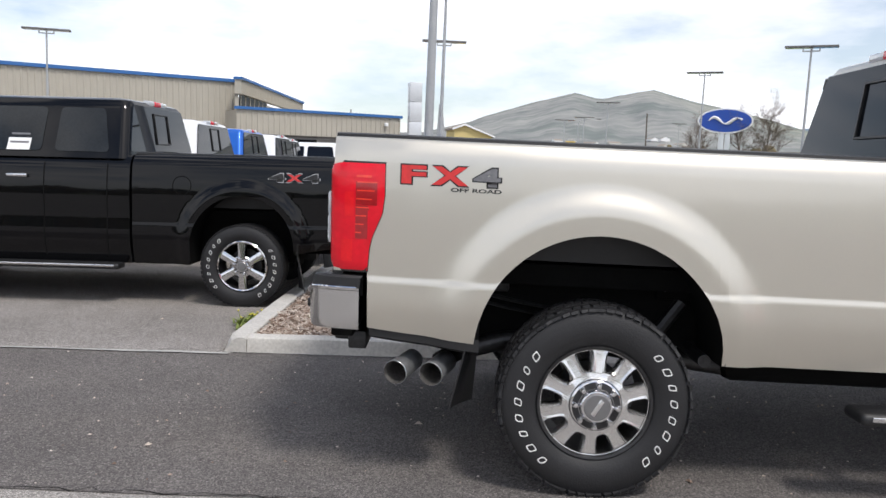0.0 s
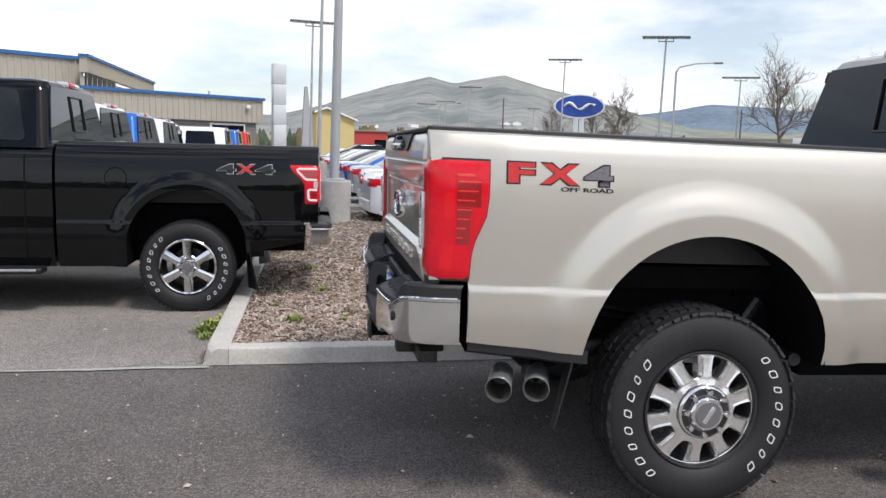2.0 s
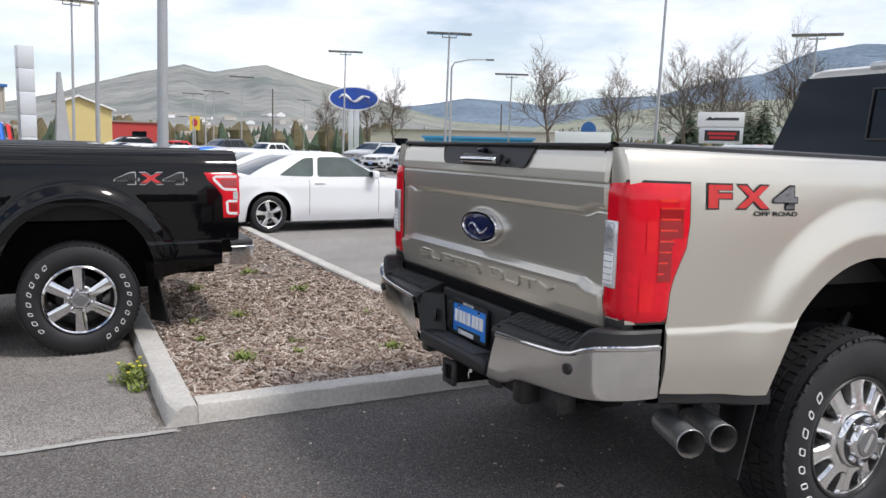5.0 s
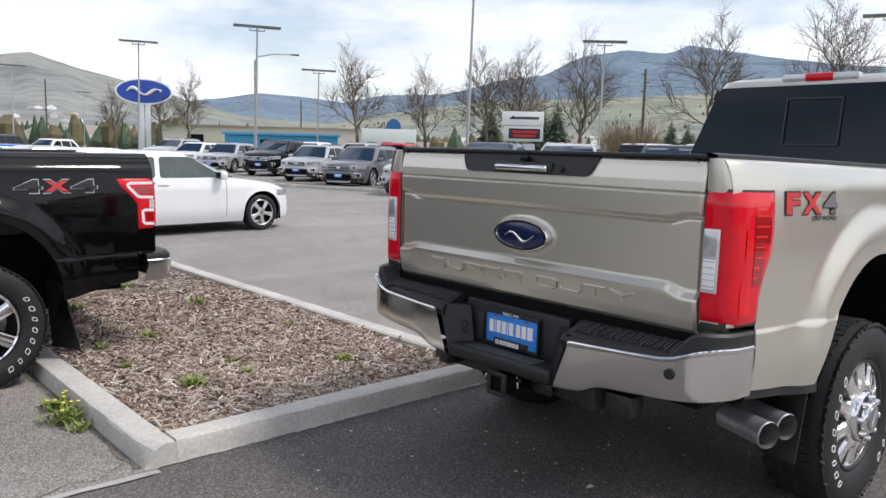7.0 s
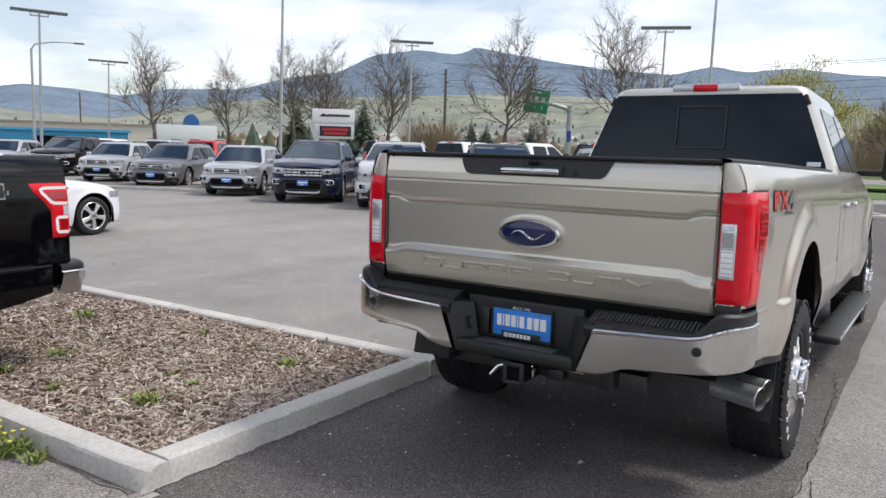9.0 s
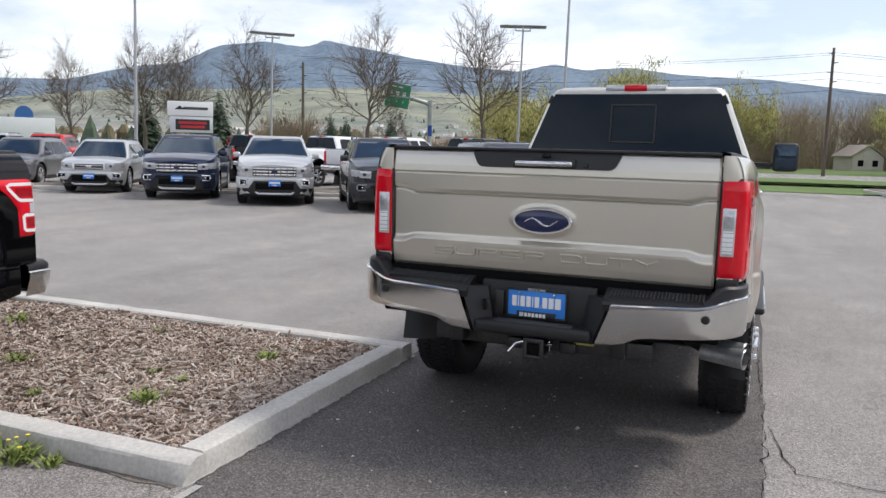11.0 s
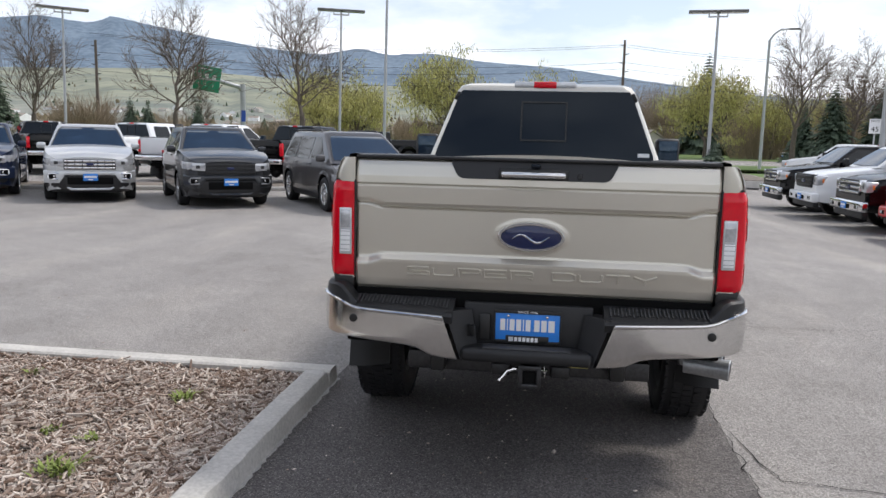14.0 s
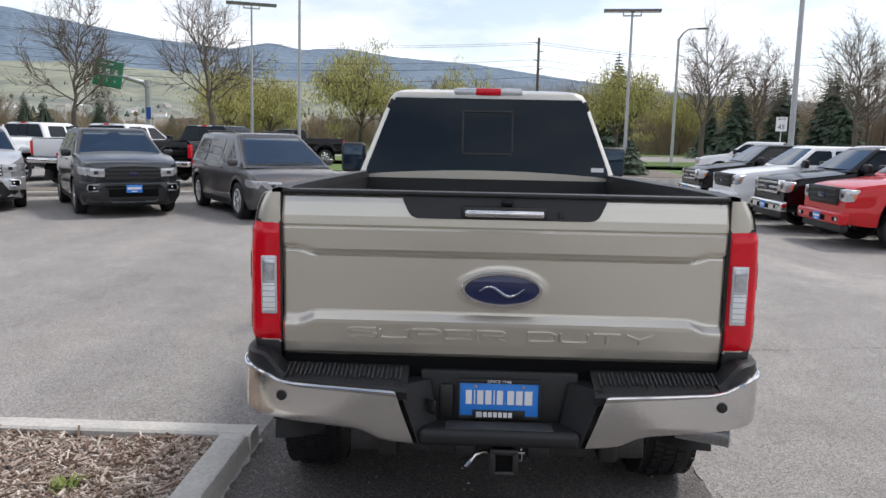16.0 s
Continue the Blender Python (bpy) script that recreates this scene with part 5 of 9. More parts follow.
def heavy_rear(root, v):
    s_gate = part("tailgate", rear_panel(gate_x, -0.835, 0.835, 0.90, 1.524, 150, 90, [g[0] for g in GATE]), M_CHAMPAGNE, root, angle=25)
    top = part("tailgate_cap", box((0.085, 1.67, 0.016), (0.035, 0, 1.529), bevel=0.006), M_BLACKPLASTIC, s_gate, "black plastic top cap")
    tr = round_poly([(0.39, 1.527), (0.345, 1.438), (-0.345, 1.438), (-0.39, 1.527)], 0.03)
    rows = [[(gate_x(0.3, max(1.44, min(1.52, p.y))) - o, p.x, p.y) for p in tr] for o in (-0.005, 0.010)]
    bm = loft(rows, closed=True)
    bm.faces.new([bm.verts.new(p) for p in rows[1]])
    pan = part("handle_panel", bm, M_BLACKPLASTIC, s_gate, "black plastic panel round the handle")
    part("handle_recess", box((0.02, 0.32, 0.05), (-0.018, 0, 1.463), bevel=0.008), M_DECALBLACK, pan)
    part("tailgate_handle", box((0.03, 0.295, 0.026), (-0.035, 0, 1.462), bevel=0.010, seg=3), M_CHROME, pan, "chrome tailgate handle")
    part("camera_eye", box((0.03, 0.045, 0.022), (-0.022, -0.01, 1.502), bevel=0.008), M_GLASS, pan)
    part("lock", lathe([(0.0, -0.034), (0.010, -0.034), (0.012, -0.015)], 14, 'x'), M_STEEL, pan).location = (0, -0.21, 1.462)
    # oval badge: chrome ring, blue field, one plain flowing stroke
    def oval(a, b, x, n=48):
        return [(x, a * math.cos(2 * math.pi * i / n), 1.175 + b * math.sin(2 * math.pi * i / n)) for i in range(n)]
    bm = loft([oval(0.155, 0.068, 0.0), oval(0.155, 0.068, -0.024), oval(0.150, 0.064, -0.030), oval(0.140, 0.056, -0.030), oval(0.137, 0.053, -0.022)], closed=True)
    badge = part("badge_ring", bm, M_CHROME, s_gate, "chrome oval badge ring")
    rows = [oval(0.139, 0.055, -0.022), oval(0.1, 0.04, -0.026), oval(0.05, 0.02, -0.028), oval(0.002, 0.001, -0.0285)]
    part("badge_field", loft(rows, closed=True), M_OVALBLUE, badge)
    pts = [(-0.0295, 0.085 - 0.17 * t, 1.172 + 0.018 * math.sin(t * 7.0) - 0.004) for t in np.linspace(0, 1, 24)]
    part("badge_stroke", tube(pts, [0.002 + 0.0035 * abs(math.sin(3.1 * t)) for t in np.linspace(0, 1, 24)], 6), M_CHROME, badge)
    # embossed words
    for i, ch in enumerate("SUPER DUTY"):
        if ch == " ":
            continue
        mid = -0.5285 + (0.123 * i if i < 5 else 0.123 * (i - 1) + 0.07)
        bm = bmesh.new()
        for line in STROKES[ch]:
            P = [(mid + (u - 0.5) * 0.104, 0.992 + (w - 0.5) * 0.036) for u, w in line]
            rows = []
            for k, (y, z) in enumerate(P):
                (ay, az_), (by, bz) = P[max(0, k - 1)], P[min(len(P) - 1, k + 1)]
                ln = math.hypot(by - ay, bz - az_)
                ny, nz_ = -(bz - az_) / ln, (by - ay) / ln
                rows.append([(gate_x(0.5, z + nz_ * o) - d, -(y + ny * o), z + nz_ * o) for o, d in ((-0.0068, -0.002), (-0.0036, 0.0105), (0.0036, 0.0105), (0.0068, -0.002))])
            loft(rows, closed=True, cap=True, bm=bm)
        part("embossed_letter", bm, M_CHAMPAGNE, s_gate, "embossed body-colour letter", angle=20)
    # posts behind the lights
    for s in (1, -1):
        rows = []
        for z in np.linspace(0.945, 1.524, 30):
            ye = side_y(0.0, z, v)
            rows.append([(0.06, s * 0.842, z), (0.0, s * 0.842, z), (-0.004, s * 0.85, z), (-0.004, s * (ye - 0.03), z), (0.002, s * (ye - 0.008), z), (0.012, s * (ye + 0.001), z)])
        part("corner_post", loft(rows), M_CHAMPAGNE, root)
        part("post_gap", box((0.05, 0.10, 0.07), (0.02, s * 0.893, 0.925), bevel=0.01), M_DECALBLACK, root)
        lamp = corner_lamp(root, v, s, 0.950, 1.415, [(0.95, 0.150), (1.05, 0.158), (1.10, 0.17), (1.20, 0.212), (1.28, 0.222), (1.42, 0.222)], 0.842, label="large red wrap-round tail light")
        corner_lamp(root, v, s, 0.944, 1.421, [(0.94, 0.154), (1.05, 0.162), (1.10, 0.174), (1.20, 0.216), (1.28, 0.226), (1.43, 0.226)], 0.838, "lamp_gasket", "", 0.003, M_DECALBLACK, 0.008)
        # clear reversing lens with fine ridges, dark inner reflector with bright bars
        bm = box((0.014, 0.060, 0.225), (-0.022, s * 0.883, 1.172), bevel=0.006, seg=3)
        rev = part("reversing_lens", bm, M_CLEARLENS, lamp, "clear reversing lens")
        part("lens_upper", box((0.004, 0.046, 0.085), (-0.030, s * 0.883, 1.232), bevel=0.002), M_HEADLAMP, rev)
        part("lens_lower", box((0.004, 0.046, 0.105), (-0.030, s * 0.883, 1.126), bevel=0.002), M_WHITE, rev)
        for k in range(9):
            part("lens_rib", box((0.002, 0.046, 0.0025), (-0.0322, s * 0.883, 1.085 + 0.0215 * k)), M_HEADLAMP, rev)
        side_strip(lamp, v, s, "reflector", M_DARKREDLENS, 0.098, 0.190, 1.235, 1.335, 0.0116)
        side_strip(lamp, v, s, "reflector", M_DARKREDLENS, 0.098, 0.150, 1.090, 1.232, 0.0116)
        side_strip(lamp, v, s, "lamp_chamber", M_LAMPCHAMBER, 0.050, 0.090, 1.185, 1.290, 0.0121, "brighter red lamp chamber")
        side_strip(lamp, v, s, "lamp_chamber", M_LAMPCHAMBER, 0.035, 0.085, 0.990, 1.085, 0.0121)
        side_strip(lamp, v, s, "lens_rib", M_REDREFLEX, 0.100, 0.165, 1.352, 1.362, 0.0121, nz=2)
        for k in range(7):
            z = 1.335 - 0.036 * k
            hw_ = 0.044 * (1 - k / 8.5)
            xo = 0.146 - 0.006 * k
            side_strip(lamp, v, s, "reflector_bar", M_DARKREDLENS, xo - hw_, xo + hw_, z - 0.014, z - 0.006, 0.0120, nz=2)
            side_strip(lamp, v, s, "reflector_bar", M_REDREFLEX, xo - hw_, xo + hw_, z - 0.006, z, 0.0125, nz=2)
    # bumper: chrome wings round the corners
    def plan(t):
        """Plan curve of the wing; t 0 at its inner end, 1 at its front end on the side."""
        pts = [(0.0, -0.150, 0.30), (0.30, -0.146, 0.55), (0.55, -0.128, 0.79), (0.70, -0.104, 0.902), (0.78, -0.064, 0.958), (0.84, -0.015, 0.982), (1.0, 0.135, 0.992)]
        q = [min(1, max(0, t + d)) for d in (-0.06, -0.03, 0, 0.03, 0.06)]
        return sum(lerp([(p[0], p[1]) for p in pts], a) for a in q) / 5, sum(lerp([(p[0], p[2]) for p in pts], a) for a in q) / 5
    ztop = [(0, 0.803), (0.10, 0.806), (0.42, 0.818), (0.54, 0.824), (0.60, 0.834), (0.67, 0.858), (0.73, 0.873), (0.80, 0.880), (1, 0.880)]
    zbot = [(0, 0.600), (0.12, 0.606), (0.18, 0.616), (0.25, 0.645), (0.31, 0.655), (0.6, 0.674), (0.8, 0.690), (1, 0.690)]
    for s in (1, -1):
        rows = []
        for t in np.linspace(0, 1, 60):
            x, y = plan(t)
            x2, y2 = plan(min(1, t + 0.01))
            x1, y1 = plan(max(0, t - 0.01))
            nx, ny = -(y2 - y1), (x2 - x1)
            ln = math.hypot(nx, ny)
            nx, ny = nx / ln, ny / ln
            zt, zb = lerp(ztop, t), lerp(zbot, t)
            # slanted inner end
            lean = 0.075 * max(0, 1 - t / 0.12)
            row = []
            for f, o in ((0.02, -0.05), (0.0, -0.012), (0.025, -0.003), (0.07, 0.001), (0.25, 0.003), (0.5, 0.004), (0.75, 0.004), (0.90, 0.003), (0.93, 0.008), (0.975, 0.008), (1.0, -0.002), (1.0, -0.06)):
                row.append((x + nx * o, s * (y + ny * o + lean * f), zb + (zt - zb) * f))
            rows.append(row)
        wing = part("bumper_wing", loft(rows), M_BUMPER, root, "polished chrome bumper wing", angle=30)
        lip_ = [(plan(t), lerp(ztop, t)) for t in np.linspace(0.05, 0.99, 40)]
        part("wing_lip", tube([(p[0] - 0.006, s * (p[1] + 0.004 + 0.075 * max(0, 1 - t_ / 0.12)), z - 0.004) for (p, z), t_ in zip(lip_, np.linspace(0.05, 0.99, 40))], 0.0065, 8), M_CHROME, wing, "bright rolled edge")
        part("parking_sensor", lathe([(0.0, -0.148), (0.018, -0.146), (0.021, -0.138), (0.021, -0.11)], 20, 'x'), M_DECALBLACK, wing).location = (0.012, s * 0.815, 0.772)
        # black corner cap over the wing
        rows = []
        for t in np.linspace(0.58, 1, 26):
            x, y = plan(t)
            zt = lerp(ztop, t)
            zc = 0.922 * smooth(0.58, 0.72, t) + (zt + 0.012) * (1 - smooth(0.58, 0.72, t)) + 0.006
            inx = 0.10 * (1 - smooth(0.75, 0.9, t)) + 0.004
            iny = 0.02 + 0.10 * smooth(0.70, 0.86, t)
            rows.append([(x + 0.002, s * (y - 0.002), zt - 0.01), (x + 0.006, s * (y - 0.004), zc - 0.01), (x + 0.016, s * (y - 0.012), zc), (x + inx, s * (y - iny), zc), (x + inx, s * (y - iny), zt - 0.06)])
        part("corner_cap", loft(rows), M_BLACKPLASTIC, root)
        # ridged step pad
        rows = []
        for u in np.linspace(0, 1, 8):
            y = 0.345 + 0.485 * u
            zf = 0.812 + 0.022 * u
            xf = lerp([(0, -0.150), (0.5, -0.146), (0.8, -0.130), (1, -0.112)], u)
            rows.append([(0.03, s * y, 0.78), (0.03, s * y, 0.868), (-0.025, s * y, 0.866), (xf + 0.02, s * y, zf + 0.010), (xf + 0.006, s * y, zf + 0.004), (xf, s * y, zf - 0.01), (xf + 0.01, s * y, 0.77)])
        sp = part("step_pad", loft(rows, cap=True), M_BLACKPLASTIC, root, "black ridged step pad", angle=35)
        tilt_ = Matrix.Rotation(radians(-17), 4, 'Y')
        for k in range(26):
            f_ = k / 25
            part("tread_bar", box((0.088 - 0.012 * (k % 3), 0.007, 0.006), (-0.070 + 0.006 * (k % 2), s * (0.375 + 0.425 * f_), 0.852 + 0.010 * f_), tilt_, bevel=0.002), M_GREYPLASTIC, sp)
        rows = [[(-0.142, s * (0.300 + 0.078 * f), 0.60 + 0.226 * f), (-0.135, s * (0.285 + 0.078 * f), 0.60 + 0.226 * f), (-0.050, s * (0.222 + 0.040 * f), 0.60 + 0.226 * f), (-0.015, s * (0.24 + 0.04 * f), 0.60 + 0.226 * f), (-0.015, s * 0.40, 0.60 + 0.226 * f)] for f in np.linspace(0, 1, 5)]
        part("cheek", loft(rows, closed=True, cap=True), M_BLACKPLASTIC, root)
        if s > 0:
            part("cheek_socket", box((0.008, 0.045, 0.055), (-0.094, s * 0.258, 0.735), Matrix.Rotation(s * radians(-38), 4, 'Z'), bevel=0.010), M_DECALBLACK, root)
    part("plate_recess", box((0.03, 0.60, 0.26), (-0.022, 0, 0.73), bevel=0.01), M_BLACKPLASTIC, root)
    part("centre_step", box((0.135, 0.60, 0.065), (-0.092, 0, 0.632), bevel=0.022, seg=3), M_BLACKPLASTIC, root)
    part("centre_tread", box((0.085, 0.40, 0.006), (-0.100, 0, 0.666), bevel=0.002), M_GREYPLASTIC, root)
    part("connector", box((0.02, 0.055, 0.13), (-0.045, 0.20, 0.745), bevel=0.01), M_DECALBLACK, root)
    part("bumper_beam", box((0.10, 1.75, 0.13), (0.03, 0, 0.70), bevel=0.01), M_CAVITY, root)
    # dark box stands in for the shadow in the gap below the gate
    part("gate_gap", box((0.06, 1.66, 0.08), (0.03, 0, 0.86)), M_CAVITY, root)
    # plate with its frame; the maker's words are plain bars
    pl = part("plate", box((0.012, 0.303, 0.150), (-0.052, 0, 0.755), bevel=0.004), M_PLATE, root, "bright blue dealer plate with white bars")
    fr = bmesh.new()
    for yy, zz, sy, sz in ((0, 0.072, 0.312, 0.016), (0, -0.070, 0.312, 0.014), (0.153, 0, 0.008, 0.15), (-0.153, 0, 0.008, 0.15)):
        add_box(fr, (0.014, sy, sz), (-0.056, yy, 0.755 + zz), bevel=0.002)
    add_box(fr, (0.014, 0.20, 0.034), (-0.056, 0, 0.697), bevel=0.002)
    pf = part("plate_frame", fr, M_DECALBLACK, pl, "black plate frame")
    for k, wd in enumerate((0.030, 0.012, 0.030, 0.030, 0.012, 0.030, 0.008, 0.032, 0.032, 0.036)):
        ys = 0.130 - sum((0.030, 0.012, 0.030, 0.030, 0.012, 0.030, 0.008, 0.032, 0.032, 0.036)[:k]) - 0.0008 * k
        part("plate_bar", box((0.004, wd - 0.007, 0.054 if k != 6 else 0.010), (-0.060, ys - wd / 2, 0.764 if k != 6 else 0.742)), M_WHITE, pl)
    for k in range(6):
        part("frame_bar", box((0.003, 0.014, 0.019), (-0.0645, 0.052 - 0.019 * k, 0.697)), M_WHITE, pf)
    part("frame_mark", box((0.003, 0.022, 0.021), (-0.0645, 0.075, 0.697)), M_TOWER, pf)
    tm = text_mesh("SINCE 1946", 0.016, 0.0006, "frame_words", M_WHITE, pf, Matrix.Translation((-0.0637, 0, 0.8268)) @ Matrix.Rotation(radians(-90), 4, 'Z') @ Matrix.Rotation(radians(90), 4, 'X'), "small white words", width=0.09)
    for s in (1, -1):
        part("plate_screw", lathe([(0, -0.066), (0.006, -0.065), (0.007, -0.06)], 10, 'x'), M_CHROME, pl).location = (0, s * 0.09, 0.807)
    # receiver, pin and chain eyes
    rc = part("hitch_receiver", box((0.20, 0.085, 0.085), (-0.055, -0.02, 0.545), bevel=0.008), M_CAVITY, root)
    for a, b_, sz in (((0, 0.042), 0, (0.02, 0.105, 0.022)), ((0, -0.042), 0, (0.02, 0.105, 0.022)), ((0.042, 0), 0, (0.02, 0.022, 0.105)), ((-0.042, 0), 0, (0.02, 0.022, 0.105))):
        part("receiver_lip", box(sz, (-0.158, -0.02 + a[0], 0.545 + a[1]), bevel=0.006), M_STEEL, rc)
    part("hitch_pin", tube([(-0.10, -0.10, 0.565), (-0.10, 0.055, 0.565), (-0.11, 0.085, 0.555), (-0.12, 0.12, 0.51)], 0.009, 10), M_CHROME, rc, "bright bent hitch pin")
    part("pin_clip", tube([(-0.10, -0.085, 0.58), (-0.105, -0.09, 0.55), (-0.10, -0.088, 0.53)], 0.004, 6), M_CHROME, rc)
    part("hitch_bar", box((0.09, 1.15, 0.09), (0.06, 0, 0.55), bevel=0.01), M_STEEL, root)
    for s in (1, -1):
        part("chain_eye", box((0.03, 0.09, 0.06), (-0.01, s * 0.14 - 0.02, 0.535), bevel=0.012), M_STEEL, root)
        part("tow_bracket", box((0.10, 0.07, 0.11), (-0.02, s * 0.42, 0.575), bevel=0.012), M_DECALBLACK, root)
    part("hitch_label", box((0.003, 0.11, 0.02), (0.012, -0.235, 0.565)), M_HITCHLABEL, root, "small yellow and white sticker")
    # exhaust with two side tips
    ex = part("exhaust_pipe", tube([(1.9, -0.55, 0.50), (1.0, -0.62, 0.62), (0.75, -0.66, 0.60), (0.55, -0.70, 0.55), (0.47, -0.80, 0.522)], 0.045, 12), M_STEEL, root)
    for dx, dz in ((-0.015, 0.006), (0.140, 0.006)):
        a, d = Vector((0.362 + dx, -0.790, 0.518 + dz)), Vector((-0.30, -0.95, -0.04)).normalized()
        u = d.orthogonal().normalized()
        w = d.cross(u)
        rows = []
        inner = []
        for o, r in ((0.0, 0.048), (0.20, 0.051), (0.214, 0.054), (0.220, 0.051)):
            rows.append([a + d * o + (u * math.cos(q) + w * math.sin(q)) * r for q in np.linspace(0, 2 * math.pi, 29)[:-1]])
        for o, r in ((0.220, 0.051), (0.20, 0.048), (0.02, 0.044), (0.019, 0.001)):
            inner.append([a + d * o + (u * math.cos(q) + w * math.sin(q)) * r for q in np.linspace(0, 2 * math.pi, 29)[:-1]])
        tip_ = part("exhaust_tip", loft(rows, closed=True), M_EXHAUST, ex, "polished exhaust tip")
        part("tip_lining", loft(inner, closed=True), M_SOOT, tip_, "sooty grey lining")
    part("spare_wheel", lathe([(0.05, 0.66), (0.38, 0.66), (0.40, 0.60), (0.40, 0.50), (0.36, 0.46), (0.05, 0.47)], 32, 'z'), M_CAVITY, root).location = (0.55, 0.0, 0.05)
    for s in (1, -1):
        rows = [[(x, s * (yy), zz) for x, zz in ((0.35, 0.62), (0.8, 0.56), (1.15, 0.54), (1.5, 0.56), (1.95, 0.62))] for yy in (0.50, 0.57)]
        part("leaf_spring", loft(rows), M_STEEL, root)
        part("damper", tube([(1.35, s * 0.62, 0.45), (1.62, s * 0.60, 0.82)], 0.032, 10), M_STEEL, root)
    # black valance under the bed side, an added dark box and lines that close the view under the body
    for s in (1, -1):
        rows = [[(x, s * (side_y(x, 0.70, v) - 0.012 - d), z) for d, z in ((0.0, lerp(v["bottom"], x) + 0.02), (0.0, lerp(v["bottom"], x) - 0.035), (0.05, lerp(v["bottom"], x) - 0.055), (0.16, lerp(v["bottom"], x) - 0.04))] for x in np.linspace(0.16, 0.64, 8)]
        part("side_valance", loft(rows), M_BLACKPLASTIC, root)
        part("brake_line", tube([(0.62, s * 0.80, 0.86), (0.80, s * 0.66, 0.80), (1.0, s * 0.60, 0.76), (1.3, s * 0.58, 0.80)], 0.010, 6), M_STEEL, root)
        part("brake_line", tube([(0.62, s * 0.80, 0.82), (0.80, s * 0.66, 0.76), (1.0, s * 0.60, 0.72)], 0.008, 6), M_STEEL, root)
        part("frame_bracket", box((0.10, 0.05, 0.13), (0.74, s * 0.62, 0.90), bevel=0.012), M_STEEL, root)
        br = part("frame_bracket", box((0.22, 0.04, 0.10), (1.60, s * 0.60, 0.88), bevel=0.012), M_CAVITY, root)
        for k in range(3):
            part("bolt", lathe([(0.0, -0.030), (0.011, -0.030), (0.012, 0.0)], 8), M_STEEL, br).location = (1.53 + 0.06 * k, s * 0.60 + (0.0 if s < 0 else 0.03), 0.88 + 0.02 * (k % 2))
    part("cross_pipe", tube([(1.66, -0.86, 0.60), (1.66, 0.86, 0.60)], 0.030, 10), M_STEEL, root)
    # no seen part: dark box added to hide the lit ground underneath
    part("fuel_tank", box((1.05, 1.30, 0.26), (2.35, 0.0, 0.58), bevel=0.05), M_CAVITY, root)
    # decals on both sides
    for s in (1, -1):
        for off, bold, m1, m2 in ((0.0028, 0.05, M_DECALBLACK, M_DECALBLACK), (0.0042, 0.02, M_DECALRED, M_DECALGREY)):
            k = 0.012 if off < 0.003 else 0.0
            side_text(root, v, s, "F", 0.345 if s < 0 else 0.655, 1.375, 0.105 + k, 0.078 + k, m1, off, "decal", 0.02 + bold, 0.0, "red and black sport decal")
            side_text(root, v, s, "X", 0.498, 1.375, 0.155 + k, 0.078 + k, m1, off, "decal", 0.02 + bold, 0.0)
            side_text(root, v, s, "4", 0.655 if s < 0 else 0.345, 1.375, 0.115 + k, 0.078 + k, m2, off, "decal", 0.02 + bold, 0.0)
        side_text(root, v, s, "OFF ROAD", 0.61 if s < 0 else 0.39, 1.3175, 0.215, 0.017, M_DECALBLACK, 0.003, "decal", 0.03)


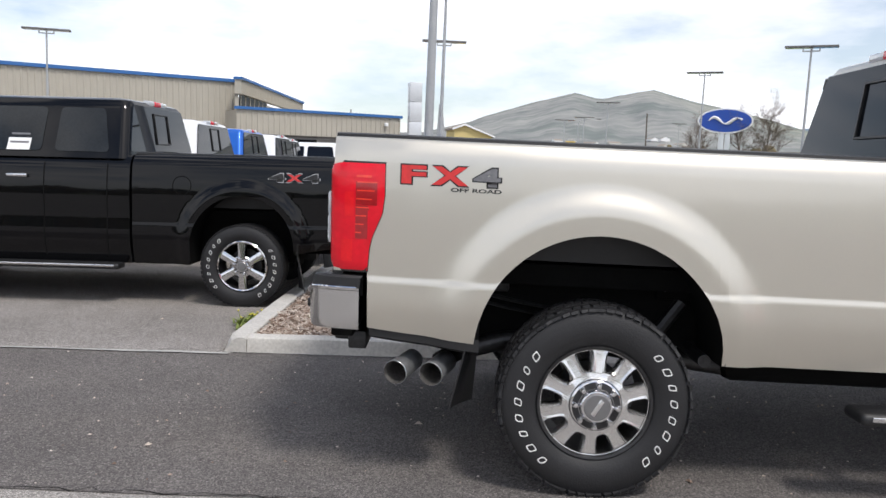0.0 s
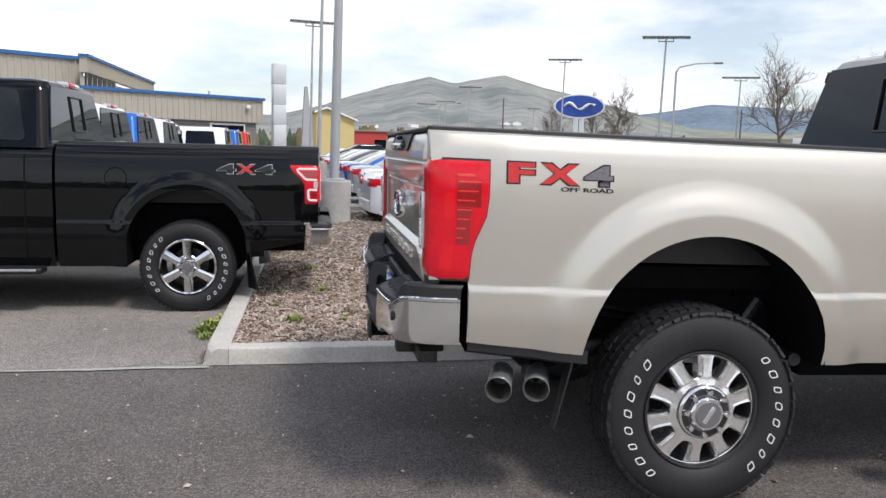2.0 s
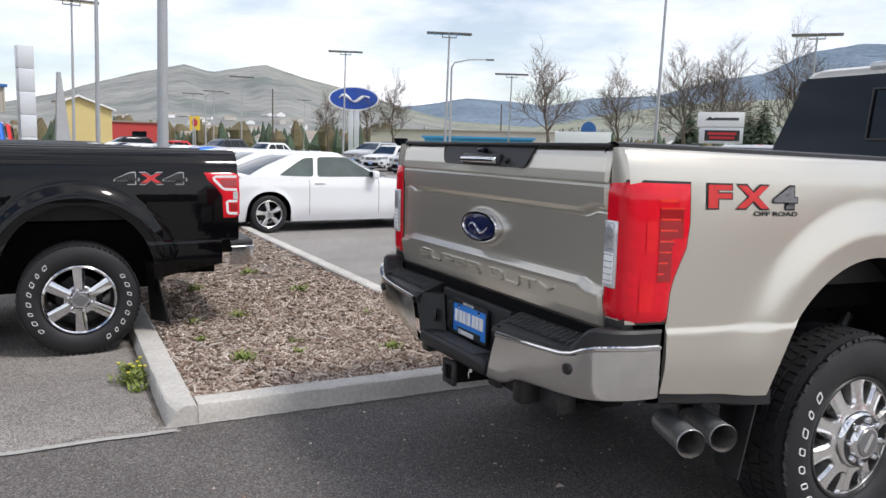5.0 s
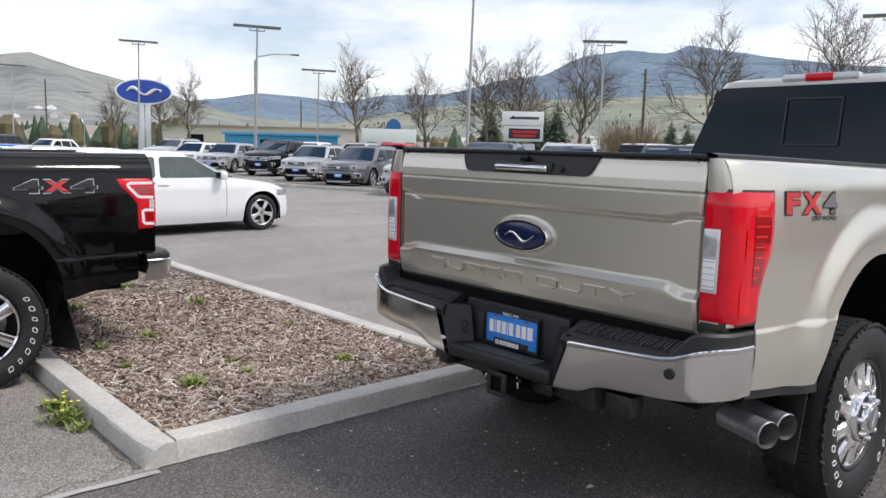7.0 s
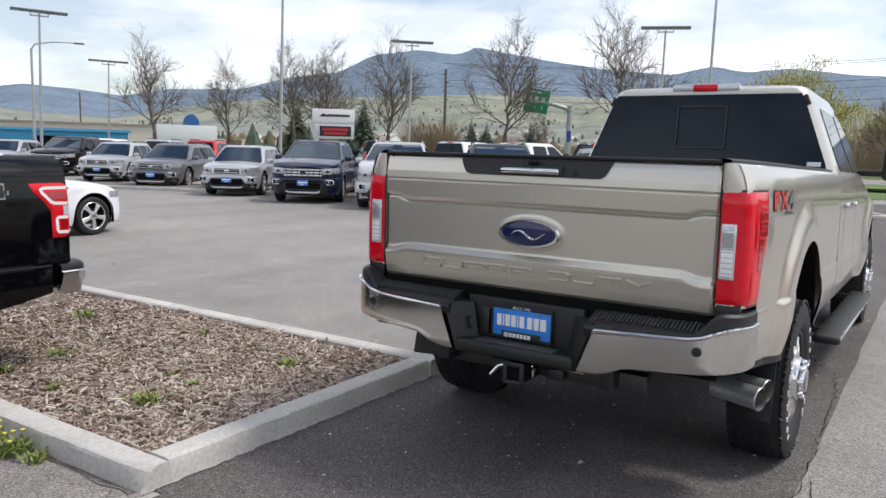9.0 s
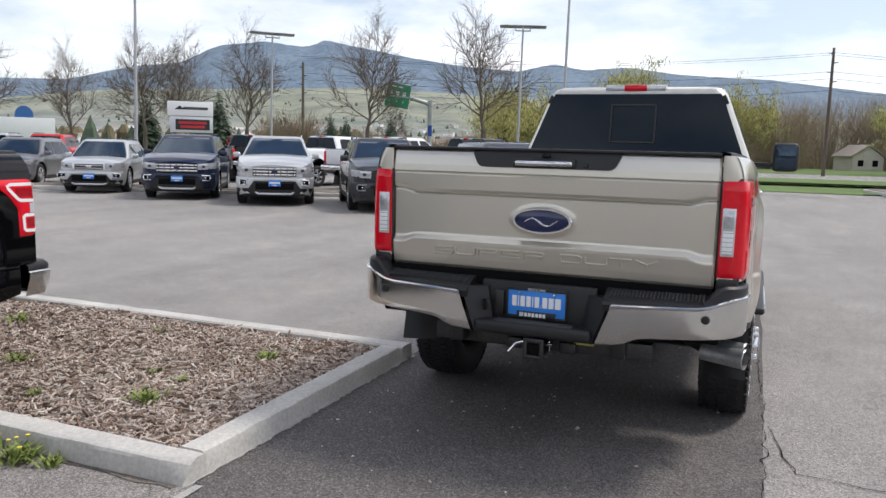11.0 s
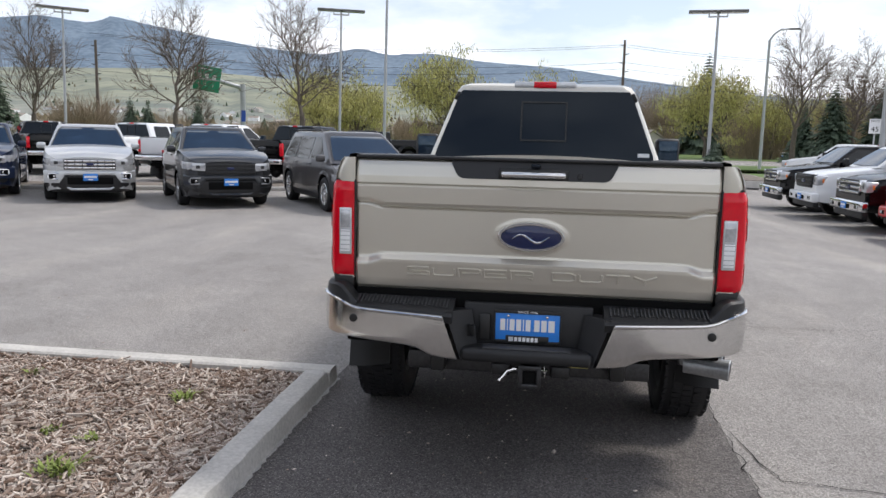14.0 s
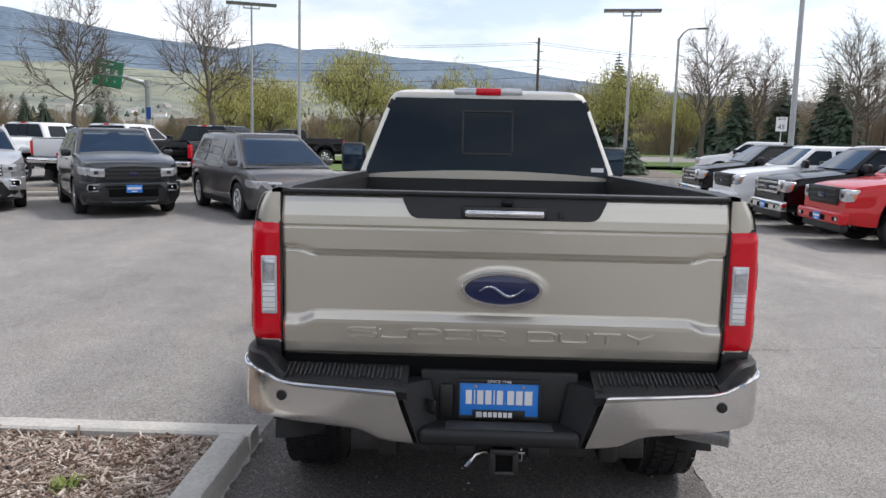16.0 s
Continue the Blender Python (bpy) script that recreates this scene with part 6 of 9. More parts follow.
def light_rear(root, v):
    """Rear of the black half-ton: tailgate, bracket-shaped lights, chrome bumper, decal, fuel flap."""
    z1 = v["rail"]
    def gx(y, z):
        e = min(0.82 - abs(y), 0.015) / 0.015
        return 0.012 * (1 - e) ** 2 + lerp([(0.86, 0.012), (0.88, 0.0), (1.0, -0.008), (1.1, 0.0), (1.3, 0.0), (1.34, -0.014), (z1 - 0.02, -0.012), (z1, 0.012)], z)
    g = part("tailgate", rear_panel(gx, -0.82, 0.82, 0.86, z1, 30, 40), M_BLACKPAINT, root, angle=30)
    part("tailgate_cap", box((0.08, 1.64, 0.014), (0.03, 0, z1 + 0.004), bevel=0.005), M_BLACKPLASTIC, g)
    part("tailgate_handle", box((0.03, 0.26, 0.04), (-0.022, 0, z1 - 0.09), bevel=0.012), M_BLACKPLASTIC, g)
    part("badge", box((0.02, 0.24, 0.10), (-0.012, 0, 1.2), bevel=0.009), M_OVALBLUE, g)
    for s in (1, -1):
        rows = []
        for z in np.linspace(0.80, z1 + 0.006, 26):
            ye = side_y(0.0, z, v)
            rows.append([(0.06, s * 0.825, z), (0.0, s * 0.825, z), (-0.004, s * 0.835, z), (-0.002, s * (ye - 0.03), z), (0.004, s * (ye - 0.008), z), (0.014, s * (ye + 0.001), z)])
        part("corner_post", loft(rows), M_BLACKPAINT, root)
        lamp = corner_lamp(root, v, s, 0.965, 1.305, [(0.96, 0.115), (1.13, 0.12), (1.19, 0.16), (1.25, 0.225), (1.305, 0.25)], 0.828)
        for path in ([(0.010, 1.276), (0.165, 1.276), (0.184, 1.266), (0.178, 1.252), (0.118, 1.190), (0.100, 1.182), (0.010, 1.178)],
                     [(0.010, 1.092), (0.078, 1.092), (0.088, 1.084), (0.084, 1.010), (0.074, 1.000), (0.010, 0.998)]):
            rows = []
            for i in range(len(path)):
                (ax, az_), (bx_, bz_) = path[max(0, i - 1)], path[min(len(path) - 1, i + 1)]
                ln = math.hypot(bx_ - ax, bz_ - az_)
                nx_, nz_ = -(bz_ - az_) / ln * 0.0095, (bx_ - ax) / ln * 0.0095
                x, z = path[i]
                rows.append([(x + e * nx_, s * (side_y(x, z, v) + 0.0125), z + e * nz_) for e in (-1, 1)])
            part("light_guide", loft(rows), M_WHITE, lamp, "white bracket-shaped light guide")
        side_strip(lamp, v, s, "lamp_chamber", M_DARKREDLENS, 0.010, 0.130, 1.200, 1.255, 0.0118, nz=3)
        side_strip(lamp, v, s, "lamp_chamber", M_DARKREDLENS, 0.010, 0.062, 1.020, 1.074, 0.0118, nz=3)
        side_strip(lamp, v, s, "clear_lens", M_CLEARLENS, 0.004, 0.040, 1.106, 1.164, 0.0125, nz=2)
        bm = bmesh.new()
        for ys, zs, sy, sz in ((0.855, 1.135, 0.012, 0.27), (0.89, 1.27, 0.075, 0.014), (0.89, 1.0, 0.075, 0.014), (0.895, 1.14, 0.06, 0.05)):
            add_box(bm, (0.006, sy, sz), (-0.020, s * ys, zs), bevel=0.002)
        part("light_guide", bm, M_WHITE, lamp)
        # chrome bumper end and black pad
        rows, pad = [], []
        for t in np.linspace(0, 1, 26):
            x = lerp([(0, -0.13), (0.7, -0.128), (0.82, -0.115), (0.88, -0.085), (1, 0.06)], t)
            y = lerp([(0, 0.30), (0.7, 0.86), (0.82, 0.922), (0.88, 0.945), (1, 0.955)], t)
            rows.append([(x + 0.07, s * (y - 0.05), 0.588), (x + 0.022, s * (y - 0.012), 0.596), (x - 0.006, s * y, 0.70), (x - 0.008, s * y * 1.002, 0.738), (x + 0.002, s * (y - 0.004), 0.746)])
            pad.append([(x + 0.0, s * (y - 0.004), 0.744), (x + 0.001, s * (y - 0.003), 0.778), (x + 0.022, s * (y - 0.016), 0.800), (x + 0.10, s * (y - 0.09), 0.806)])
        part("bumper_wing", loft(rows), M_BUMPER, root, "chrome bumper wing")
        part("corner_cap", loft(pad), M_BLACKPLASTIC, root, "black plastic pad over the bumper")
        # outlined decal: silver outline over black, red middle letter
        for off, k, cols in ((0.0040, 0.020, (M_DECALSILVER,) * 3), (0.0055, 0.008, (M_DECALBLACK,) * 3), (0.0070, -0.006, (M_DECALBLACK, M_DECALRED, M_DECALBLACK))):
            for j, ch in enumerate("4X4"):
                side_text(root, v, s, ch, 0.625 + (j - 1) * (0.165 if s < 0 else -0.165), 1.262, 0.150 + k, 0.072 + k, cols[j], off, "decal", 0.05, 0.0, "silver and red drive decal" if j == 0 else "")
        side_strip(root, v, s, "body_crease", M_BLACKPAINT, 0.10, 0.55, 0.80, 0.812, 0.004, nz=2)
    part("bumper_middle", box((0.16, 0.66, 0.14), (-0.05, 0, 0.68), bevel=0.02), M_BLACKPLASTIC, root)
    s = 1
    ring = []
    for r, o in ((0.092, 0.0015), (0.088, 0.0035), (0.084, 0.0015)):
        ring.append([(1.70 + r * math.cos(q), side_y(1.70 + r * math.cos(q), 1.165 + r * math.sin(q), v) + o, 1.165 + r * math.sin(q)) for q in np.linspace(0, 2 * math.pi, 41)[:-1]])
    part("fuel_flap", loft(ring, closed=True), M_CAVITY, root)


M_SOOT = mat("sooty_steel", (0.20, 0.19, 0.18), 0.55, 0.7, 0.3, 30)
M_REDREFLEX = mat("red_reflector", (0.86, 0.035, 0.02), 0.2, 0, 0.2, 40, coat=1.0)
M_BUMPER = mat("bumper_chrome", (0.66, 0.655, 0.645), 0.17, 1.0, 0.05, 5)
M_HITCHLABEL = mat("hitch_sticker", (0.55, 0.48, 0.12), 0.5, 0, 0.2, 60)


def rake(root, k, x0):
    """Let a loaded-looking body sit nose-down by k over its wheels."""
    done = set()
    for o in root.children_recursive:
        if o.data is None or o.name.startswith("wheel") and not o.name.startswith("wheel_well") or (o.parent and o.parent.name.startswith("wheel") and not o.parent.name.startswith("wheel_well")):
            continue
        if o.data.name in done:
            continue
        done.add(o.data.name)
        m = Matrix()
        m[2][0], m[2][3] = -k, k * (x0 - o.location.x)
        o.data.transform(m)


# ---- champagne pickup ----
BEIGE = pickup_spec(L=6.28, W=2.04, rail=1.515, roof=2.10, bed=2.70, axles=(1.152, 5.31), wheel_kind="hd", sill=0.60, az=0.62, Ra=0.535, flare=0.035, flare_w=0.225, flare_in=0.34, crease_z=0.925, step=0.016,
                    half=[(0, 0.945), (0.05, 0.962), (0.3, 0.993), (0.8, 1.005), (2.7, 1.0), (5.2, 0.995), (5.9, 0.95), (6.28, 0.90)], lean=0.02, shoulder=0.022,
                    bottom=[(0, 0.945), (0.150, 0.945), (0.153, 0.70), (0.62, 0.66), (1.74, 0.615), (4.9, 0.615), (6.28, 0.6)],
                    cab=dict(belt=1.52, roof=2.14, rear=(2.76, 2.84), front=(4.85, 4.1), w=(0.955, 0.70)), board=(2.25, 4.72), board_z=0.44, flap_z=0.56, flap_w=0.21, flap_h=0.42, track=0.89, tow=True, rw=(0.02, 0.90, 0.90, 0.685),
                    mirror_mat=M_BLACKPLASTIC, gate_z=0.92, spin=4, dense=(46, 70))
beige_m = lot_m
beige = pickup("champagne_pickup", "champagne metallic heavy-duty pickup with chrome bumper", beige_m, BEIGE, M_CHAMPAGNE)
heavy_rear(beige, BEIGE)
for s in (1, -1):
    part("roof_end_trim", box((0.07, 0.03, 0.075), (2.855, s * 0.712, 2.03), Matrix.Rotation(s * radians(24), 4, 'X'), bevel=0.008), M_DECALBLACK, beige)
part("glass_label", box((0.004, 0.09, 0.03), (2.757, -0.80, 1.575), Matrix.Rotation(radians(8), 4, 'Y')), M_WHITE, beige, "small white glass label")
rake(beige, 0.021, 1.15)

# ---- black pickup ----
BLACK = pickup_spec(L=5.9, rail=1.445, roof=1.995, sill=0.40, lean=0.055, flare=0.042, flare_w=0.17, flare_in=0.3, shoulder=0.05, side_glass=M_CARGLASS, dense=(44, 64), axles=(1.12, 4.80), wheel_kind="pickup", spin=14,
                    windows=[[(2.42, 1.465), (2.95, 1.465), (2.95, 1.89), (2.52, 1.89)], [(3.08, 1.465), (4.28, 1.465), (3.82, 1.89), (3.08, 1.89)]], handles=[3.28], seams=[2.42, 3.03, 4.24],
                    bottom=[(0, 0.80), (0.125, 0.80), (0.128, 0.62), (0.55, 0.54), (1.6, 0.40), (4.3, 0.40), (5.5, 0.45), (5.9, 0.5)])
black_m = pose(-0.55, 8.30, 0, 0, 0, 180 + LOT)
black = pickup("black_pickup", "glossy black pickup with white-lettered tyres", black_m, BLACK, M_BLACKPAINT)
light_rear(black, BLACK)
for w_, h_, dz, m_ in ((0.22, 0.34, 0.0, M_WHITE), (0.18, 0.05, 0.10, M_DECALGREY), (0.18, 0.02, 0.0, M_DECALGREY), (0.18, 0.02, -0.08, M_DECALGREY)):
    part("window_sheet" if m_ is M_WHITE else "sheet_bar", box((w_, 0.004, h_), (3.30, (0.846 if m_ is M_WHITE else 0.850) - 0.465 * dz, 1.62 + dz), Matrix.Rotation(radians(26), 4, 'X')), m_, black, "white price sheet in the window" if m_ is M_WHITE else "")

# ---- row of pickups beside the black one ----
ROWT = pickup_spec(wheel_kind="pickup_far", body_n=36)
for k, (dy, pm, col, dx) in enumerate(((11.2, M_WHITEPAINT, "white", -0.3), (14.1, M_BLUEPAINT, "bright blue", -0.35), (17.0, M_WHITEPAINT, "white", -0.35), (19.9, M_WHITEPAINT, "white", -0.6), (23.5, M_WHITEPAINT, "white", 0.4), (26.5, M_BLUEPAINT, "blue", 0.6), (29.5, M_REDPAINT, "red", 0.8))):
    t = pickup("parked_pickup", col + " pickup parked in a row, tail to the island", pose(-0.45 + dx, dy, 0, 0, 0, 180 + LOT), ROWT, pm, "pickups parked side by side")
    plain_rear(t, ROWT, pm)

# ---- row of pickups with their noses to the aisle ----
AISLE = ((12.3, M_REDPAINT, "red"), (14.9, M_BLACKPAINT, "black"), (17.75, M_WHITEPAINT, "white"), (20.5, M_BLACKPAINT, "black"))
for x, pm, col in AISLE:
    sport = col in ("red", "white")
    t = pickup("aisle_pickup", col + " pickup with " + ("black grille" if sport else "chrome front") + " facing the aisle", pose(x - 0.27, -9.35, lot_z(x, -6), 0, 0, 90 + LOT), dict(ROWT, bar_mat=M_BLACKPLASTIC, bump_mat=pm, side_glass=M_CARGLASS) if sport else dict(ROWT, side_glass=M_CARGLASS), pm, "pickups facing the aisle")
    plain_rear(t, ROWT, pm)

# ---- crossovers on the far side of the aisle ----
b, r = 1.19, 1.78
SUV = spec(4.95, 1.98, b, r, 1.18, (0.22, 0.70), (3.72, 2.65), "suv", (0.95, 3.82), clad=M_BLACKPLASTIC,
           top=[(0, b - 0.16), (0.05, b - 0.06), (0.25, b), (3.3, b), (3.55, 1.25), (4.1, 1.21), (4.5, 1.14), (4.75, 1.09), (4.86, 1.05), (4.93, 1.01), (4.95, 0.98)], grille=(0.755, 0.985, 1.08), head=(0.905, 0.165, 0.36), nose=1.27, tall_front=True, bars=3, bar_h=0.046, slots=7, rails=True, screen=(0.09, 0.87), crown=0.055,
           half=[(0, 0.80), (0.06, 0.89), (0.3, 0.955), (0.9, 0.99), (3.95, 0.99), (4.5, 0.96), (4.75, 0.90), (4.88, 0.81), (4.95, 0.70)],
           windows=[[(0.52, b + 0.04), (1.22, b + 0.02), (1.22, r - 0.13), (0.92, r - 0.14)], [(1.30, b + 0.02), (2.2, b + 0.02), (2.2, r - 0.12), (1.30, r - 0.12)], [(2.28, b + 0.02), (3.3, b + 0.02), (2.72, r - 0.13), (2.28, r - 0.12)]],
           handles=[1.55, 2.55], seams=[1.26, 2.24, 3.35])
b2, r2 = 1.02, 1.58
CROSS = spec(4.6, 1.83, b2, r2, 1.02, (0.2, 0.75), (3.45, 2.6), "suv", (0.85, 3.55), grille=(0.70, 0.86, 0.78), oval=False, bars=2, tall_front=True, front_k=0.88, rails=True, crown=0.06, nose=1.27, head=(0.80, 0.16, 0.34), half=[(0, 0.74), (0.06, 0.83), (0.3, 0.89), (0.9, 0.915), (3.6, 0.915), (4.15, 0.885), (4.40, 0.82), (4.53, 0.73), (4.6, 0.62)],
             windows=[[(0.5, b2 + 0.04), (1.1, b2 + 0.02), (1.1, r2 - 0.13), (0.9, r2 - 0.14)], [(1.18, b2 + 0.02), (2.0, b2 + 0.02), (2.0, r2 - 0.12), (1.18, r2 - 0.12)], [(2.08, b2 + 0.02), (3.1, b2 + 0.02), (2.5, r2 - 0.13), (2.08, r2 - 0.12)]],
             handles=[1.4, 2.3], seams=[1.15, 2.04, 3.15])
VAN = spec(5.15, 2.0, 1.08, 1.73, 1.02, (0.15, 0.5), (4.38, 3.15), "suv", (1.0, 4.05), oval=False, bars=2, rails=True, bump_mat=M_GREYPAINT, screen=(0.10, 0.86),
           top=[(0, 0.92), (0.05, 1.02), (0.25, 1.08), (3.7, 1.08), (4.2, 1.06), (4.5, 1.00), (4.8, 0.91), (4.98, 0.80), (5.09, 0.68), (5.15, 0.56)], head=(0.73, 0.15, 0.36), headlen=0.55, grille=(0.56, 0.68, 0.90),
           windows=[[(0.4, 1.12), (1.4, 1.10), (1.4, 1.6), (0.7, 1.6)], [(1.5, 1.10), (2.6, 1.10), (2.6, 1.61), (1.5, 1.61)], [(2.7, 1.10), (3.8, 1.10), (3.1, 1.60), (2.7, 1.61)]],
           handles=[1.75, 2.9], seams=[1.45, 2.65, 3.85])


def axle_at(x, y, yaw, v):
    """The pose of a car whose front axle stands over x, y and which points along yaw."""
    return pose(x, y, 0, 0, 0, yaw) @ pose(-v["axles"][1], 0, 0)


car("crossover", "silver-white crossover with blue dealer plate", "crossover", axle_at(13.74, 14.54, 210, SUV), dict(SUV, rail_mat=M_SILVER), M_SILVER)
car("crossover", "dark grey crossover with black grille", "crossover", axle_at(13.42, 11.15, 211, SUV), dict(SUV, bar_mat=M_BLACKPLASTIC, skid_mat=M_DARKGREY, fog_mat=M_ALLOYGREY, wheel="dark"), M_DARKGREY)
car("crossover", "navy blue crossover with chrome grille", "crossover", axle_at(13.95, 17.69, 210, SUV), SUV, M_NAVY)
car("crossover", "small silver crossover with black cladding", "crossover", axle_at(14.45, 21.2, 210, CROSS), CROSS, M_SILVER)
car("crossover", "mid-grey crossover with dark grille", "crossover", axle_at(14.95, 25.25, 207, CROSS), CROSS, M_MIDGREY)
car("crossover", "silver crossover with chrome grille", "crossover", axle_at(16.6, 30.6, 212, CROSS), CROSS, M_SILVER)
car("crossover", "black crossover with chrome grille", "crossover", axle_at(18.0, 36.0, 215, SUV), SUV, M_BLACKPAINT)
car("crossover", "silver crossover with pale grille", "crossover", axle_at(17.6, 40.2, 214, CROSS), CROSS, M_SILVER)
car("crossover", "white crossover with chrome grille", "crossover", axle_at(17.8, 44.5, 212, CROSS), CROSS, M_WHITEPAINT)
car("crossover", "pale silver crossover with roof rails", "crossover", axle_at(19.0, 50.0, 212, SUV), SUV, M_SILVER)
car("minivan", "dark grey minivan with sliding doors", "minivan", pose(16.49, 9.74, 0, 0, 0, 211), VAN, M_GREYPAINT)

# ---- white coupe ----
bb, rr = 0.94, 1.40
COUPE = spec(4.64, 1.83, bb, rr, 0.92, (0.62, 1.70), (3.40, 2.45), "sport", (1.02, 3.83), sill=0.20, oval=False, bars=0, handle_mat=M_WHITEPAINT, bump_mat=M_WHITEPAINT, clad=M_WHITEPAINT,
             windows=[[(1.22, bb + 0.05), (1.85, bb + 0.03), (1.9, rr - 0.09), (1.72, rr - 0.10)], [(1.93, bb + 0.03), (3.14, bb + 0.03), (2.52, rr - 0.085), (1.98, rr - 0.085)]], side_glass=M_PALEGLASS, handles=[1.95], seams=[1.75, 3.1],
             top=[(0, 0.84), (0.06, 0.96), (0.3, 0.99), (0.9, 0.98), (3.1, 0.95), (3.4, 0.935), (3.75, 0.90), (4.05, 0.85), (4.27, 0.785), (4.42, 0.71), (4.53, 0.62), (4.60, 0.52), (4.64, 0.42)],
             bottom=[(0, 0.30), (0.4, 0.20), (4.24, 0.20), (4.64, 0.25)], half=[(0, 0.70), (0.06, 0.80), (0.3, 0.875), (0.9, 0.915), (3.6, 0.915), (4.1, 0.875), (4.4, 0.78), (4.57, 0.62), (4.64, 0.46)], skid_mat=M_WHITEPAINT, tail=(0.76, 0.92), head=(0.655, 0.11, 0.2), headlen=0.42, grille=(0.42, 0.52, 0.5))
COUPE["cab"]["bulge"] = 0.10
SUV["cab"]["bulge"] = CROSS["cab"]["bulge"] = VAN["cab"]["bulge"] = 0.05
for v_ in (SUV, CROSS, VAN, COUPE):
    v_["cab"]["nose_r"] = 0.34
for v_, h_ in ((SUV, 0.99), (CROSS, 0.915), (VAN, 1.0)):
    v_["cab"]["w"] = (h_ * 0.885, h_ * 0.655)
car("white_coupe", "white two-door coupe with double-spoke alloy wheels", "car", pose(0.72, 15.25, 0, 0, 0, 1.5), COUPE, M_WHITEPAINT)


# ---- lamp poles ----
TRUE_UP = pose(0, 0, 0, 0.4, 1.0, 0)


def lamp_pole(x, y, h, yaw, head=True, base=0.88, r=0.085, parent=None):
    p = thing("lamp_pole", "tall galvanised parking lot light pole on concrete base", "light pole", pose(x, y, 0) @ TRUE_UP @ pose(0, 0, 0, 0, 0, yaw), "parking lot lights")
    if base:
        part("base", lathe([(0.02, -0.5), (0.31, -0.5), (0.31, base - 0.02), (0.295, base), (0.02, base)], 28, 'z'), M_CONCRETEWORN, p, "round concrete base")
        part("base_plate", box((0.38, 0.38, 0.035), (0, 0, base + 0.017), bevel=0.006), M_GALV, p)
    part("pole", lathe([(r, base), (r * 0.8, h * 0.6), (r * 0.6, h)], 16, 'z'), M_GALV, p)
    if head:
        part("cross_arm", box((0.84, 0.07, 0.06), (0, 0, h - 0.12)), M_GALV, p)
        for s in (-1, 1):
            a = part("lamp_head", box((1.28, 0.46, 0.11), (s * 0.645, 0, h + 0.10), bevel=0.02), M_LAMPHEAD, p)
            part("bracket", box((0.05, 0.05, 0.2), (s * 0.40, 0, h - 0.04)), M_GALV, a)
            part("lens", box((1.14, 0.36, 0.012), (s * 0.66, 0, h + 0.042)), M_CLEARLENS, a)
    return p


for x, y, h, yaw, base, r in ((0.06, 14.6, 8.6, 0, 0.88, 0.09), (0.62, 30.5, 8.6, 0, 0.9, 0.08), (0.95, 46, 8.4, 0, 0.9, 0.08), (-22.0, 46.0, 8.4, 10, 0.6, 0.08), (20.1, 40.7, 7.9, -30, 0.6, 0.08), (20.6, 57.5, 8.5, -30, 0.6, 0.08),
                              (38.5, 14.2, 8.3, -75, 0.6, 0.08), (33.0, -4.5, 7.5, -100, 0.6, 0.085), (36.5, 29, 8.0, -55, 0.6, 0.08), (31.7, 51.2, 7.1, -35, 0.6, 0.07), (26.0, 29.9, 9.5, -45, 0.6, 0.09), (18.8, 103.9, 7.5, -12, 0.6, 0.08), (21.3, 103.4, 7.9, -16, 0.6, 0.08), (20.3, 86.1, 8.5, -20, 0.6, 0.08), (47.2, 142.8, 9.7, -24, 0.6, 0.08), (38, 11.6, 11, -80, 0.6, 0.09), (24.6, -8.4, 9.5, -115, 0.6, 0.11)):
    lamp_pole(x, y, h, yaw, True, base, r)

# ---- dealership building ----
bld = thing("dealership_building", "long low metal-clad dealership building with blue roof trim", "building", pose(-15.2, 64, 0, 0, 0, 30))


def cladding(w, h, at, rot, name="cladding", m=None):
    """A wall of upright ribbed metal sheet, w wide and h high."""
    n = int(w / 0.45)
    pts = []
    for i in range(n):
        x = -w / 2 + w * i / n
        s = w / n
        pts += [(x, 0.0), (x + s * 0.62, 0.0), (x + s * 0.70, -0.06), (x + s * 0.92, -0.06)]
    pts.append((w / 2, 0.0))
    bm = loft([[(x, y, z) for x, y in pts] for z in (0, h)])
    bmesh.ops.transform(bm, matrix=Matrix.Translation(at) @ rot, verts=bm.verts)
    return part(name, bm, m or M_METALWALL, bld, smooth=False)


part("tall_wall", box((34, 26, 7.4), (-17, 13, 3.7)), M_METALWALL, bld)
cladding(34, 7.5, (-17, -0.08, 0), Matrix())
part("roof_trim", box((34.4, 0.2, 0.26), (-17, -0.2, 7.62)), M_BLUETRIM, bld)
part("roof", box((34, 26, 0.2), (-17, 13, 7.5)), M_ROOF, bld)
# wing that runs back from the corner: ribbed fascia, window band under it, sloped-looking trim line
wing_m = bld.matrix_basis.inverted() @ pose(-14.5, 61.9, 0, 0, 0, 87.7)
def on_wing(ob):
    ob.matrix_basis = wing_m
    return ob
on_wing(part("wing_wall", box((24.5, 0.3, 6.2), (12.25, 0.3, 3.1)), M_METALWALL, bld))
on_wing(part("wing_fascia", box((24.9, 0.5, 1.1), (12.25, 0.15, 7.0)), M_METALWALL, bld))
for k in range(80):
    on_wing(part("fascia_rib", box((0.07, 0.05, 1.08), (0.15 + 0.306 * k, -0.12, 7.0)), M_METALWALL, bld))
on_wing(part("roof_trim", box((25.1, 0.7, 0.2), (12.25, 0.12, 7.65)), M_BLUETRIM, bld))
band = on_wing(part("window_band", box((9.0, 0.06, 1.0), (4.6, 0.12, 5.9)), M_GLASS, bld))
for k in range(7):
    part("mullion", box((0.10, 0.10, 1.0), (0.4 + 1.4 * k, 0.10, 5.9)), M_METALWALL, band)
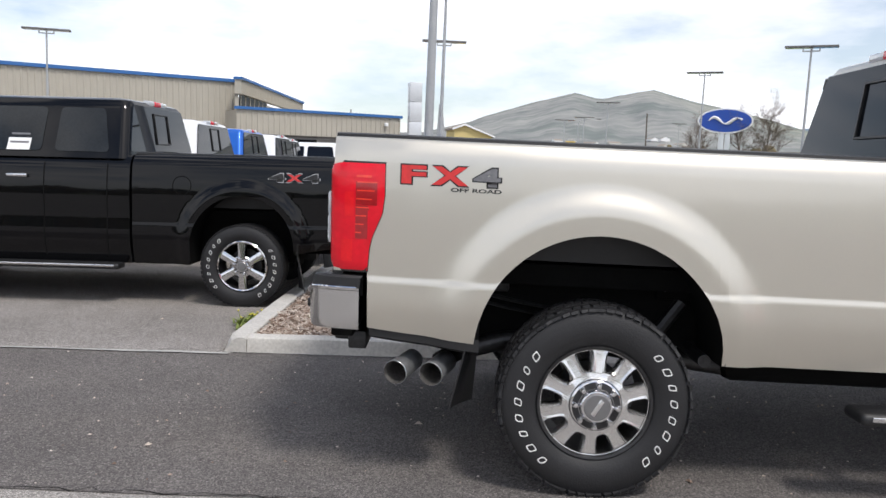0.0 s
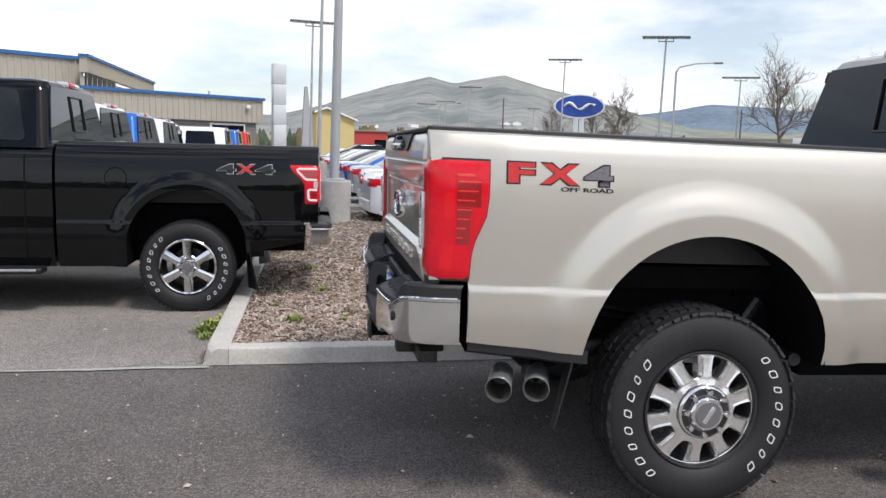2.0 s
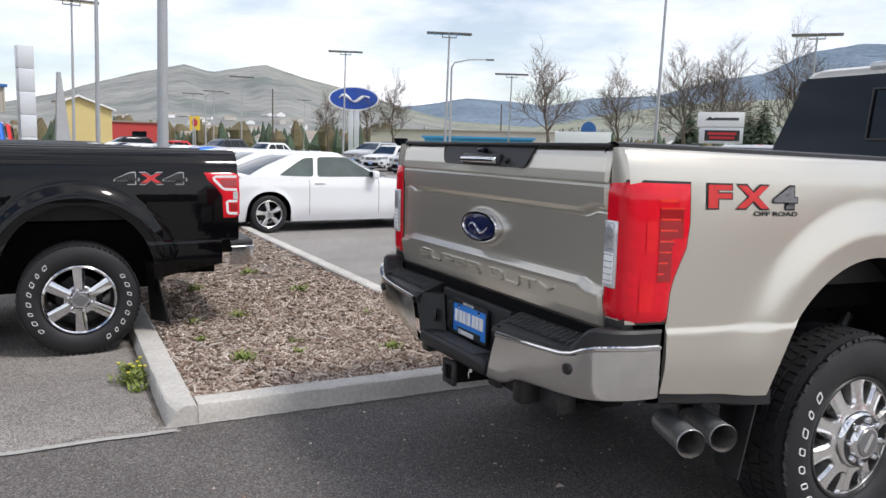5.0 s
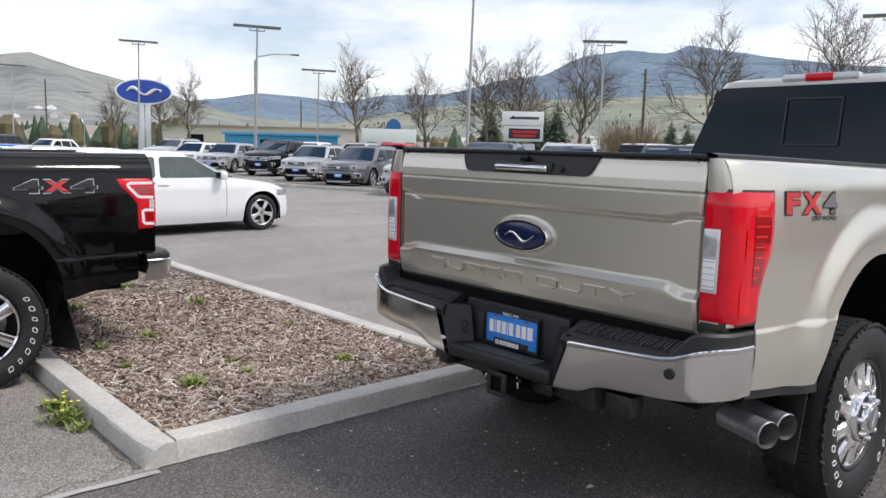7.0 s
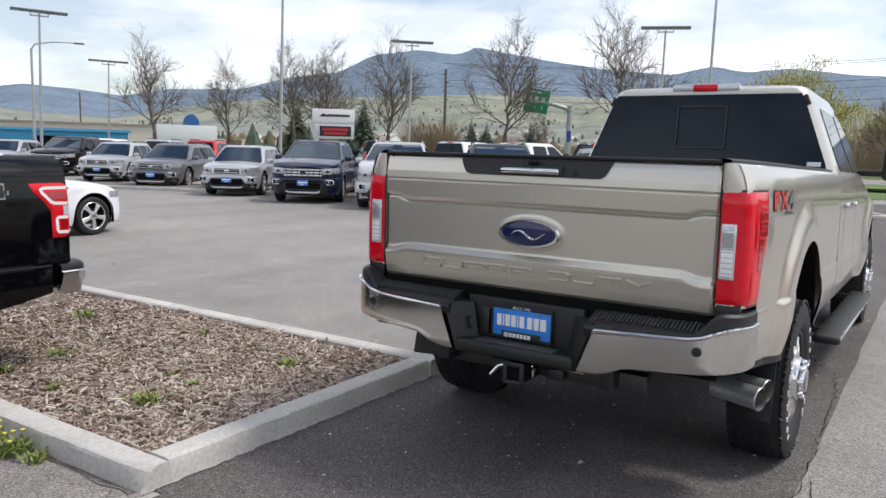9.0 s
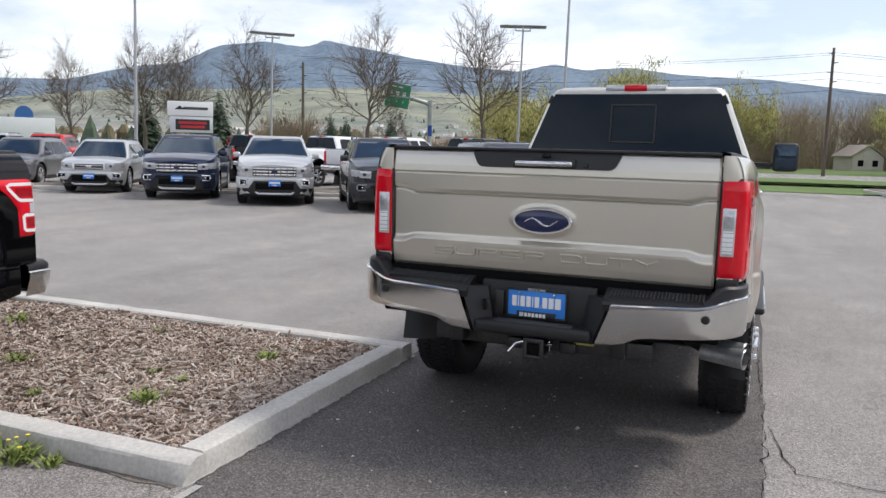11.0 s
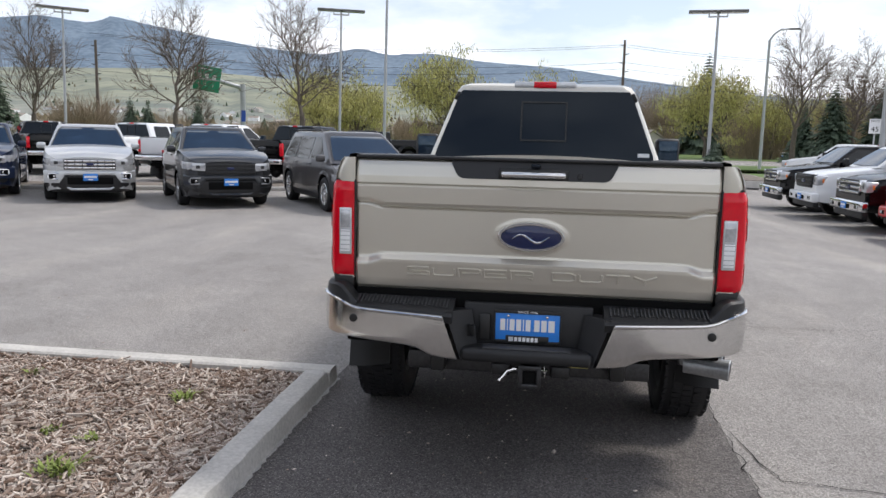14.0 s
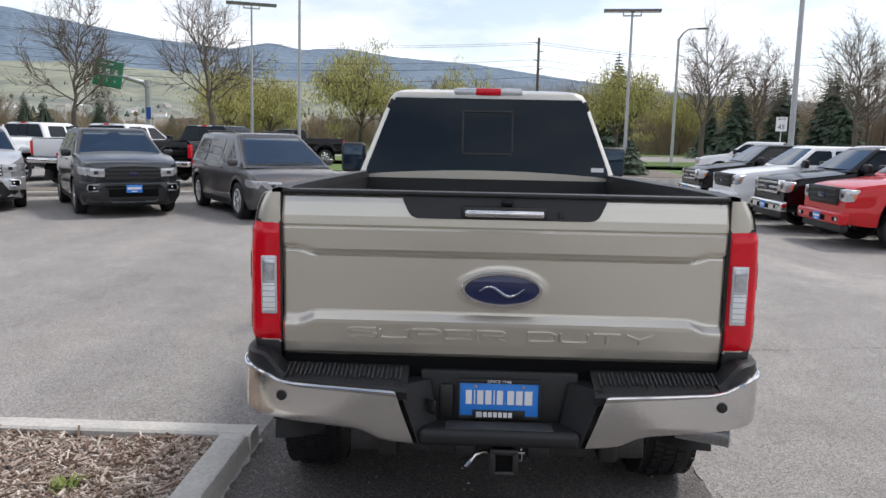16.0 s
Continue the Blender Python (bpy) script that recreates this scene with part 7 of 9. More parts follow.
part("low_wall", box((13.4, 18, 3.4), (6.1, 6.0, 1.7)), M_GREYWALL, bld)
for k in range(14):
    part("block_course", box((13.46, 18.06, 0.02), (6.1, 6.0, 0.25 + 0.24 * k)), M_CONCRETEWORN, bld)
cladding(14.4, 1.9, (6.1, -3.3, 3.35), Matrix(), "fascia")
cladding(18.4, 1.9, (13.2, 5.9, 3.35), Matrix.Rotation(radians(90), 4, 'Z'), "fascia")
part("low_roof", box((14.2, 18.3, 1.8), (6.05, 5.9, 4.25)), M_METALWALL, bld)
part("roof_trim", box((14.7, 0.2, 0.22), (6.05, -3.42, 5.3)), M_BLUETRIM, bld)
part("roof_trim", box((0.2, 18.7, 0.22), (13.3, 5.9, 5.3)), M_BLUETRIM, bld)
for x, w in ((3.0, 5.2), (10.2, 2.8)):
    wf = part("window_frame", box((w + 0.3, 0.12, 1.8), (x, -3.03, 2.3)), M_WHITE if w < 3 else M_GREYWALL, bld)
    part("window_pane", box((w, 0.12, 1.5), (x, -3.07, 2.3)), M_GLASS, wf)
for k in range(5):
    wf = part("window_frame", box((0.12, 1.6, 2.2), (12.83, -1.4 + 2.2 * k, 2.0)), M_TOWER, bld)
    part("window_pane", box((0.12, 1.4, 2.0), (12.86, -1.4 + 2.2 * k, 2.0)), M_GLASS, wf)
part("wall_lamp", box((0.3, 0.25, 0.3), (11.8, -3.55, 4.6), bevel=0.04), M_WHITE, bld)
part("vent_pipe", tube([(11, 2, 5.2), (11, 2, 6.1)], 0.08, 8), M_GALV, bld)
tw = thing("entrance_tower", "tall pale metal-panelled entrance tower", "tower", pose(-0.75, 63.0, 0, 0, 0, 12))
for k in range(5):
    part("panel", box((1.0, 0.9, 1.54), (0, 0, 0.79 + 1.56 * k), bevel=0.015), M_TOWER, tw)
tw2 = thing("tilted_fin", "slender tilted metal fin beside the entrance", "fin", pose(1.6, 63.5, 0, 0, 0, 12))
part("fin", prism([(-0.7, 0), (0.5, 0), (-0.15, 6.2), (-0.35, 6.2)], 'y', -0.2, 0.2), M_GALV, tw2)
yb = thing("yellow_building", "yellow gabled building with white eaves", "building", pose(3, 97, 0, 0, 0, 10))
part("wall", prism([(0.9, 0), (5.7, 0), (5.7, 4.9), (2.1, 6.2), (0.9, 5.75)], 'y', 0, 5), M_YELLOW, yb)
part("roof", prism([(0.6, 5.63), (2.1, 6.22), (6.0, 4.80), (6.0, 5.02), (2.1, 6.46), (0.6, 5.87)], 'y', -0.4, 5.4), M_ROOF, yb)
part("eaves_trim", prism([(0.55, 5.59), (2.1, 6.2), (6.05, 4.76), (6.05, 4.96), (2.1, 6.42), (0.55, 5.83)], 'y', -0.46, -0.4), M_WHITE, yb)

# ---- hills ----
SKYLINE_TAN = [(-60, 1.0), (-20, 1.5), (0, 2.3), (3.3, 3.1), (4.3, 3.5), (7.9, 4.6), (11.0, 5.35), (12.8, 4.9), (14.3, 5.2), (16.4, 5.6), (19.1, 4.8), (22.3, 4.1), (26, 3.0), (30, 2.0), (36, 1.7), (43, 3.0), (48, 3.6), (55, 3.9), (65, 4.4), (75, 3.9), (90, 3.4), (98, 2.5), (106, 1.5), (130, 1.0), (200, 1.6), (250, 2.4), (300, 1.0)]
SKYLINE_BLUE = [(-60, 1.0), (10, 1.5), (24, 2.6), (28.5, 3.2), (30.9, 3.65), (34, 3.5), (37, 3.2), (40, 3.8), (44.6, 4.0), (48.5, 5.05), (51.7, 5.5), (54.2, 6.8), (57.4, 7.25), (60.3, 7.0), (61.6, 7.55), (66.5, 6.75), (71, 6.1), (75.6, 5.75), (78.2, 6.3), (80.4, 5.9), (83.5, 6.1), (87, 5.6), (93, 5.2), (99.3, 4.3), (106, 3.4), (120, 2.4), (160, 1.5), (200, 2.5), (240, 3.2), (300, 1.0)]


def hill_z(skyline, az, f, r1, seed, rough):
    """Height of a hillside at the bearing az, f of the way from its foot to its ridge."""
    top = math.tan(radians(lerp(skyline, az))) * r1
    d = noise.fractal((az * 0.45 + seed, f * 1.3, seed), 1.0, 2.1, 6)
    return top * (f ** 1.35) * (1 + rough * d * (1 - f) * 2.0) + top * 0.012 * noise.noise((az * 1.6, seed, 0)) * f - 0.5


def hills(name, label, skyline, r0, r1, material, seed, rough):
    cols = []
    n = 720
    for i in range(n + 1):
        az = -60 + 360 * i / n
        a = radians(az)
        row = []
        for j in range(22):
            f = j / 21
            r = r0 + (r1 - r0) * f
            row.append((r * math.sin(a), r * math.cos(a), hill_z(skyline, az, f, r1, seed, rough)))
        cols.append(row)
    ob = mesh_ob(name, loft(cols), material, angle=60)
    return tagged(ob, label, "hill", kind="structure")


# dry grass, greyed and paled in its colour for haze
M_HILLTAN = mat("hazed_grass_hill", (0.205, 0.215, 0.210), 1.0, 0, 0.16, 0.004, 0.03, contrast=(0.36, 0.64), tint=(0.32, 0.318, 0.295))
# the blue is distance haze mixed into the forest colour
M_HILLBLUE = mat("hazed_forest_hill", (0.125, 0.178, 0.242), 1.0, 0, 0.12, 0.005, 0.04, contrast=(0.40, 0.62), tint=(0.18, 0.238, 0.30))
# meadow green on the slopes to the east
nt = M_HILLTAN.node_tree
h_tc, h_sep, h_map, h_mix = nt.nodes.new("ShaderNodeTexCoord"), nt.nodes.new("ShaderNodeSeparateXYZ"), nt.nodes.new("ShaderNodeMapRange"), nt.nodes.new("ShaderNodeMixRGB")
h_map.inputs["From Min"].default_value, h_map.inputs["From Max"].default_value = 450, 1000
h_map.inputs["To Max"].default_value = 0.75
h_mix.blend_type = 'MULTIPLY'
h_mix.inputs["Color2"].default_value = (0.98, 1.02, 0.72, 1)
h_bsdf = nt.nodes["Principled BSDF"]
nt.links.new(h_bsdf.inputs["Base Color"].links[0].from_socket, h_mix.inputs["Color1"])
nt.links.new(h_tc.outputs["Object"], h_sep.inputs["Vector"])
nt.links.new(h_sep.outputs["X"], h_map.inputs["Value"])
nt.links.new(h_map.outputs["Result"], h_mix.inputs["Fac"])
# belts of scrub and wood lying along the slopes
h_st, h_no, h_rp, h_wd = nt.nodes.new("ShaderNodeMapping"), nt.nodes.new("ShaderNodeTexNoise"), nt.nodes.new("ShaderNodeValToRGB"), nt.nodes.new("ShaderNodeMixRGB")
h_st.inputs["Scale"].default_value = (1.0, 1.0, 2.6)
h_no.inputs["Scale"].default_value, h_no.inputs["Detail"].default_value, h_no.inputs["Roughness"].default_value = 0.0075, 9.0, 0.66
h_rp.color_ramp.elements[0].position, h_rp.color_ramp.elements[1].position = 0.50, 0.60
h_rp.color_ramp.elements[1].color = (0.62, 0.62, 0.62, 1)
h_wd.inputs["Color2"].default_value = (0.105, 0.135, 0.125, 1)
nt.links.new(h_tc.outputs["Object"], h_st.inputs["Vector"])
nt.links.new(h_st.outputs["Vector"], h_no.inputs["Vector"])
nt.links.new(h_no.outputs["Fac"], h_rp.inputs["Fac"])
nt.links.new(h_rp.outputs["Color"], h_wd.inputs["Fac"])
nt.links.new(h_mix.outputs["Color"], h_wd.inputs["Color1"])
nt.links.new(h_wd.outputs["Color"], h_bsdf.inputs["Base Color"])
hills("hills_near", "dry grassy foothills with tan slopes", SKYLINE_TAN, 500, 1900, M_HILLTAN, 3.0, 0.12)
hills("hills_far", "forested mountains with blue haze in their colour", SKYLINE_BLUE, 2000, 3600, M_HILLBLUE, 9.0, 0.07)


# ---- road, grass verge and far parking ----
sheet("road", rect(58, -200, 76, 200), 0.03, M_ASPHALT, "grey asphalt road along the lot", "road")
sheet("road_verge", rect(33.5, -90, 40.8, 140), 0.05, M_GRASS, "green grass verge beside the road", "grass")
sheet("near_verge", rect(47.5, -120, 57.6, 24), 0.05, M_GRASS, "green grass strip along the road", "grass")
sheet("lawn", rect(76.4, -140, 118, 30), 0.05, M_GRASS, "wide green lawn past the road", "grass")


def fast_mesh(name, verts, faces, materials, parent, label="", idx=None, smooth_faces=False):
    me = bpy.data.meshes.new(name)
    me.from_pydata(verts, [], faces)
    for m in materials:
        me.materials.append(m)
    if idx is not None:
        me.polygons.foreach_set("material_index", idx)
    if smooth_faces:
        me.polygons.foreach_set("use_smooth", [True] * len(me.polygons))
    ob = new(name, me)
    ob.parent = parent
    if label:
        tagged(ob, label)
    return ob


def branch_mesh(V, F, a, b, ra, rb, n):
    d = (b - a).normalized()
    u = d.orthogonal().normalized()
    w = d.cross(u)
    k = len(V)
    for p, r in ((a, ra), (b, rb)):
        for i in range(n):
            q = 2 * math.pi * i / n
            V.append(p + (u * math.cos(q) + w * math.sin(q)) * r)
    for i in range(n):
        j = (i + 1) % n
        F.append((k + i, k + j, k + n + j, k + n + i))


def grow(rnd, V, F, tips, p, d, length, r, level, spread, up, segs=3, last=4):
    """A limb of bent segments with side shoots; thin shoots end in tips."""
    pts = [p]
    for s in range(segs):
        d = (d + Vector((rnd.gauss(0, 0.13), rnd.gauss(0, 0.13), up * 0.12 + rnd.gauss(0, 0.05)))).normalized()
        q = pts[-1] + d * (length / segs)
        branch_mesh(V, F, pts[-1], q, r * (1 - 0.28 * s), max(0.004, r * (1 - 0.28 * (s + 1))), 6 if level == 0 else 4 if level < 3 else 3)
        pts.append(q)
        if level < last:
            n = (3, 3, 2, 2)[level] + (1 if last < 4 and level > 1 else 0) if s or level > 1 else 1
            for _ in range(n):
                az = rnd.uniform(0, 2 * math.pi)
                side = d.orthogonal().normalized()
                side.rotate(Matrix.Rotation(az, 3, d))
                nd = (d * (1 - spread) + side * spread * rnd.uniform(0.7, 1.3)).normalized()
                o = pts[-2].lerp(q, rnd.uniform(0.3, 1.0))
                grow(rnd, V, F, tips, o, nd, length * rnd.uniform(0.48, 0.68), max(0.009, r * 0.5), level + 1, spread, up, 3 if level < 2 else 2, last)
        else:
            tips.append(q)
    tips.append(pts[-1])


def tree(name, label, h, seed, kind):
    rnd = random.Random(seed)
    root = thing(name, label, "tree")
    V, F, tips = [], [], []
    tr = h * 0.013 + 0.02
    th = h * (0.30 if kind != "willow" else 0.2)
    TV, TF = [], []
    branch_mesh(TV, TF, Vector((0, 0, -0.3)), Vector((0.05, 0, th * 0.5)), tr * 1.3, tr * 1.05, 9)
    branch_mesh(TV, TF, Vector((0.05, 0, th * 0.5)), Vector((0, 0.04, th)), tr * 1.05, tr * 0.92, 9)
    if kind == "bare":
        # a leader with limbs all the way up gives the egg-shaped crown
        p, n = Vector((0, 0.04, th)), 6
        for i in range(n):
            q = p + Vector((rnd.gauss(0, 0.016) * h, rnd.gauss(0, 0.016) * h, h * 0.095))
            branch_mesh(V, F, p, q, tr * (0.92 - 0.13 * i), tr * (0.79 - 0.13 * i), 6)
            for j in range(3 if i < 4 else 2):
                a = 2.4 * (i * 3 + j) + rnd.uniform(-0.4, 0.4)
                lean = rnd.uniform(0.9, 1.5) - 0.12 * i
                d = Vector((math.cos(a) * lean, math.sin(a) * lean, 1)).normalized()
                grow(rnd, V, F, tips, p.lerp(q, rnd.random()), d, h * rnd.uniform(0.27, 0.37) * (1 - 0.085 * i), tr * (0.50 - 0.05 * i), 1, 0.45, 0.55, 3, 3)
            p = q
        grow(rnd, V, F, tips, p, Vector((0.03, 0, 1)), h * 0.22, tr * 0.2, 1, 0.4, 0.9, 3, 3)
    else:
        for i in range(6):
            a = 2 * math.pi * i / 5 + rnd.uniform(-0.3, 0.3)
            lean = rnd.uniform(0.45, 0.95)
            d = Vector((math.cos(a) * lean, math.sin(a) * lean, 1)).normalized() if i else Vector((0.05, 0, 1))
            grow(rnd, V, F, tips, Vector((0, 0.04, th * rnd.uniform(0.8, 1.0))), d, h * rnd.uniform(0.36, 0.46), tr * 0.75, 1, 0.5, 0.35)
    zmax = max(v.z for v in V)
    k = h / zmax
    V = [Vector((v.x * k, v.y * k, v.z * k)) for v in V]
    tips = [t * k for t in tips]
    TV = [Vector((v.x, v.y, v.z * k if v.z > 0 else v.z)) for v in TV]
    fast_mesh("trunk", TV, TF, [M_BARK], root, smooth_faces=True)
    fast_mesh("crown", V, F, [M_TWIG if kind != "willow" else M_BARK], root, "bare twiggy crown" if kind == "bare" else "")
    LV, LF = [], []
    n = 2 if kind == "bare" else 3
    for t in tips:
        if kind == "bare" and rnd.random() < 0.2:
            continue
        for _ in range(n):
            if kind == "bare":
                c, s1, s2 = t + Vector((rnd.gauss(0, 0.07), rnd.gauss(0, 0.07), rnd.gauss(0, 0.07))), 0.015, 0.013
                u = Vector((rnd.gauss(0, 1), rnd.gauss(0, 1), rnd.gauss(0, 1))).normalized()
                w = u.orthogonal().normalized()
            else:
                c = t + Vector((rnd.gauss(0, 0.26), rnd.gauss(0, 0.26), -abs(rnd.gauss(0, 0.45))))
                s1, s2 = 0.03, 0.12
                a = rnd.uniform(0, math.pi)
                u = Vector((math.cos(a), math.sin(a), 0))
                w = Vector((rnd.gauss(0, 0.25), rnd.gauss(0, 0.25), 1)).normalized()
            j = len(LV)
            LV += [c - u * s1 - w * s2, c + u * s1 - w * s2, c + u * s1 + w * s2, c - u * s1 + w * s2]
            LF.append((j, j + 1, j + 2, j + 3))
    hz = fast_mesh("bud_haze" if kind == "bare" else "leaves", LV, LF, [M_BUD if kind == "bare" else M_WILLOW], root, "" if kind == "bare" else "fresh yellow-green leaves")
    tagged(hz, kind="stuff")
    return root


def conifer(name, label, h, seed, wide=0.33):
    rnd = random.Random(seed)
    root = thing(name, label, "tree")
    V, F = [], []
    branch_mesh(V, F, Vector((0, 0, -0.2)), Vector((0, 0, h * 0.95)), h * 0.022, 0.01, 7)
    fast_mesh("trunk", V, F, [M_BARK], root)
    V, F = [], []
    n = int(20 + h * 2)
    for k in range(n):
        f = k / (n - 1)
        z = h * (0.06 + 0.92 * f)
        rad = h * wide * (1 - f) ** 0.85 * rnd.uniform(0.8, 1.15) + 0.05
        m = 14 if f < 0.7 else 9
        for i in range(m):
            a = 2 * math.pi * (i + rnd.random()) / m
            rr = rad * rnd.uniform(0.7, 1.15)
            o = Vector((math.cos(a), math.sin(a), 0))
            s = Vector((-math.sin(a), math.cos(a), 0))
            droop = -0.30 * rr
            for q in range(4):
                g0, g1 = 0.15 + 0.85 * q / 4, 0.15 + 0.85 * (q + 1) / 4
                wd = 0.30 * rr * (1.15 - g0) + 0.03
                for sd in (-1, 1):
                    j = len(V)
                    c0 = o * rr * g0 + Vector((0, 0, z + droop * g0 * g0 + rnd.gauss(0, 0.01)))
                    c1 = o * rr * g1 + Vector((0, 0, z + droop * g1 * g1))
                    V += [c0, c1, c1 * 1.0 + s * sd * wd * 0.6 - Vector((0, 0, wd * 0.4)), c0 + s * sd * wd + o * wd * 0.5 - Vector((0, 0, wd * 0.6))]
                    F.append((j, j + 1, j + 2, j + 3))
    fast_mesh("needles", V, F, [M_CONIFER], root, "dark green needle boughs")
    return root


M_BUD = mat("buds", (0.17, 0.11, 0.08), 0.9, 0, 0.3)
BARE_AT = [(34.2, 49.4, 10.2), (39.5, 47.4, 9.4), (41.4, 42.5, 10.0), (44.3, 42.2, 11.0), (44.1, 35.8, 11.2), (46.7, 27.4, 11.6), (44.1, 17.9, 12.0), (41.2, 91.3, 11.8), (38.3, 92.6, 10.2), (37.2, 103.8, 9.6), (55.3, -15.9, 12.2), (66, -24.4, 11.5), (49.4, -24.3, 11.5), (62, -36, 11), (58, 52, 9), (72, -38, 12), (80, -30, 11), (84, 4, 8.5), (95, 32, 9), (104, 12, 10.5), (90, 44, 7.5)]
protos = [tree("bare_tree", "bare spring street tree with fine reddish twigs", 11.0, s, "bare") for s in (11, 12, 13)]
for i, (x, y, h) in enumerate(BARE_AT):
    p = protos[i % 3]
    m = pose(x, y, 0.0, 0, 0, 47 * i)
    t = p if i < 3 else copy_thing(p, m)
    t.matrix_basis = m @ Matrix.Scale(h / 11.0, 4)
    tagged(t, group="street trees")
WILLOW_AT = [(78.3, 25.6, 9.6), (82.5, 22.4, 10.2), (92, 13.3, 13.2), (102, 1.5, 12.5), (85, -16.5, 11.0), (87.6, -24.5, 9.4), (90, -33, 8.5)]
protos = [tree("willow_tree", "willow with fresh yellow-green leaves", 10.0, s, "willow") for s in (21, 22)]
for i, (x, y, h) in enumerate(WILLOW_AT):
    p = protos[i % 2]
    t = p if i < 2 else copy_thing(p, Matrix())
    t.matrix_basis = pose(x, y, 0.0, 0, 0, 61 * i) @ Matrix.Scale(h / 10.0, 4)
    tagged(t, group="willows past the road")
CONIFER_AT = [(45.3, 45.7, 5.6), (48.7, 41.4, 6.0), (50.4, 44.1, 5.4), (66.6, -23.0, 7.5), (71.5, -29.2, 8.4), (72.1, -22.5, 6.0), (63.0, -30.8, 7.0), (62.3, 38.6, 4.9), (63.0, 37.3, 4.6), (64.9, 33.5, 4.7), (113.6, -23.1, 15), (69, -33, 9), (76, -36, 9)]
protos = [conifer("conifer_tree", "dark green conifer with dense drooping boughs", 7.0, s) for s in (31, 32)]
for i, (x, y, h) in enumerate(CONIFER_AT):
    p = protos[i % 2]
    t = p if i < 2 else copy_thing(p, Matrix())
    t.matrix_basis = pose(x, y, 0.0, 0, 0, 71 * i) @ Matrix.Scale(h / 7.0, 4)
    tagged(t, group="conifers")
bush = conifer("pine_bush", "small round-topped mugo pine in a kerbed bed", 1.8, 40, 0.58)
bush.matrix_basis = pose(31.5, -4.4, 0.0)
bed = thing("end_island", "kerbed end island with bare soil and grass", "island", pose(33.0, -5.2, 0.06, 0, 0, 0), kind="structure")
part("kerb", prism(round_poly([(-4.0, -1.5), (4.5, -2.4), (4.5, 2.2), (-3.2, 1.6)], 1.2, 6), 'z', -0.2, 0.09), M_CONCRETE, bed)
part("soil", prism(round_poly([(-3.8, -1.35), (4.5, -2.2), (4.5, 2.0), (-3.0, 1.45)], 1.15, 6), 'z', 0.0, 0.12), M_MULCHBED, bed)

# ---- brush beyond the road: one tangle of stems ----
V, F = [], []
rnd = random.Random(77)
for bx, by, bh, n, rad in ((60.6, 41.7, 5.6, 300, 3.0), (88, -23, 6.0, 200, 6), (87, -30, 6.0, 200, 7), (86, 36, 4, 240, 6), (98, 16, 5, 240, 8), (98, 4, 4.5, 240, 8), (92, -34, 8, 300, 8), (80, 44, 4, 200, 7), (95, -45, 8, 300, 9), (84, 56, 4.5, 220, 7), (92, 48, 5, 240, 8), (88, 28, 5, 280, 9), (92, 8, 5.5, 280, 9), (100, 3, 8, 300, 6), (107, -3.5, 11, 380, 7), (124, -12, 13, 420, 10), (124, -24, 13, 460, 10), (118, -34, 12, 460, 11), (106, -30, 9, 360, 9), (126, 2, 12, 420, 12), (112, -46, 11, 420, 12), (104, 22, 6, 260, 10), (80, -40, 9, 320, 7), (74, -48, 9, 320, 8)):
    for _ in range(n):
        a, q = rnd.uniform(0, 6.28), rad * math.sqrt(rnd.random())
        p = Vector((bx + q * 0.5 * math.cos(a), by + q * 0.5 * math.sin(a), 0))
        d = Vector((math.cos(a) * rnd.uniform(0, 0.7), math.sin(a) * rnd.uniform(0, 0.7), 1)).normalized()
        L = bh * rnd.uniform(0.5, 1.0)
        m = p + d * L * 0.5
        branch_mesh(V, F, p, m, 0.035, 0.022, 3)
        for _k in range(4):
            e = m + (d + Vector((rnd.gauss(0, 0.35), rnd.gauss(0, 0.35), 0.1))).normalized() * L * 0.5 * rnd.uniform(0.6, 1)
            branch_mesh(V, F, m.lerp(e, 0.0), e, 0.018, 0.008, 3)
ob = fast_mesh("brush", V, F, [M_BRUSH], None)
tagged(ob, "tangled grey-brown leafless brush past the road", "brush", kind="stuff")

# ---- scattered trees on the valley floor and lower slopes ----
V, F, IDX = [], [], []
for _ in range(5200):
    az = radians(rnd.uniform(-25, 125))
    r = rnd.uniform(150, 480) if rnd.random() < 0.55 or az < radians(30) else rnd.uniform(500, 1500)
    if r > 500 and noise.noise((math.degrees(az) * 0.22, r * 0.006, 4.0)) < 0.10:
        continue
    f = max(0.0, (r - 500) / 1400)
    z0 = hill_z(SKYLINE_TAN, math.degrees(az), f, 1900, 3.0, 0.12) - 0.6 if f > 0 else -0.4
    c = Vector((r * math.sin(az), r * math.cos(az), z0))
    h = rnd.uniform(2.5, 6.5)
    w = h * rnd.uniform(0.25, 0.6)
    dark = rnd.random() < 0.6
    # stacked uneven rings: pointed when dark, rounded when not
    prof = ((0.0, 0.75), (0.28, 0.85), (0.62, 0.45), (1.0, 0.04)) if dark else ((0.0, 0.5), (0.3, 1.0), (0.7, 0.85), (1.0, 0.3))
    j = len(V)
    for zz, rr in prof:
        for i in range(6):
            g = w * 0.8 * rr * rnd.uniform(0.65, 1.2)
            V.append(c + Vector((g * math.cos(i * 1.047), g * math.sin(i * 1.047), h * (zz + rnd.uniform(-0.06, 0.06)))))
    for q in range(3):
        for i in range(6):
            F.append((j + q * 6 + i, j + q * 6 + (i + 1) % 6, j + q * 6 + 6 + (i + 1) % 6, j + q * 6 + 6 + i))
            IDX.append(0 if dark else 1)
    F.append(tuple(j + 18 + i for i in range(6)))
    IDX.append(0 if dark else 1)
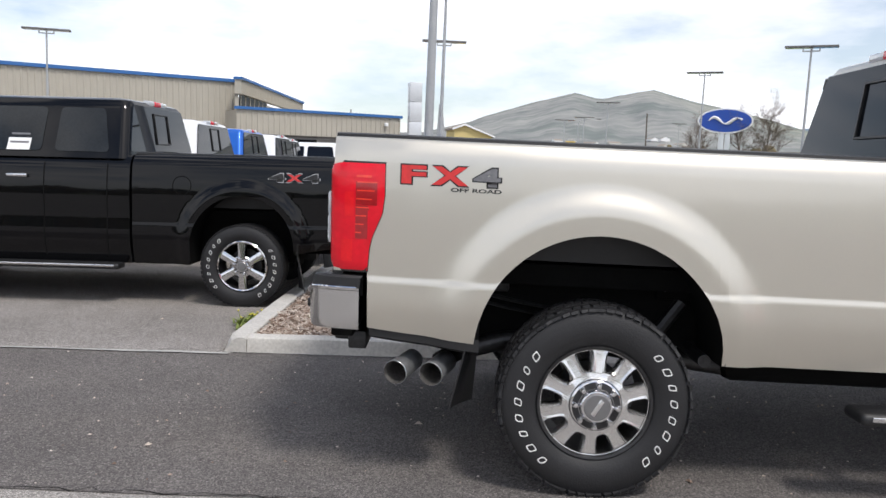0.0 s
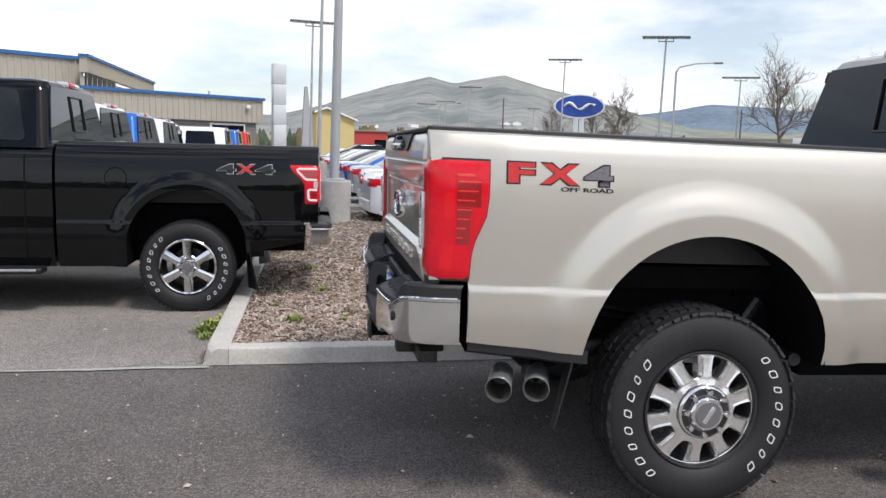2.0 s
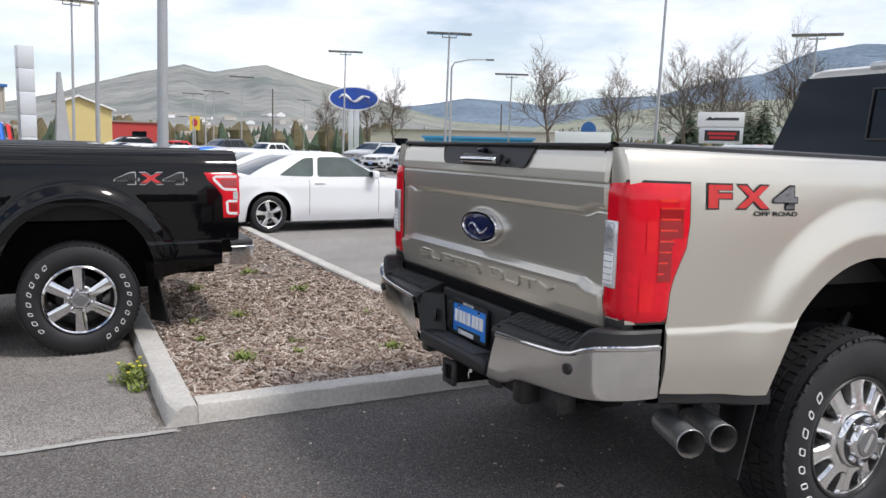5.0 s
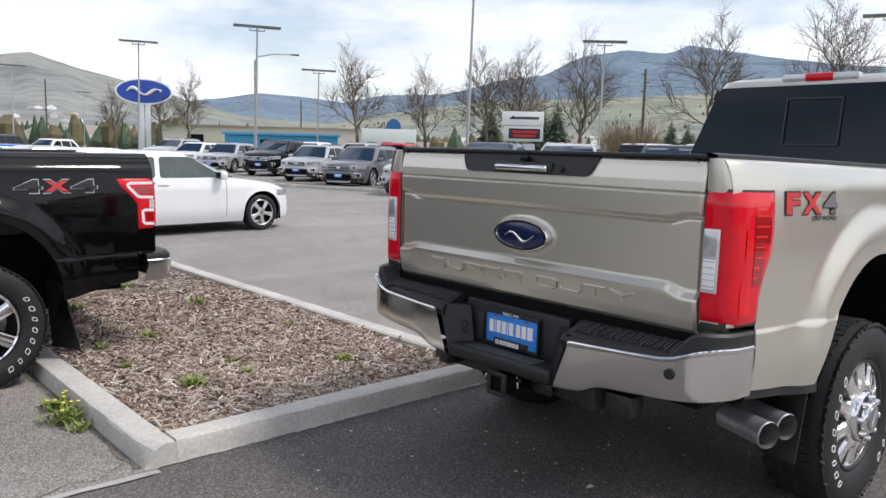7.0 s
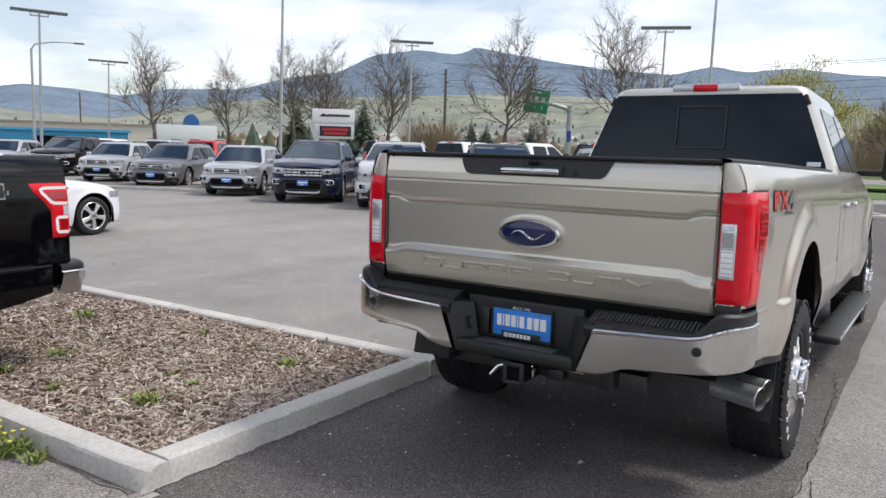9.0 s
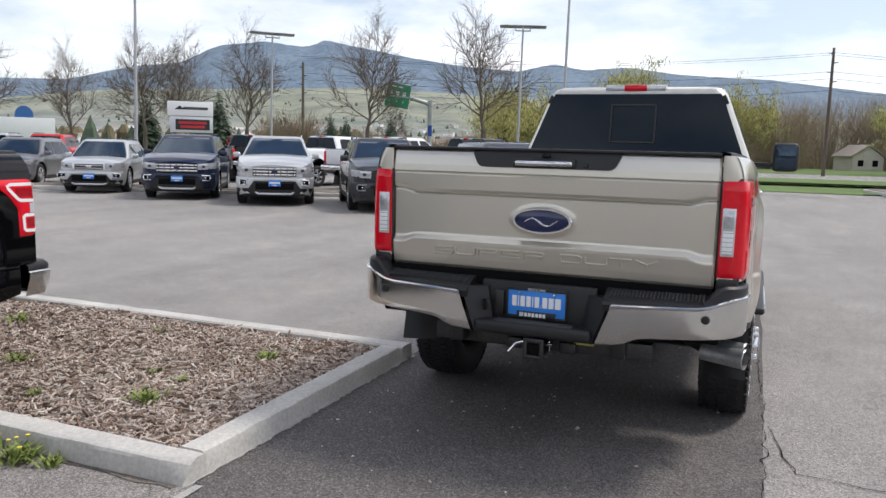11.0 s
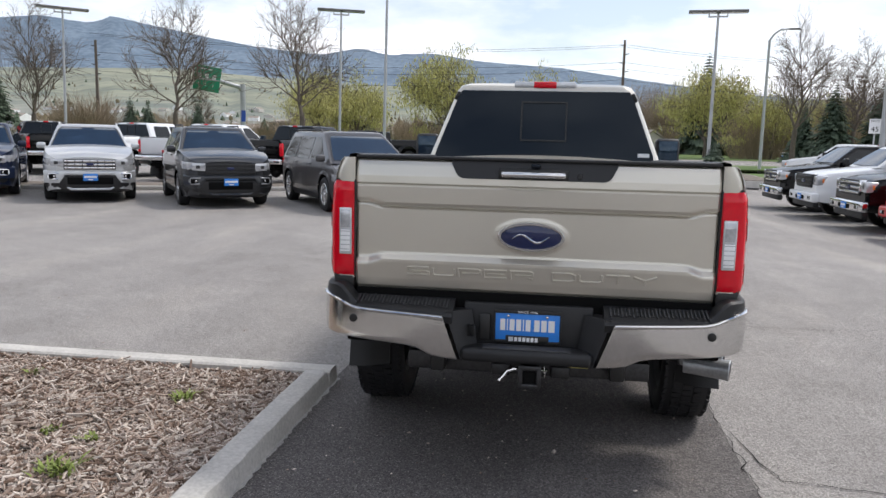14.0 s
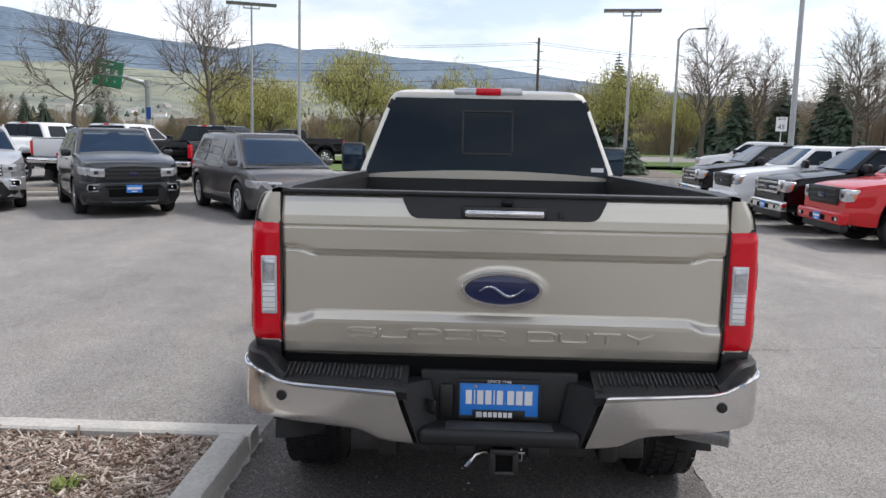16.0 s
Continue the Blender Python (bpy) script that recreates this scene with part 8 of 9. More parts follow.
for _ in range(500):
    az, q = radians(rnd.uniform(150, 325)), rnd.uniform(85, 150)
    c = Vector((q * math.sin(az), q * math.cos(az), -0.4))
    h = rnd.uniform(5, 11)
    dark = rnd.random() < 0.5
    for _k in range(10):
        j = len(V)
        o = c + Vector((rnd.gauss(0, 1.3), rnd.gauss(0, 1.3), h * rnd.uniform(0.05, 0.75)))
        sz = h * rnd.uniform(0.10, 0.2)
        a = rnd.uniform(0, 6.28)
        u = Vector((math.cos(a), math.sin(a), 0)) * sz
        V += [o - u, o + u * 0.8 - Vector((0, 0, sz)), o + u + Vector((0, 0, sz * 0.4)), o + Vector((0, 0, sz * 1.4))]
        F.append((j, j + 1, j + 2, j + 3))
        IDX.append(0 if dark else 1)
ob = fast_mesh("valley_trees", V, F, [M_CONIFER, M_SCRUB], None, idx=IDX)
tagged(ob, "scattered dark trees and scrub across the valley", "trees", kind="stuff")

# ---- small houses of the town on the valley floor ----
V, F, IDX = [], [], []
for _ in range(420):
    az, q = radians(rnd.uniform(-5, 100)), rnd.uniform(190, 900)
    f = max(0.0, (q - 500) / 1400)
    c = Vector((q * math.sin(az), q * math.cos(az), (hill_z(SKYLINE_TAN, math.degrees(az), f, 1900, 3.0, 0.12) if f > 0 else 0.0) - 0.4))
    L, W, h, a = rnd.uniform(4, 8), rnd.uniform(3, 5), rnd.uniform(2.0, 3.2), rnd.uniform(0, 3.14)
    u, w = Vector((math.cos(a), math.sin(a), 0)) * L, Vector((-math.sin(a), math.cos(a), 0)) * W
    k, up = len(V), Vector((0, 0, h))
    V += [c - u - w, c + u - w, c + u + w, c - u + w, c - u - w + up, c + u - w + up, c + u + w + up, c - u + w + up, c - u + up * 1.7, c + u + up * 1.7]
    F += [(k, k + 1, k + 5, k + 4), (k + 2, k + 3, k + 7, k + 6), (k + 1, k + 2, k + 6, k + 9, k + 5), (k + 3, k, k + 4, k + 8, k + 7), (k + 4, k + 5, k + 9, k + 8), (k + 6, k + 7, k + 8, k + 9)]
    m_ = rnd.choice((0, 0, 1))
    IDX += [m_, m_, m_, m_, 2, 2]
ob = fast_mesh("town_houses", V, F, [M_WHITE, M_CONCRETE, M_ROOF], None, idx=IDX)
tagged(ob, "small pale houses scattered over the valley floor", "houses", kind="stuff")

# ---- signs ----
fs = thing("oval_sign", "tall blue oval dealership sign on a white pylon", "sign", pose(36.2, 92.4, 0, 0, 0, -22))


def disc(a, b, x0, x1, zc, n=56):
    rows = [[(a * math.cos(2 * math.pi * i / n), y, zc + b * math.sin(2 * math.pi * i / n)) for i in range(n)] for y in (x0, x1)]
    return loft(rows, closed=True, cap=True)


part("pylon", box((0.62, 0.5, 6.4), (-0.36, 0, 3.2), bevel=0.02), M_TOWER, fs)
part("pylon", box((0.62, 0.5, 6.4), (0.36, 0, 3.2), bevel=0.02), M_TOWER, fs)
ov = part("sign_rim", disc(3.15, 1.5, -0.3, 0.3, 7.35), M_WHITE, fs, "white oval rim")
part("sign_field", disc(2.95, 1.33, -0.33, 0.33, 7.35), M_SIGNBLUE, ov)
pts = [(-1.9 + 3.8 * t, -0.36, 7.35 + 0.42 * math.sin(t * 9.0) * (1 - 0.3 * t)) for t in np.linspace(0, 1, 40)]
part("sign_stroke", tube(pts, [0.06 + 0.14 * abs(math.sin(7 * t)) for t in np.linspace(0, 1, 40)], 6), M_WHITE, ov)

ls = thing("reader_board", "white dealership sign with dark display showing red text bars", "sign", pose(34.8, 33.5, 0, 0, 0, -50))
part("base", box((1.6, 0.5, 2.0), (0, 0.1, 1.0)), M_TOWER, ls)
part("cabinet", box((2.6, 0.6, 0.86), (0, 0, 3.55), bevel=0.03), M_WHITE, ls)
sc = part("display", box((2.45, 0.55, 0.95), (0.06, 0, 2.62), bevel=0.03), M_TOWER, ls)
part("screen", box((1.95, 0.02, 0.62), (0.12, -0.285, 2.62)), M_DECALBLACK, sc)
for k in range(2):
    part("red_bar", box((1.6 - 0.2 * k, 0.012, 0.15), (0.12, -0.30, 2.73 - 0.24 * k)), M_LED, sc)
part("maker_mark", box((1.3, 0.012, 0.16), (0.35, -0.306, 3.58)), M_GREYPAINT, ls)
part("maker_mark", prism([(-0.9, 3.5), (-0.6, 3.72), (-0.45, 3.6), (-0.3, 3.68), (-0.2, 3.5)], 'y', -0.312, -0.30), M_DARKGREY, ls)

gs = thing("highway_sign", "green highway sign with white marks on a steel mast arm", "sign", pose(49.9, 26.4, 0, 0, 0, -66))
tip = Matrix.Translation((0, 0, 5.45)) @ Matrix.Rotation(radians(9), 4, 'Y') @ Matrix.Translation((0, 0, -5.45))
sp_ = [part("panel", box((1.78, 0.06, 1.75), (0, 0, 5.45), bevel=0.01), M_GREENSIGN, gs)]
for k in range(3):
    sp_.append(part("shield", box((0.26, 0.012, 0.30), (-0.55 + 0.5 * k, -0.037, 5.62), bevel=0.004), M_WHITE, gs))
    sp_.append(part("arrow", box((0.05, 0.012, 0.2), (-0.55 + 0.5 * k, -0.037, 5.02)), M_WHITE, gs))
sp_.append(part("word_bar", box((0.9, 0.012, 0.1), (-0.2, -0.037, 6.1)), M_WHITE, gs))
sp_.append(part("panel_edge", box((1.84, 0.02, 1.81), (0, 0.012, 5.45)), M_WHITE, gs))
for o in sp_:
    o.matrix_basis = tip
part("mast_arm", tube([(-0.6, 0.1, 5.45), (0.9, 0.12, 5.3), (2.2, 0.12, 4.95), (2.45, 0.12, 4.7)], 0.16, 10), M_GALV, gs)
part("mast", tube([(2.45, 0.12, -0.2), (2.45, 0.12, 5.15)], 0.2, 12), M_GALV, gs)
part("mast_notice", box((0.3, 0.03, 0.8), (2.45, -0.09, 2.9)), M_SIGNBLUE, gs)

bs = thing("hotel_sign", "small blue arched roadside sign with red panel", "sign", pose(49.3, 62.7, 0, 0, 0, -38))
part("pole", tube([(0, 0, -0.2), (0, 0, 2.4)], 0.12, 8), M_GALV, bs)
part("arch", prism(round_poly([(-0.75, 3.0), (0.75, 3.0), (0.75, 4.1), (0, 4.6), (-0.75, 4.1)], 0.5, 5), 'y', -0.15, 0.15), M_BLUETRIM, bs)
part("red_panel", box((1.3, 0.3, 0.6), (0, 0, 2.7)), M_REDSIGN, bs)
ms = thing("motel_sign", "small yellow and red roadside motel sign", "sign", pose(28.2, 147.9, 0, 0, 0, -10))
part("pole", tube([(0, 0, -0.2), (0, 0, 4)], 0.15, 8), M_GALV, ms)
part("panel", box((1.8, 0.2, 2.6), (0, 0, 4.9)), M_YELLOWSIGN, ms)
part("panel_mark", disc(0.5, 0.7, -0.13, -0.11, 5.0), M_REDSIGN, ms)
ss = thing("speed_sign", "white speed limit sign", "sign", pose(31.0, -10.9, 0, 0, 0, -110))
part("post", tube([(0, 0, -0.1), (0, 0, 2.9)], 0.03, 8), M_GALV, ss)
part("panel", box((0.46, 0.02, 0.62), (0, -0.03, 2.55), bevel=0.004), M_WHITE, ss)
text_mesh("SPEED", 0.13, 0.002, "words", M_DECALBLACK, ss, Matrix.Translation((0, -0.044, 2.77)) @ Matrix.Rotation(radians(90), 4, 'X'), width=0.34)
text_mesh("45", 0.3, 0.002, "number", M_DECALBLACK, ss, Matrix.Translation((0, -0.044, 2.42)) @ Matrix.Rotation(radians(90), 4, 'X'))


def cobra(x, y, h, yaw, arm):
    p = thing("street_light", "tall street light with a curved arm", "street light", pose(x, y, 0, 0, 0, yaw), "street lights")
    part("pole", tube([(0, 0, -0.2), (0, 0, h * 0.6), (0, 0, h - 0.5), (0.25, 0, h - 0.1), (arm * 0.5, 0, h + 0.15), (arm, 0, h + 0.2)], [0.11, 0.09, 0.08, 0.06, 0.05, 0.04], 8), M_GALV, p)
    part("lamp_head", box((0.7, 0.26, 0.12), (arm + 0.25, 0, h + 0.18), bevel=0.04), M_LAMPHEAD, p)


cobra(30.2, 57.6, 8.6, -30, 2.9)
cobra(49.3, -11.8, 8.9, -110, 1.2)
cobra(24, 120, 8.6, -20, 2.9)
cobra(44, 110, 8.4, -20, 2.9)


def utility_pole(x, y, h, yaw):
    p = thing("utility_pole", "weathered wooden utility pole with side insulators", "utility pole", pose(x, y, 0, 0, 0, yaw), "utility poles")
    part("pole", tube([(0, 0, -0.3), (0, 0, h)], [0.17, 0.11], 9), M_BARK, p)
    for k in range(4):
        part("insulator", tube([(0, 0, h - 0.5 - 0.8 * k), (0.45 * (-1) ** k, 0, h - 0.42 - 0.8 * k)], [0.05, 0.03], 8), M_STEEL, p)


UPOLES = [(61.6, 41.2, 9.4), (70.6, -5.3, 11.0), (76, -42, 10.5), (81.1, 126.4, 10.1), (42, 145.3, 11.7)]
for x, y, h in UPOLES:
    utility_pole(x, y, h, 85)
for k, (dz, dy) in enumerate(((-0.5, 0.8), (-0.5, -0.8), (-2.0, 0.1), (-2.6, 0.0), (-3.6, 0))):
    w = thing("power_cable", "thin dark overhead power cable between poles", "cable", kind="")
    pts = []
    chain = [(61.6, 41.2, 10.4), (70.6, -5.3, 11.0), (76, -42, 10.5), (84, -95, 10.5)]
    for (ax, ay, ah), (bx, by, bh) in zip(chain, chain[1:]):
        for t in np.linspace(0, 1, 9)[(0 if not pts else 1):]:
            pts.append((ax + (bx - ax) * t + dy, ay + (by - ay) * t, ah + (bh - ah) * t + dz - 0.9 * 4 * t * (1 - t)))
    part("cable", tube(pts, 0.016, 4), M_DECALBLACK, w)
    tagged(w, group="power cables")

# ---- far low buildings and trailers ----
M_PALEWALL = mat("pale_stucco", (0.55, 0.51, 0.44), 0.8, 0, 0.08, 0.5)


def shed(name, label, x, y, yaw, L, D, h, m, roofm):
    s = thing(name, label, "building", pose(x, y, 0, 0, 0, yaw))
    part("wall", box((L, D, h), (0, 0, h / 2)), m, s)
    part("roof", box((L + 0.6, D + 0.6, 0.25), (0, 0, h + 0.12)), roofm, s)
    for k in range(int(L // 9)):
        part("window", box((2.4, 0.1, 1.6), (-L / 2 + 5 + 9 * k, -D / 2 - 0.02, h * 0.5)), M_GLASS, s)
    return s


shed("warehouse", "long low beige warehouse", 68, 115, -32.5, 34, 12, 4.2, M_PALEWALL, M_ROOF)
shed("container_wall", "bright blue storage containers in a row", 45.7, 77.8, -33, 12.3, 4, 2.6, M_BRIGHTBLUE, M_BRIGHTBLUE)
shed("house", "small dark-roofed house past the road", 96, 30, -60, 12, 8, 3.0, M_GREYWALL, M_ROOF)
shed("store", "red and brown roadside store", 17.5, 150, 5, 9, 8, 4.6, M_REDSIGN, M_ROOF)
hs = thing("gabled_house", "small pale house with a brown gabled roof", "house", pose(114.3, -15.0, 0, 0, 0, -70) @ Matrix.Scale(0.82, 4))
part("wall", prism([(-2.6, -0.4), (2.6, -0.4), (2.6, 2.4), (0, 4.0), (-2.6, 2.4)], 'y', -2, 4), M_PALEWALL, hs)
part("roof", prism([(-3.0, 2.2), (0, 4.05), (3.0, 2.2), (3.0, 2.45), (0, 4.35), (-3.0, 2.45)], 'y', -2.3, 4.3), M_ROOF, hs)
for k in (-1.2, 1.2):
    part("window", box((0.9, 0.06, 1.0), (k, -2.02, 1.3)), M_GLASS, hs)
t = thing("box_trailer", "white box trailer parked across the lot", "trailer", pose(45.9, 59.4, 0, 0, 0, -41), "box trailers")
part("box", box((5.2, 2.4, 2.3), (0, 0, 2.15), bevel=0.03), M_WHITEPAINT, t)
part("wheels", box((1.8, 2.2, 0.8), (1.4, 0, 0.5), bevel=0.3, seg=3), M_RUBBER, t)
part("legs", box((0.2, 1.8, 0.95), (-1.9, 0, 0.5)), M_STEEL, t)


# ---- bark chips on the island ----
def chips(n, seed, y_lo, y_hi, size):
    rs = np.random.RandomState(seed)
    V, F = [], []
    for _ in range(n):
        x = rs.uniform(ISL_X0 + KERB_W + 0.01, ISL_X1 - KERB_W - 0.01)
        y = y_lo + (y_hi - y_lo) * rs.rand() ** 1.25
        L = size * rs.lognormal(0, 0.55)
        W = min(L * rs.uniform(0.16, 0.5), rs.uniform(0.010, 0.022))
        T = rs.uniform(0.003, 0.009)
        a, b, c = rs.uniform(0, 6.283), rs.normal(0, 0.24), rs.normal(0, 0.24)
        R3 = Euler((b, c, a)).to_matrix()
        o = Vector((x, y, mulch_height(x, y) + T + abs(rs.normal(0, 0.008))))
        k = len(V)
        e = rs.uniform(0.25, 0.9, 4)
        for (u, v), q in zip(((-1, -1), (1, -1), (1, 1), (-1, 1)), e):
            V.append(o + R3 @ Vector((u * L / 2, v * W / 2 * q, T / 2)))
        for (u, v), q in zip(((-1, -1), (1, -1), (1, 1), (-1, 1)), e):
            V.append(o + R3 @ Vector((u * L / 2, v * W / 2 * q, -T)))
        F += [(k, k + 1, k + 2, k + 3), (k, k + 4, k + 5, k + 1), (k + 1, k + 5, k + 6, k + 2), (k + 2, k + 6, k + 7, k + 3), (k + 3, k + 7, k + 4, k)]
    return V, F


M_CHIPS = bpy.data.materials.new("bark_chips")
M_CHIPS.use_nodes = True
nt = M_CHIPS.node_tree
geo = nt.nodes.new("ShaderNodeNewGeometry")
ramp = nt.nodes.new("ShaderNodeValToRGB")
cr = ramp.color_ramp
cr.elements[0].position, cr.elements[0].color = 0.0, (0.10, 0.068, 0.050, 1)
cr.elements[1].position, cr.elements[1].color = 1.0, (0.70, 0.61, 0.53, 1)
for p, c in ((0.2, (0.22, 0.148, 0.108, 1)), (0.45, (0.375, 0.29, 0.235, 1)), (0.7, (0.50, 0.425, 0.365, 1)), (0.9, (0.60, 0.53, 0.465, 1))):
    cr.elements.new(p).color = c
tcn = nt.nodes.new("ShaderNodeTexCoord")
ns = nt.nodes.new("ShaderNodeTexNoise")
ns.inputs["Scale"].default_value = 140
mul = nt.nodes.new("ShaderNodeMixRGB")
mul.blend_type = 'OVERLAY'
mul.inputs["Fac"].default_value = 0.6
nt.links.new(tcn.outputs["Object"], ns.inputs["Vector"])
nt.links.new(geo.outputs["Random Per Island"], ramp.inputs["Fac"])
nt.links.new(ramp.outputs["Color"], mul.inputs["Color1"])
nt.links.new(ns.outputs["Fac"], mul.inputs["Color2"])
nt.links.new(mul.outputs["Color"], nt.nodes["Principled BSDF"].inputs["Base Color"])
nt.nodes["Principled BSDF"].inputs["Roughness"].default_value = 0.9
for n, seed, lo, hi, size in ((14000, 1, ISL_Y0 + KERB_W + 0.01, 5.0, 0.040), (7000, 2, 4.4, ISL_Y1 - 0.3, 0.045), (15000, 3, ISL_Y0 + KERB_W + 0.01, 4.2, 0.014), (600, 4, ISL_Y0 + KERB_W + 0.03, 3.4, 0.052)):
    V, F = chips(n, seed, lo, hi, size)
    ob = fast_mesh("bark_chips", V, F, [M_CHIPS], island)
    tagged(ob, "loose shredded bark chips, grey to brown", kind="stuff")


# the largest chips lie singly on top
rs = np.random.RandomState(12)
shapes = []
for k in range(14):
    L, W, T = rs.uniform(0.05, 0.10), rs.uniform(0.010, 0.022), rs.uniform(0.004, 0.008)
    e, bend = rs.uniform(0.3, 1.0, 8), rs.normal(0, 0.006)
    ring = [(-1, -e[0]), (-0.4, -e[1]), (0.4, -e[2]), (1, -e[3]), (1, e[4]), (0.4, e[5]), (-0.4, e[6]), (-1, e[7])]
    V = [(u * L / 2, q * W / 2, z + bend * (1 - u * u)) for z in (T, -T * 0.4) for u, q in ring]
    F = [tuple(range(8))] + [(i, i + 8, (i + 1) % 8 + 8, (i + 1) % 8) for i in range(8)]
    ob = fast_mesh("bark_chip", V, F, [M_BIGCHIP], None)
    shapes.append(ob.data)
    bpy.data.objects.remove(ob)
for k in range(290):
    x, y = rs.uniform(ISL_X0 + KERB_W + 0.04, ISL_X1 - KERB_W - 0.04), ISL_Y0 + KERB_W + 0.03 + 2.2 * rs.rand() ** 1.3
    ob = new("bark_chip", shapes[k % 14])
    ob.parent = island
    ob.matrix_basis = Matrix.Translation((x, y, mulch_height(x, y) + 0.013)) @ Euler((rs.normal(0, 0.14), rs.normal(0, 0.14), rs.uniform(0, 6.28))).to_matrix().to_4x4()


def weed(x, y, r, n, seed, flowers=0, z=None):
    """A low tuft of blades and small leaves, with flower heads where there are any."""
    rnd = random.Random(seed)
    z = mulch_height(x, y) if z is None else z
    root = thing("weed", "small green weed tuft" + (" with yellow flowers" if flowers else " growing in the bark"), "weed", lot_m @ pose(x, y, z), "weeds in the island")
    V, F = [], []
    for _ in range(n):
        a = rnd.uniform(0, 6.28)
        o = Vector((rnd.gauss(0, r * 0.3), rnd.gauss(0, r * 0.3), 0))
        d = Vector((math.cos(a) * rnd.uniform(0.3, 1.2), math.sin(a) * rnd.uniform(0.3, 1.2), 1)).normalized()
        L, w = r * rnd.uniform(0.4, 1.0), rnd.uniform(0.004, 0.010)
        s = Vector((-math.sin(a), math.cos(a), 0)) * w
        m = o + d * L * 0.55
        e = o + d * L + Vector((d.x * L * 0.3, d.y * L * 0.3, -L * 0.15))
        k = len(V)
        V += [o - s * 0.4, o + s * 0.4, m + s, m - s, e]
        F += [(k, k + 1, k + 2, k + 3), (k + 3, k + 2, k + 4)]
    fast_mesh("leaves", V, F, [M_WEED], root)
    for i in range(flowers):
        a, q = rnd.uniform(0, 6.28), r * rnd.uniform(0.2, 0.9)
        p = Vector((q * math.cos(a), q * math.sin(a), r * rnd.uniform(0.5, 0.95)))
        st = part("flower_stem", tube([(p.x * 0.4, p.y * 0.4, 0), (p.x * 0.8, p.y * 0.8, p.z * 0.6), p], 0.0025, 5), M_WEED, root)
        part("flower_head", lathe([(0.0, 0.003), (0.007, 0.006), (0.012, 0.004), (0.009, -0.003), (0.0, -0.006)], 10, 'z'), M_FLOWER, st, "yellow flower head").location = p


for i, (x, y, r, n, fl, z) in enumerate(((-0.59, 2.05, 0.13, 70, 0, None), (0.42, 1.96, 0.10, 50, 0, None), (-0.36, 3.32, 0.10, 45, 0, None), (-0.20, 2.14, 0.07, 30, 0, None), (0.44, 4.29, 0.12, 45, 0, None), (-0.14, 2.39, 0.06, 25, 0, None), (-0.71, 3.31, 0.09, 40, 0, None), (0.2, 5.4, 0.13, 50, 0, None), (-0.5, 4.6, 0.12, 50, 0, None), (0.7, 3.1, 0.07, 30, 0, None), (-0.75, 2.7, 0.08, 30, 0, None),
                                         (-1.26, 2.20, 0.13, 130, 5, 0.01), (-1.24, 2.44, 0.10, 70, 4, 0.01), (-1.24, 2.02, 0.08, 50, 0, 0.01))):
    weed(x, y, r, n, 100 + i, fl, z)


def crack(points, w, seed, z=0.007):
    """A thin dark open crack wandering through the asphalt."""
    rnd = random.Random(seed)
    P = []
    for (ax, ay), (bx, by) in zip(points, points[1:]):
        n = max(3, int(math.hypot(bx - ax, by - ay) / 0.07))
        for k in range(n):
            t = k / n
            P.append((ax + (bx - ax) * t + rnd.gauss(0, 0.012), ay + (by - ay) * t + rnd.gauss(0, 0.012)))
    P.append(points[-1])
    rows = []
    for i, (x, y) in enumerate(P):
        (ax, ay), (bx, by) = P[max(0, i - 1)], P[min(len(P) - 1, i + 1)]
        L = math.hypot(bx - ax, by - ay) or 1
        q = w * rnd.uniform(0.3, 1.0) * (0.2 if i in (0, len(P) - 1) else 1)
        zz = z + lot_z(*(lot_m @ Vector((x, y, 0))).xy)
        rows.append([(x - (by - ay) / L * q, y + (bx - ax) / L * q, zz), (x + (by - ay) / L * q, y - (bx - ax) / L * q, zz)])
    ob = part("crack", loft(rows), M_CAVITY)
    ob.matrix_basis = lot_m
    tagged(ob, "thin dark crack in the asphalt", "crack", kind="structure")


crack([(4.6, -0.6), (3.36, -0.84), (3.0, -1.02), (2.49, -1.09), (1.7, -1.107), (0.77, -1.13), (-0.6, -1.12), (-3.0, -1.11)], 0.0035, 1, 0.0075)
crack([(3.45, -1.1), (3.53, -1.53), (3.6, -2.04), (3.6, -2.58), (3.75, -3.2), (3.77, -4.2), (3.9, -7.0)], 0.0042, 2)
crack([(9.9, -1.5), (9.96, -2.35), (10.7, -4.4), (11.2, -7.0)], 0.008, 3, 0.012)
crack([(13.2, -1.8), (13.4, -2.8), (14.3, -5.3)], 0.010, 6, 0.012)
crack([(0.9, -1.15), (0.23, -1.26), (0.18, -1.66), (0.05, -2.6), (-0.2, -4.4)], 0.0045, 7)
crack([(-2.5, 6.2), (-2.4, 5.33), (-2.17, 4.37), (-2.2, 3.9)], 0.006, 4, 0.0115)
crack([(-1.72, 1.30), (-1.50, 1.36), (-1.36, 1.31), (-1.2, 1.46)], 0.003, 5, 0.014)

# pale cement smear at the kerb's foot, and dirt against it
lip = wavy(ISL_X0 + 0.02, ISL_Y0 - 0.012, ISL_X1 + 0.02, ISL_Y0 - 0.012, 70, 0.010, 21) + [(ISL_X1 + 0.02, ISL_Y0 + 0.02), (ISL_X0 - 0.02, ISL_Y0 + 0.02)]
ob = sheet("kerb_foot", lip, 0.0105, M_CONCRETEWORN, "rough pale cement smear at the kerb's foot", "joint")
ob.matrix_basis = lot_m
lip = wavy(ISL_X0 - 0.03, 1.34, ISL_X0 - 0.04, 9.0, 90, 0.016, 22) + [(ISL_X0 + 0.02, 9.0), (ISL_X0 + 0.02, 1.32)]
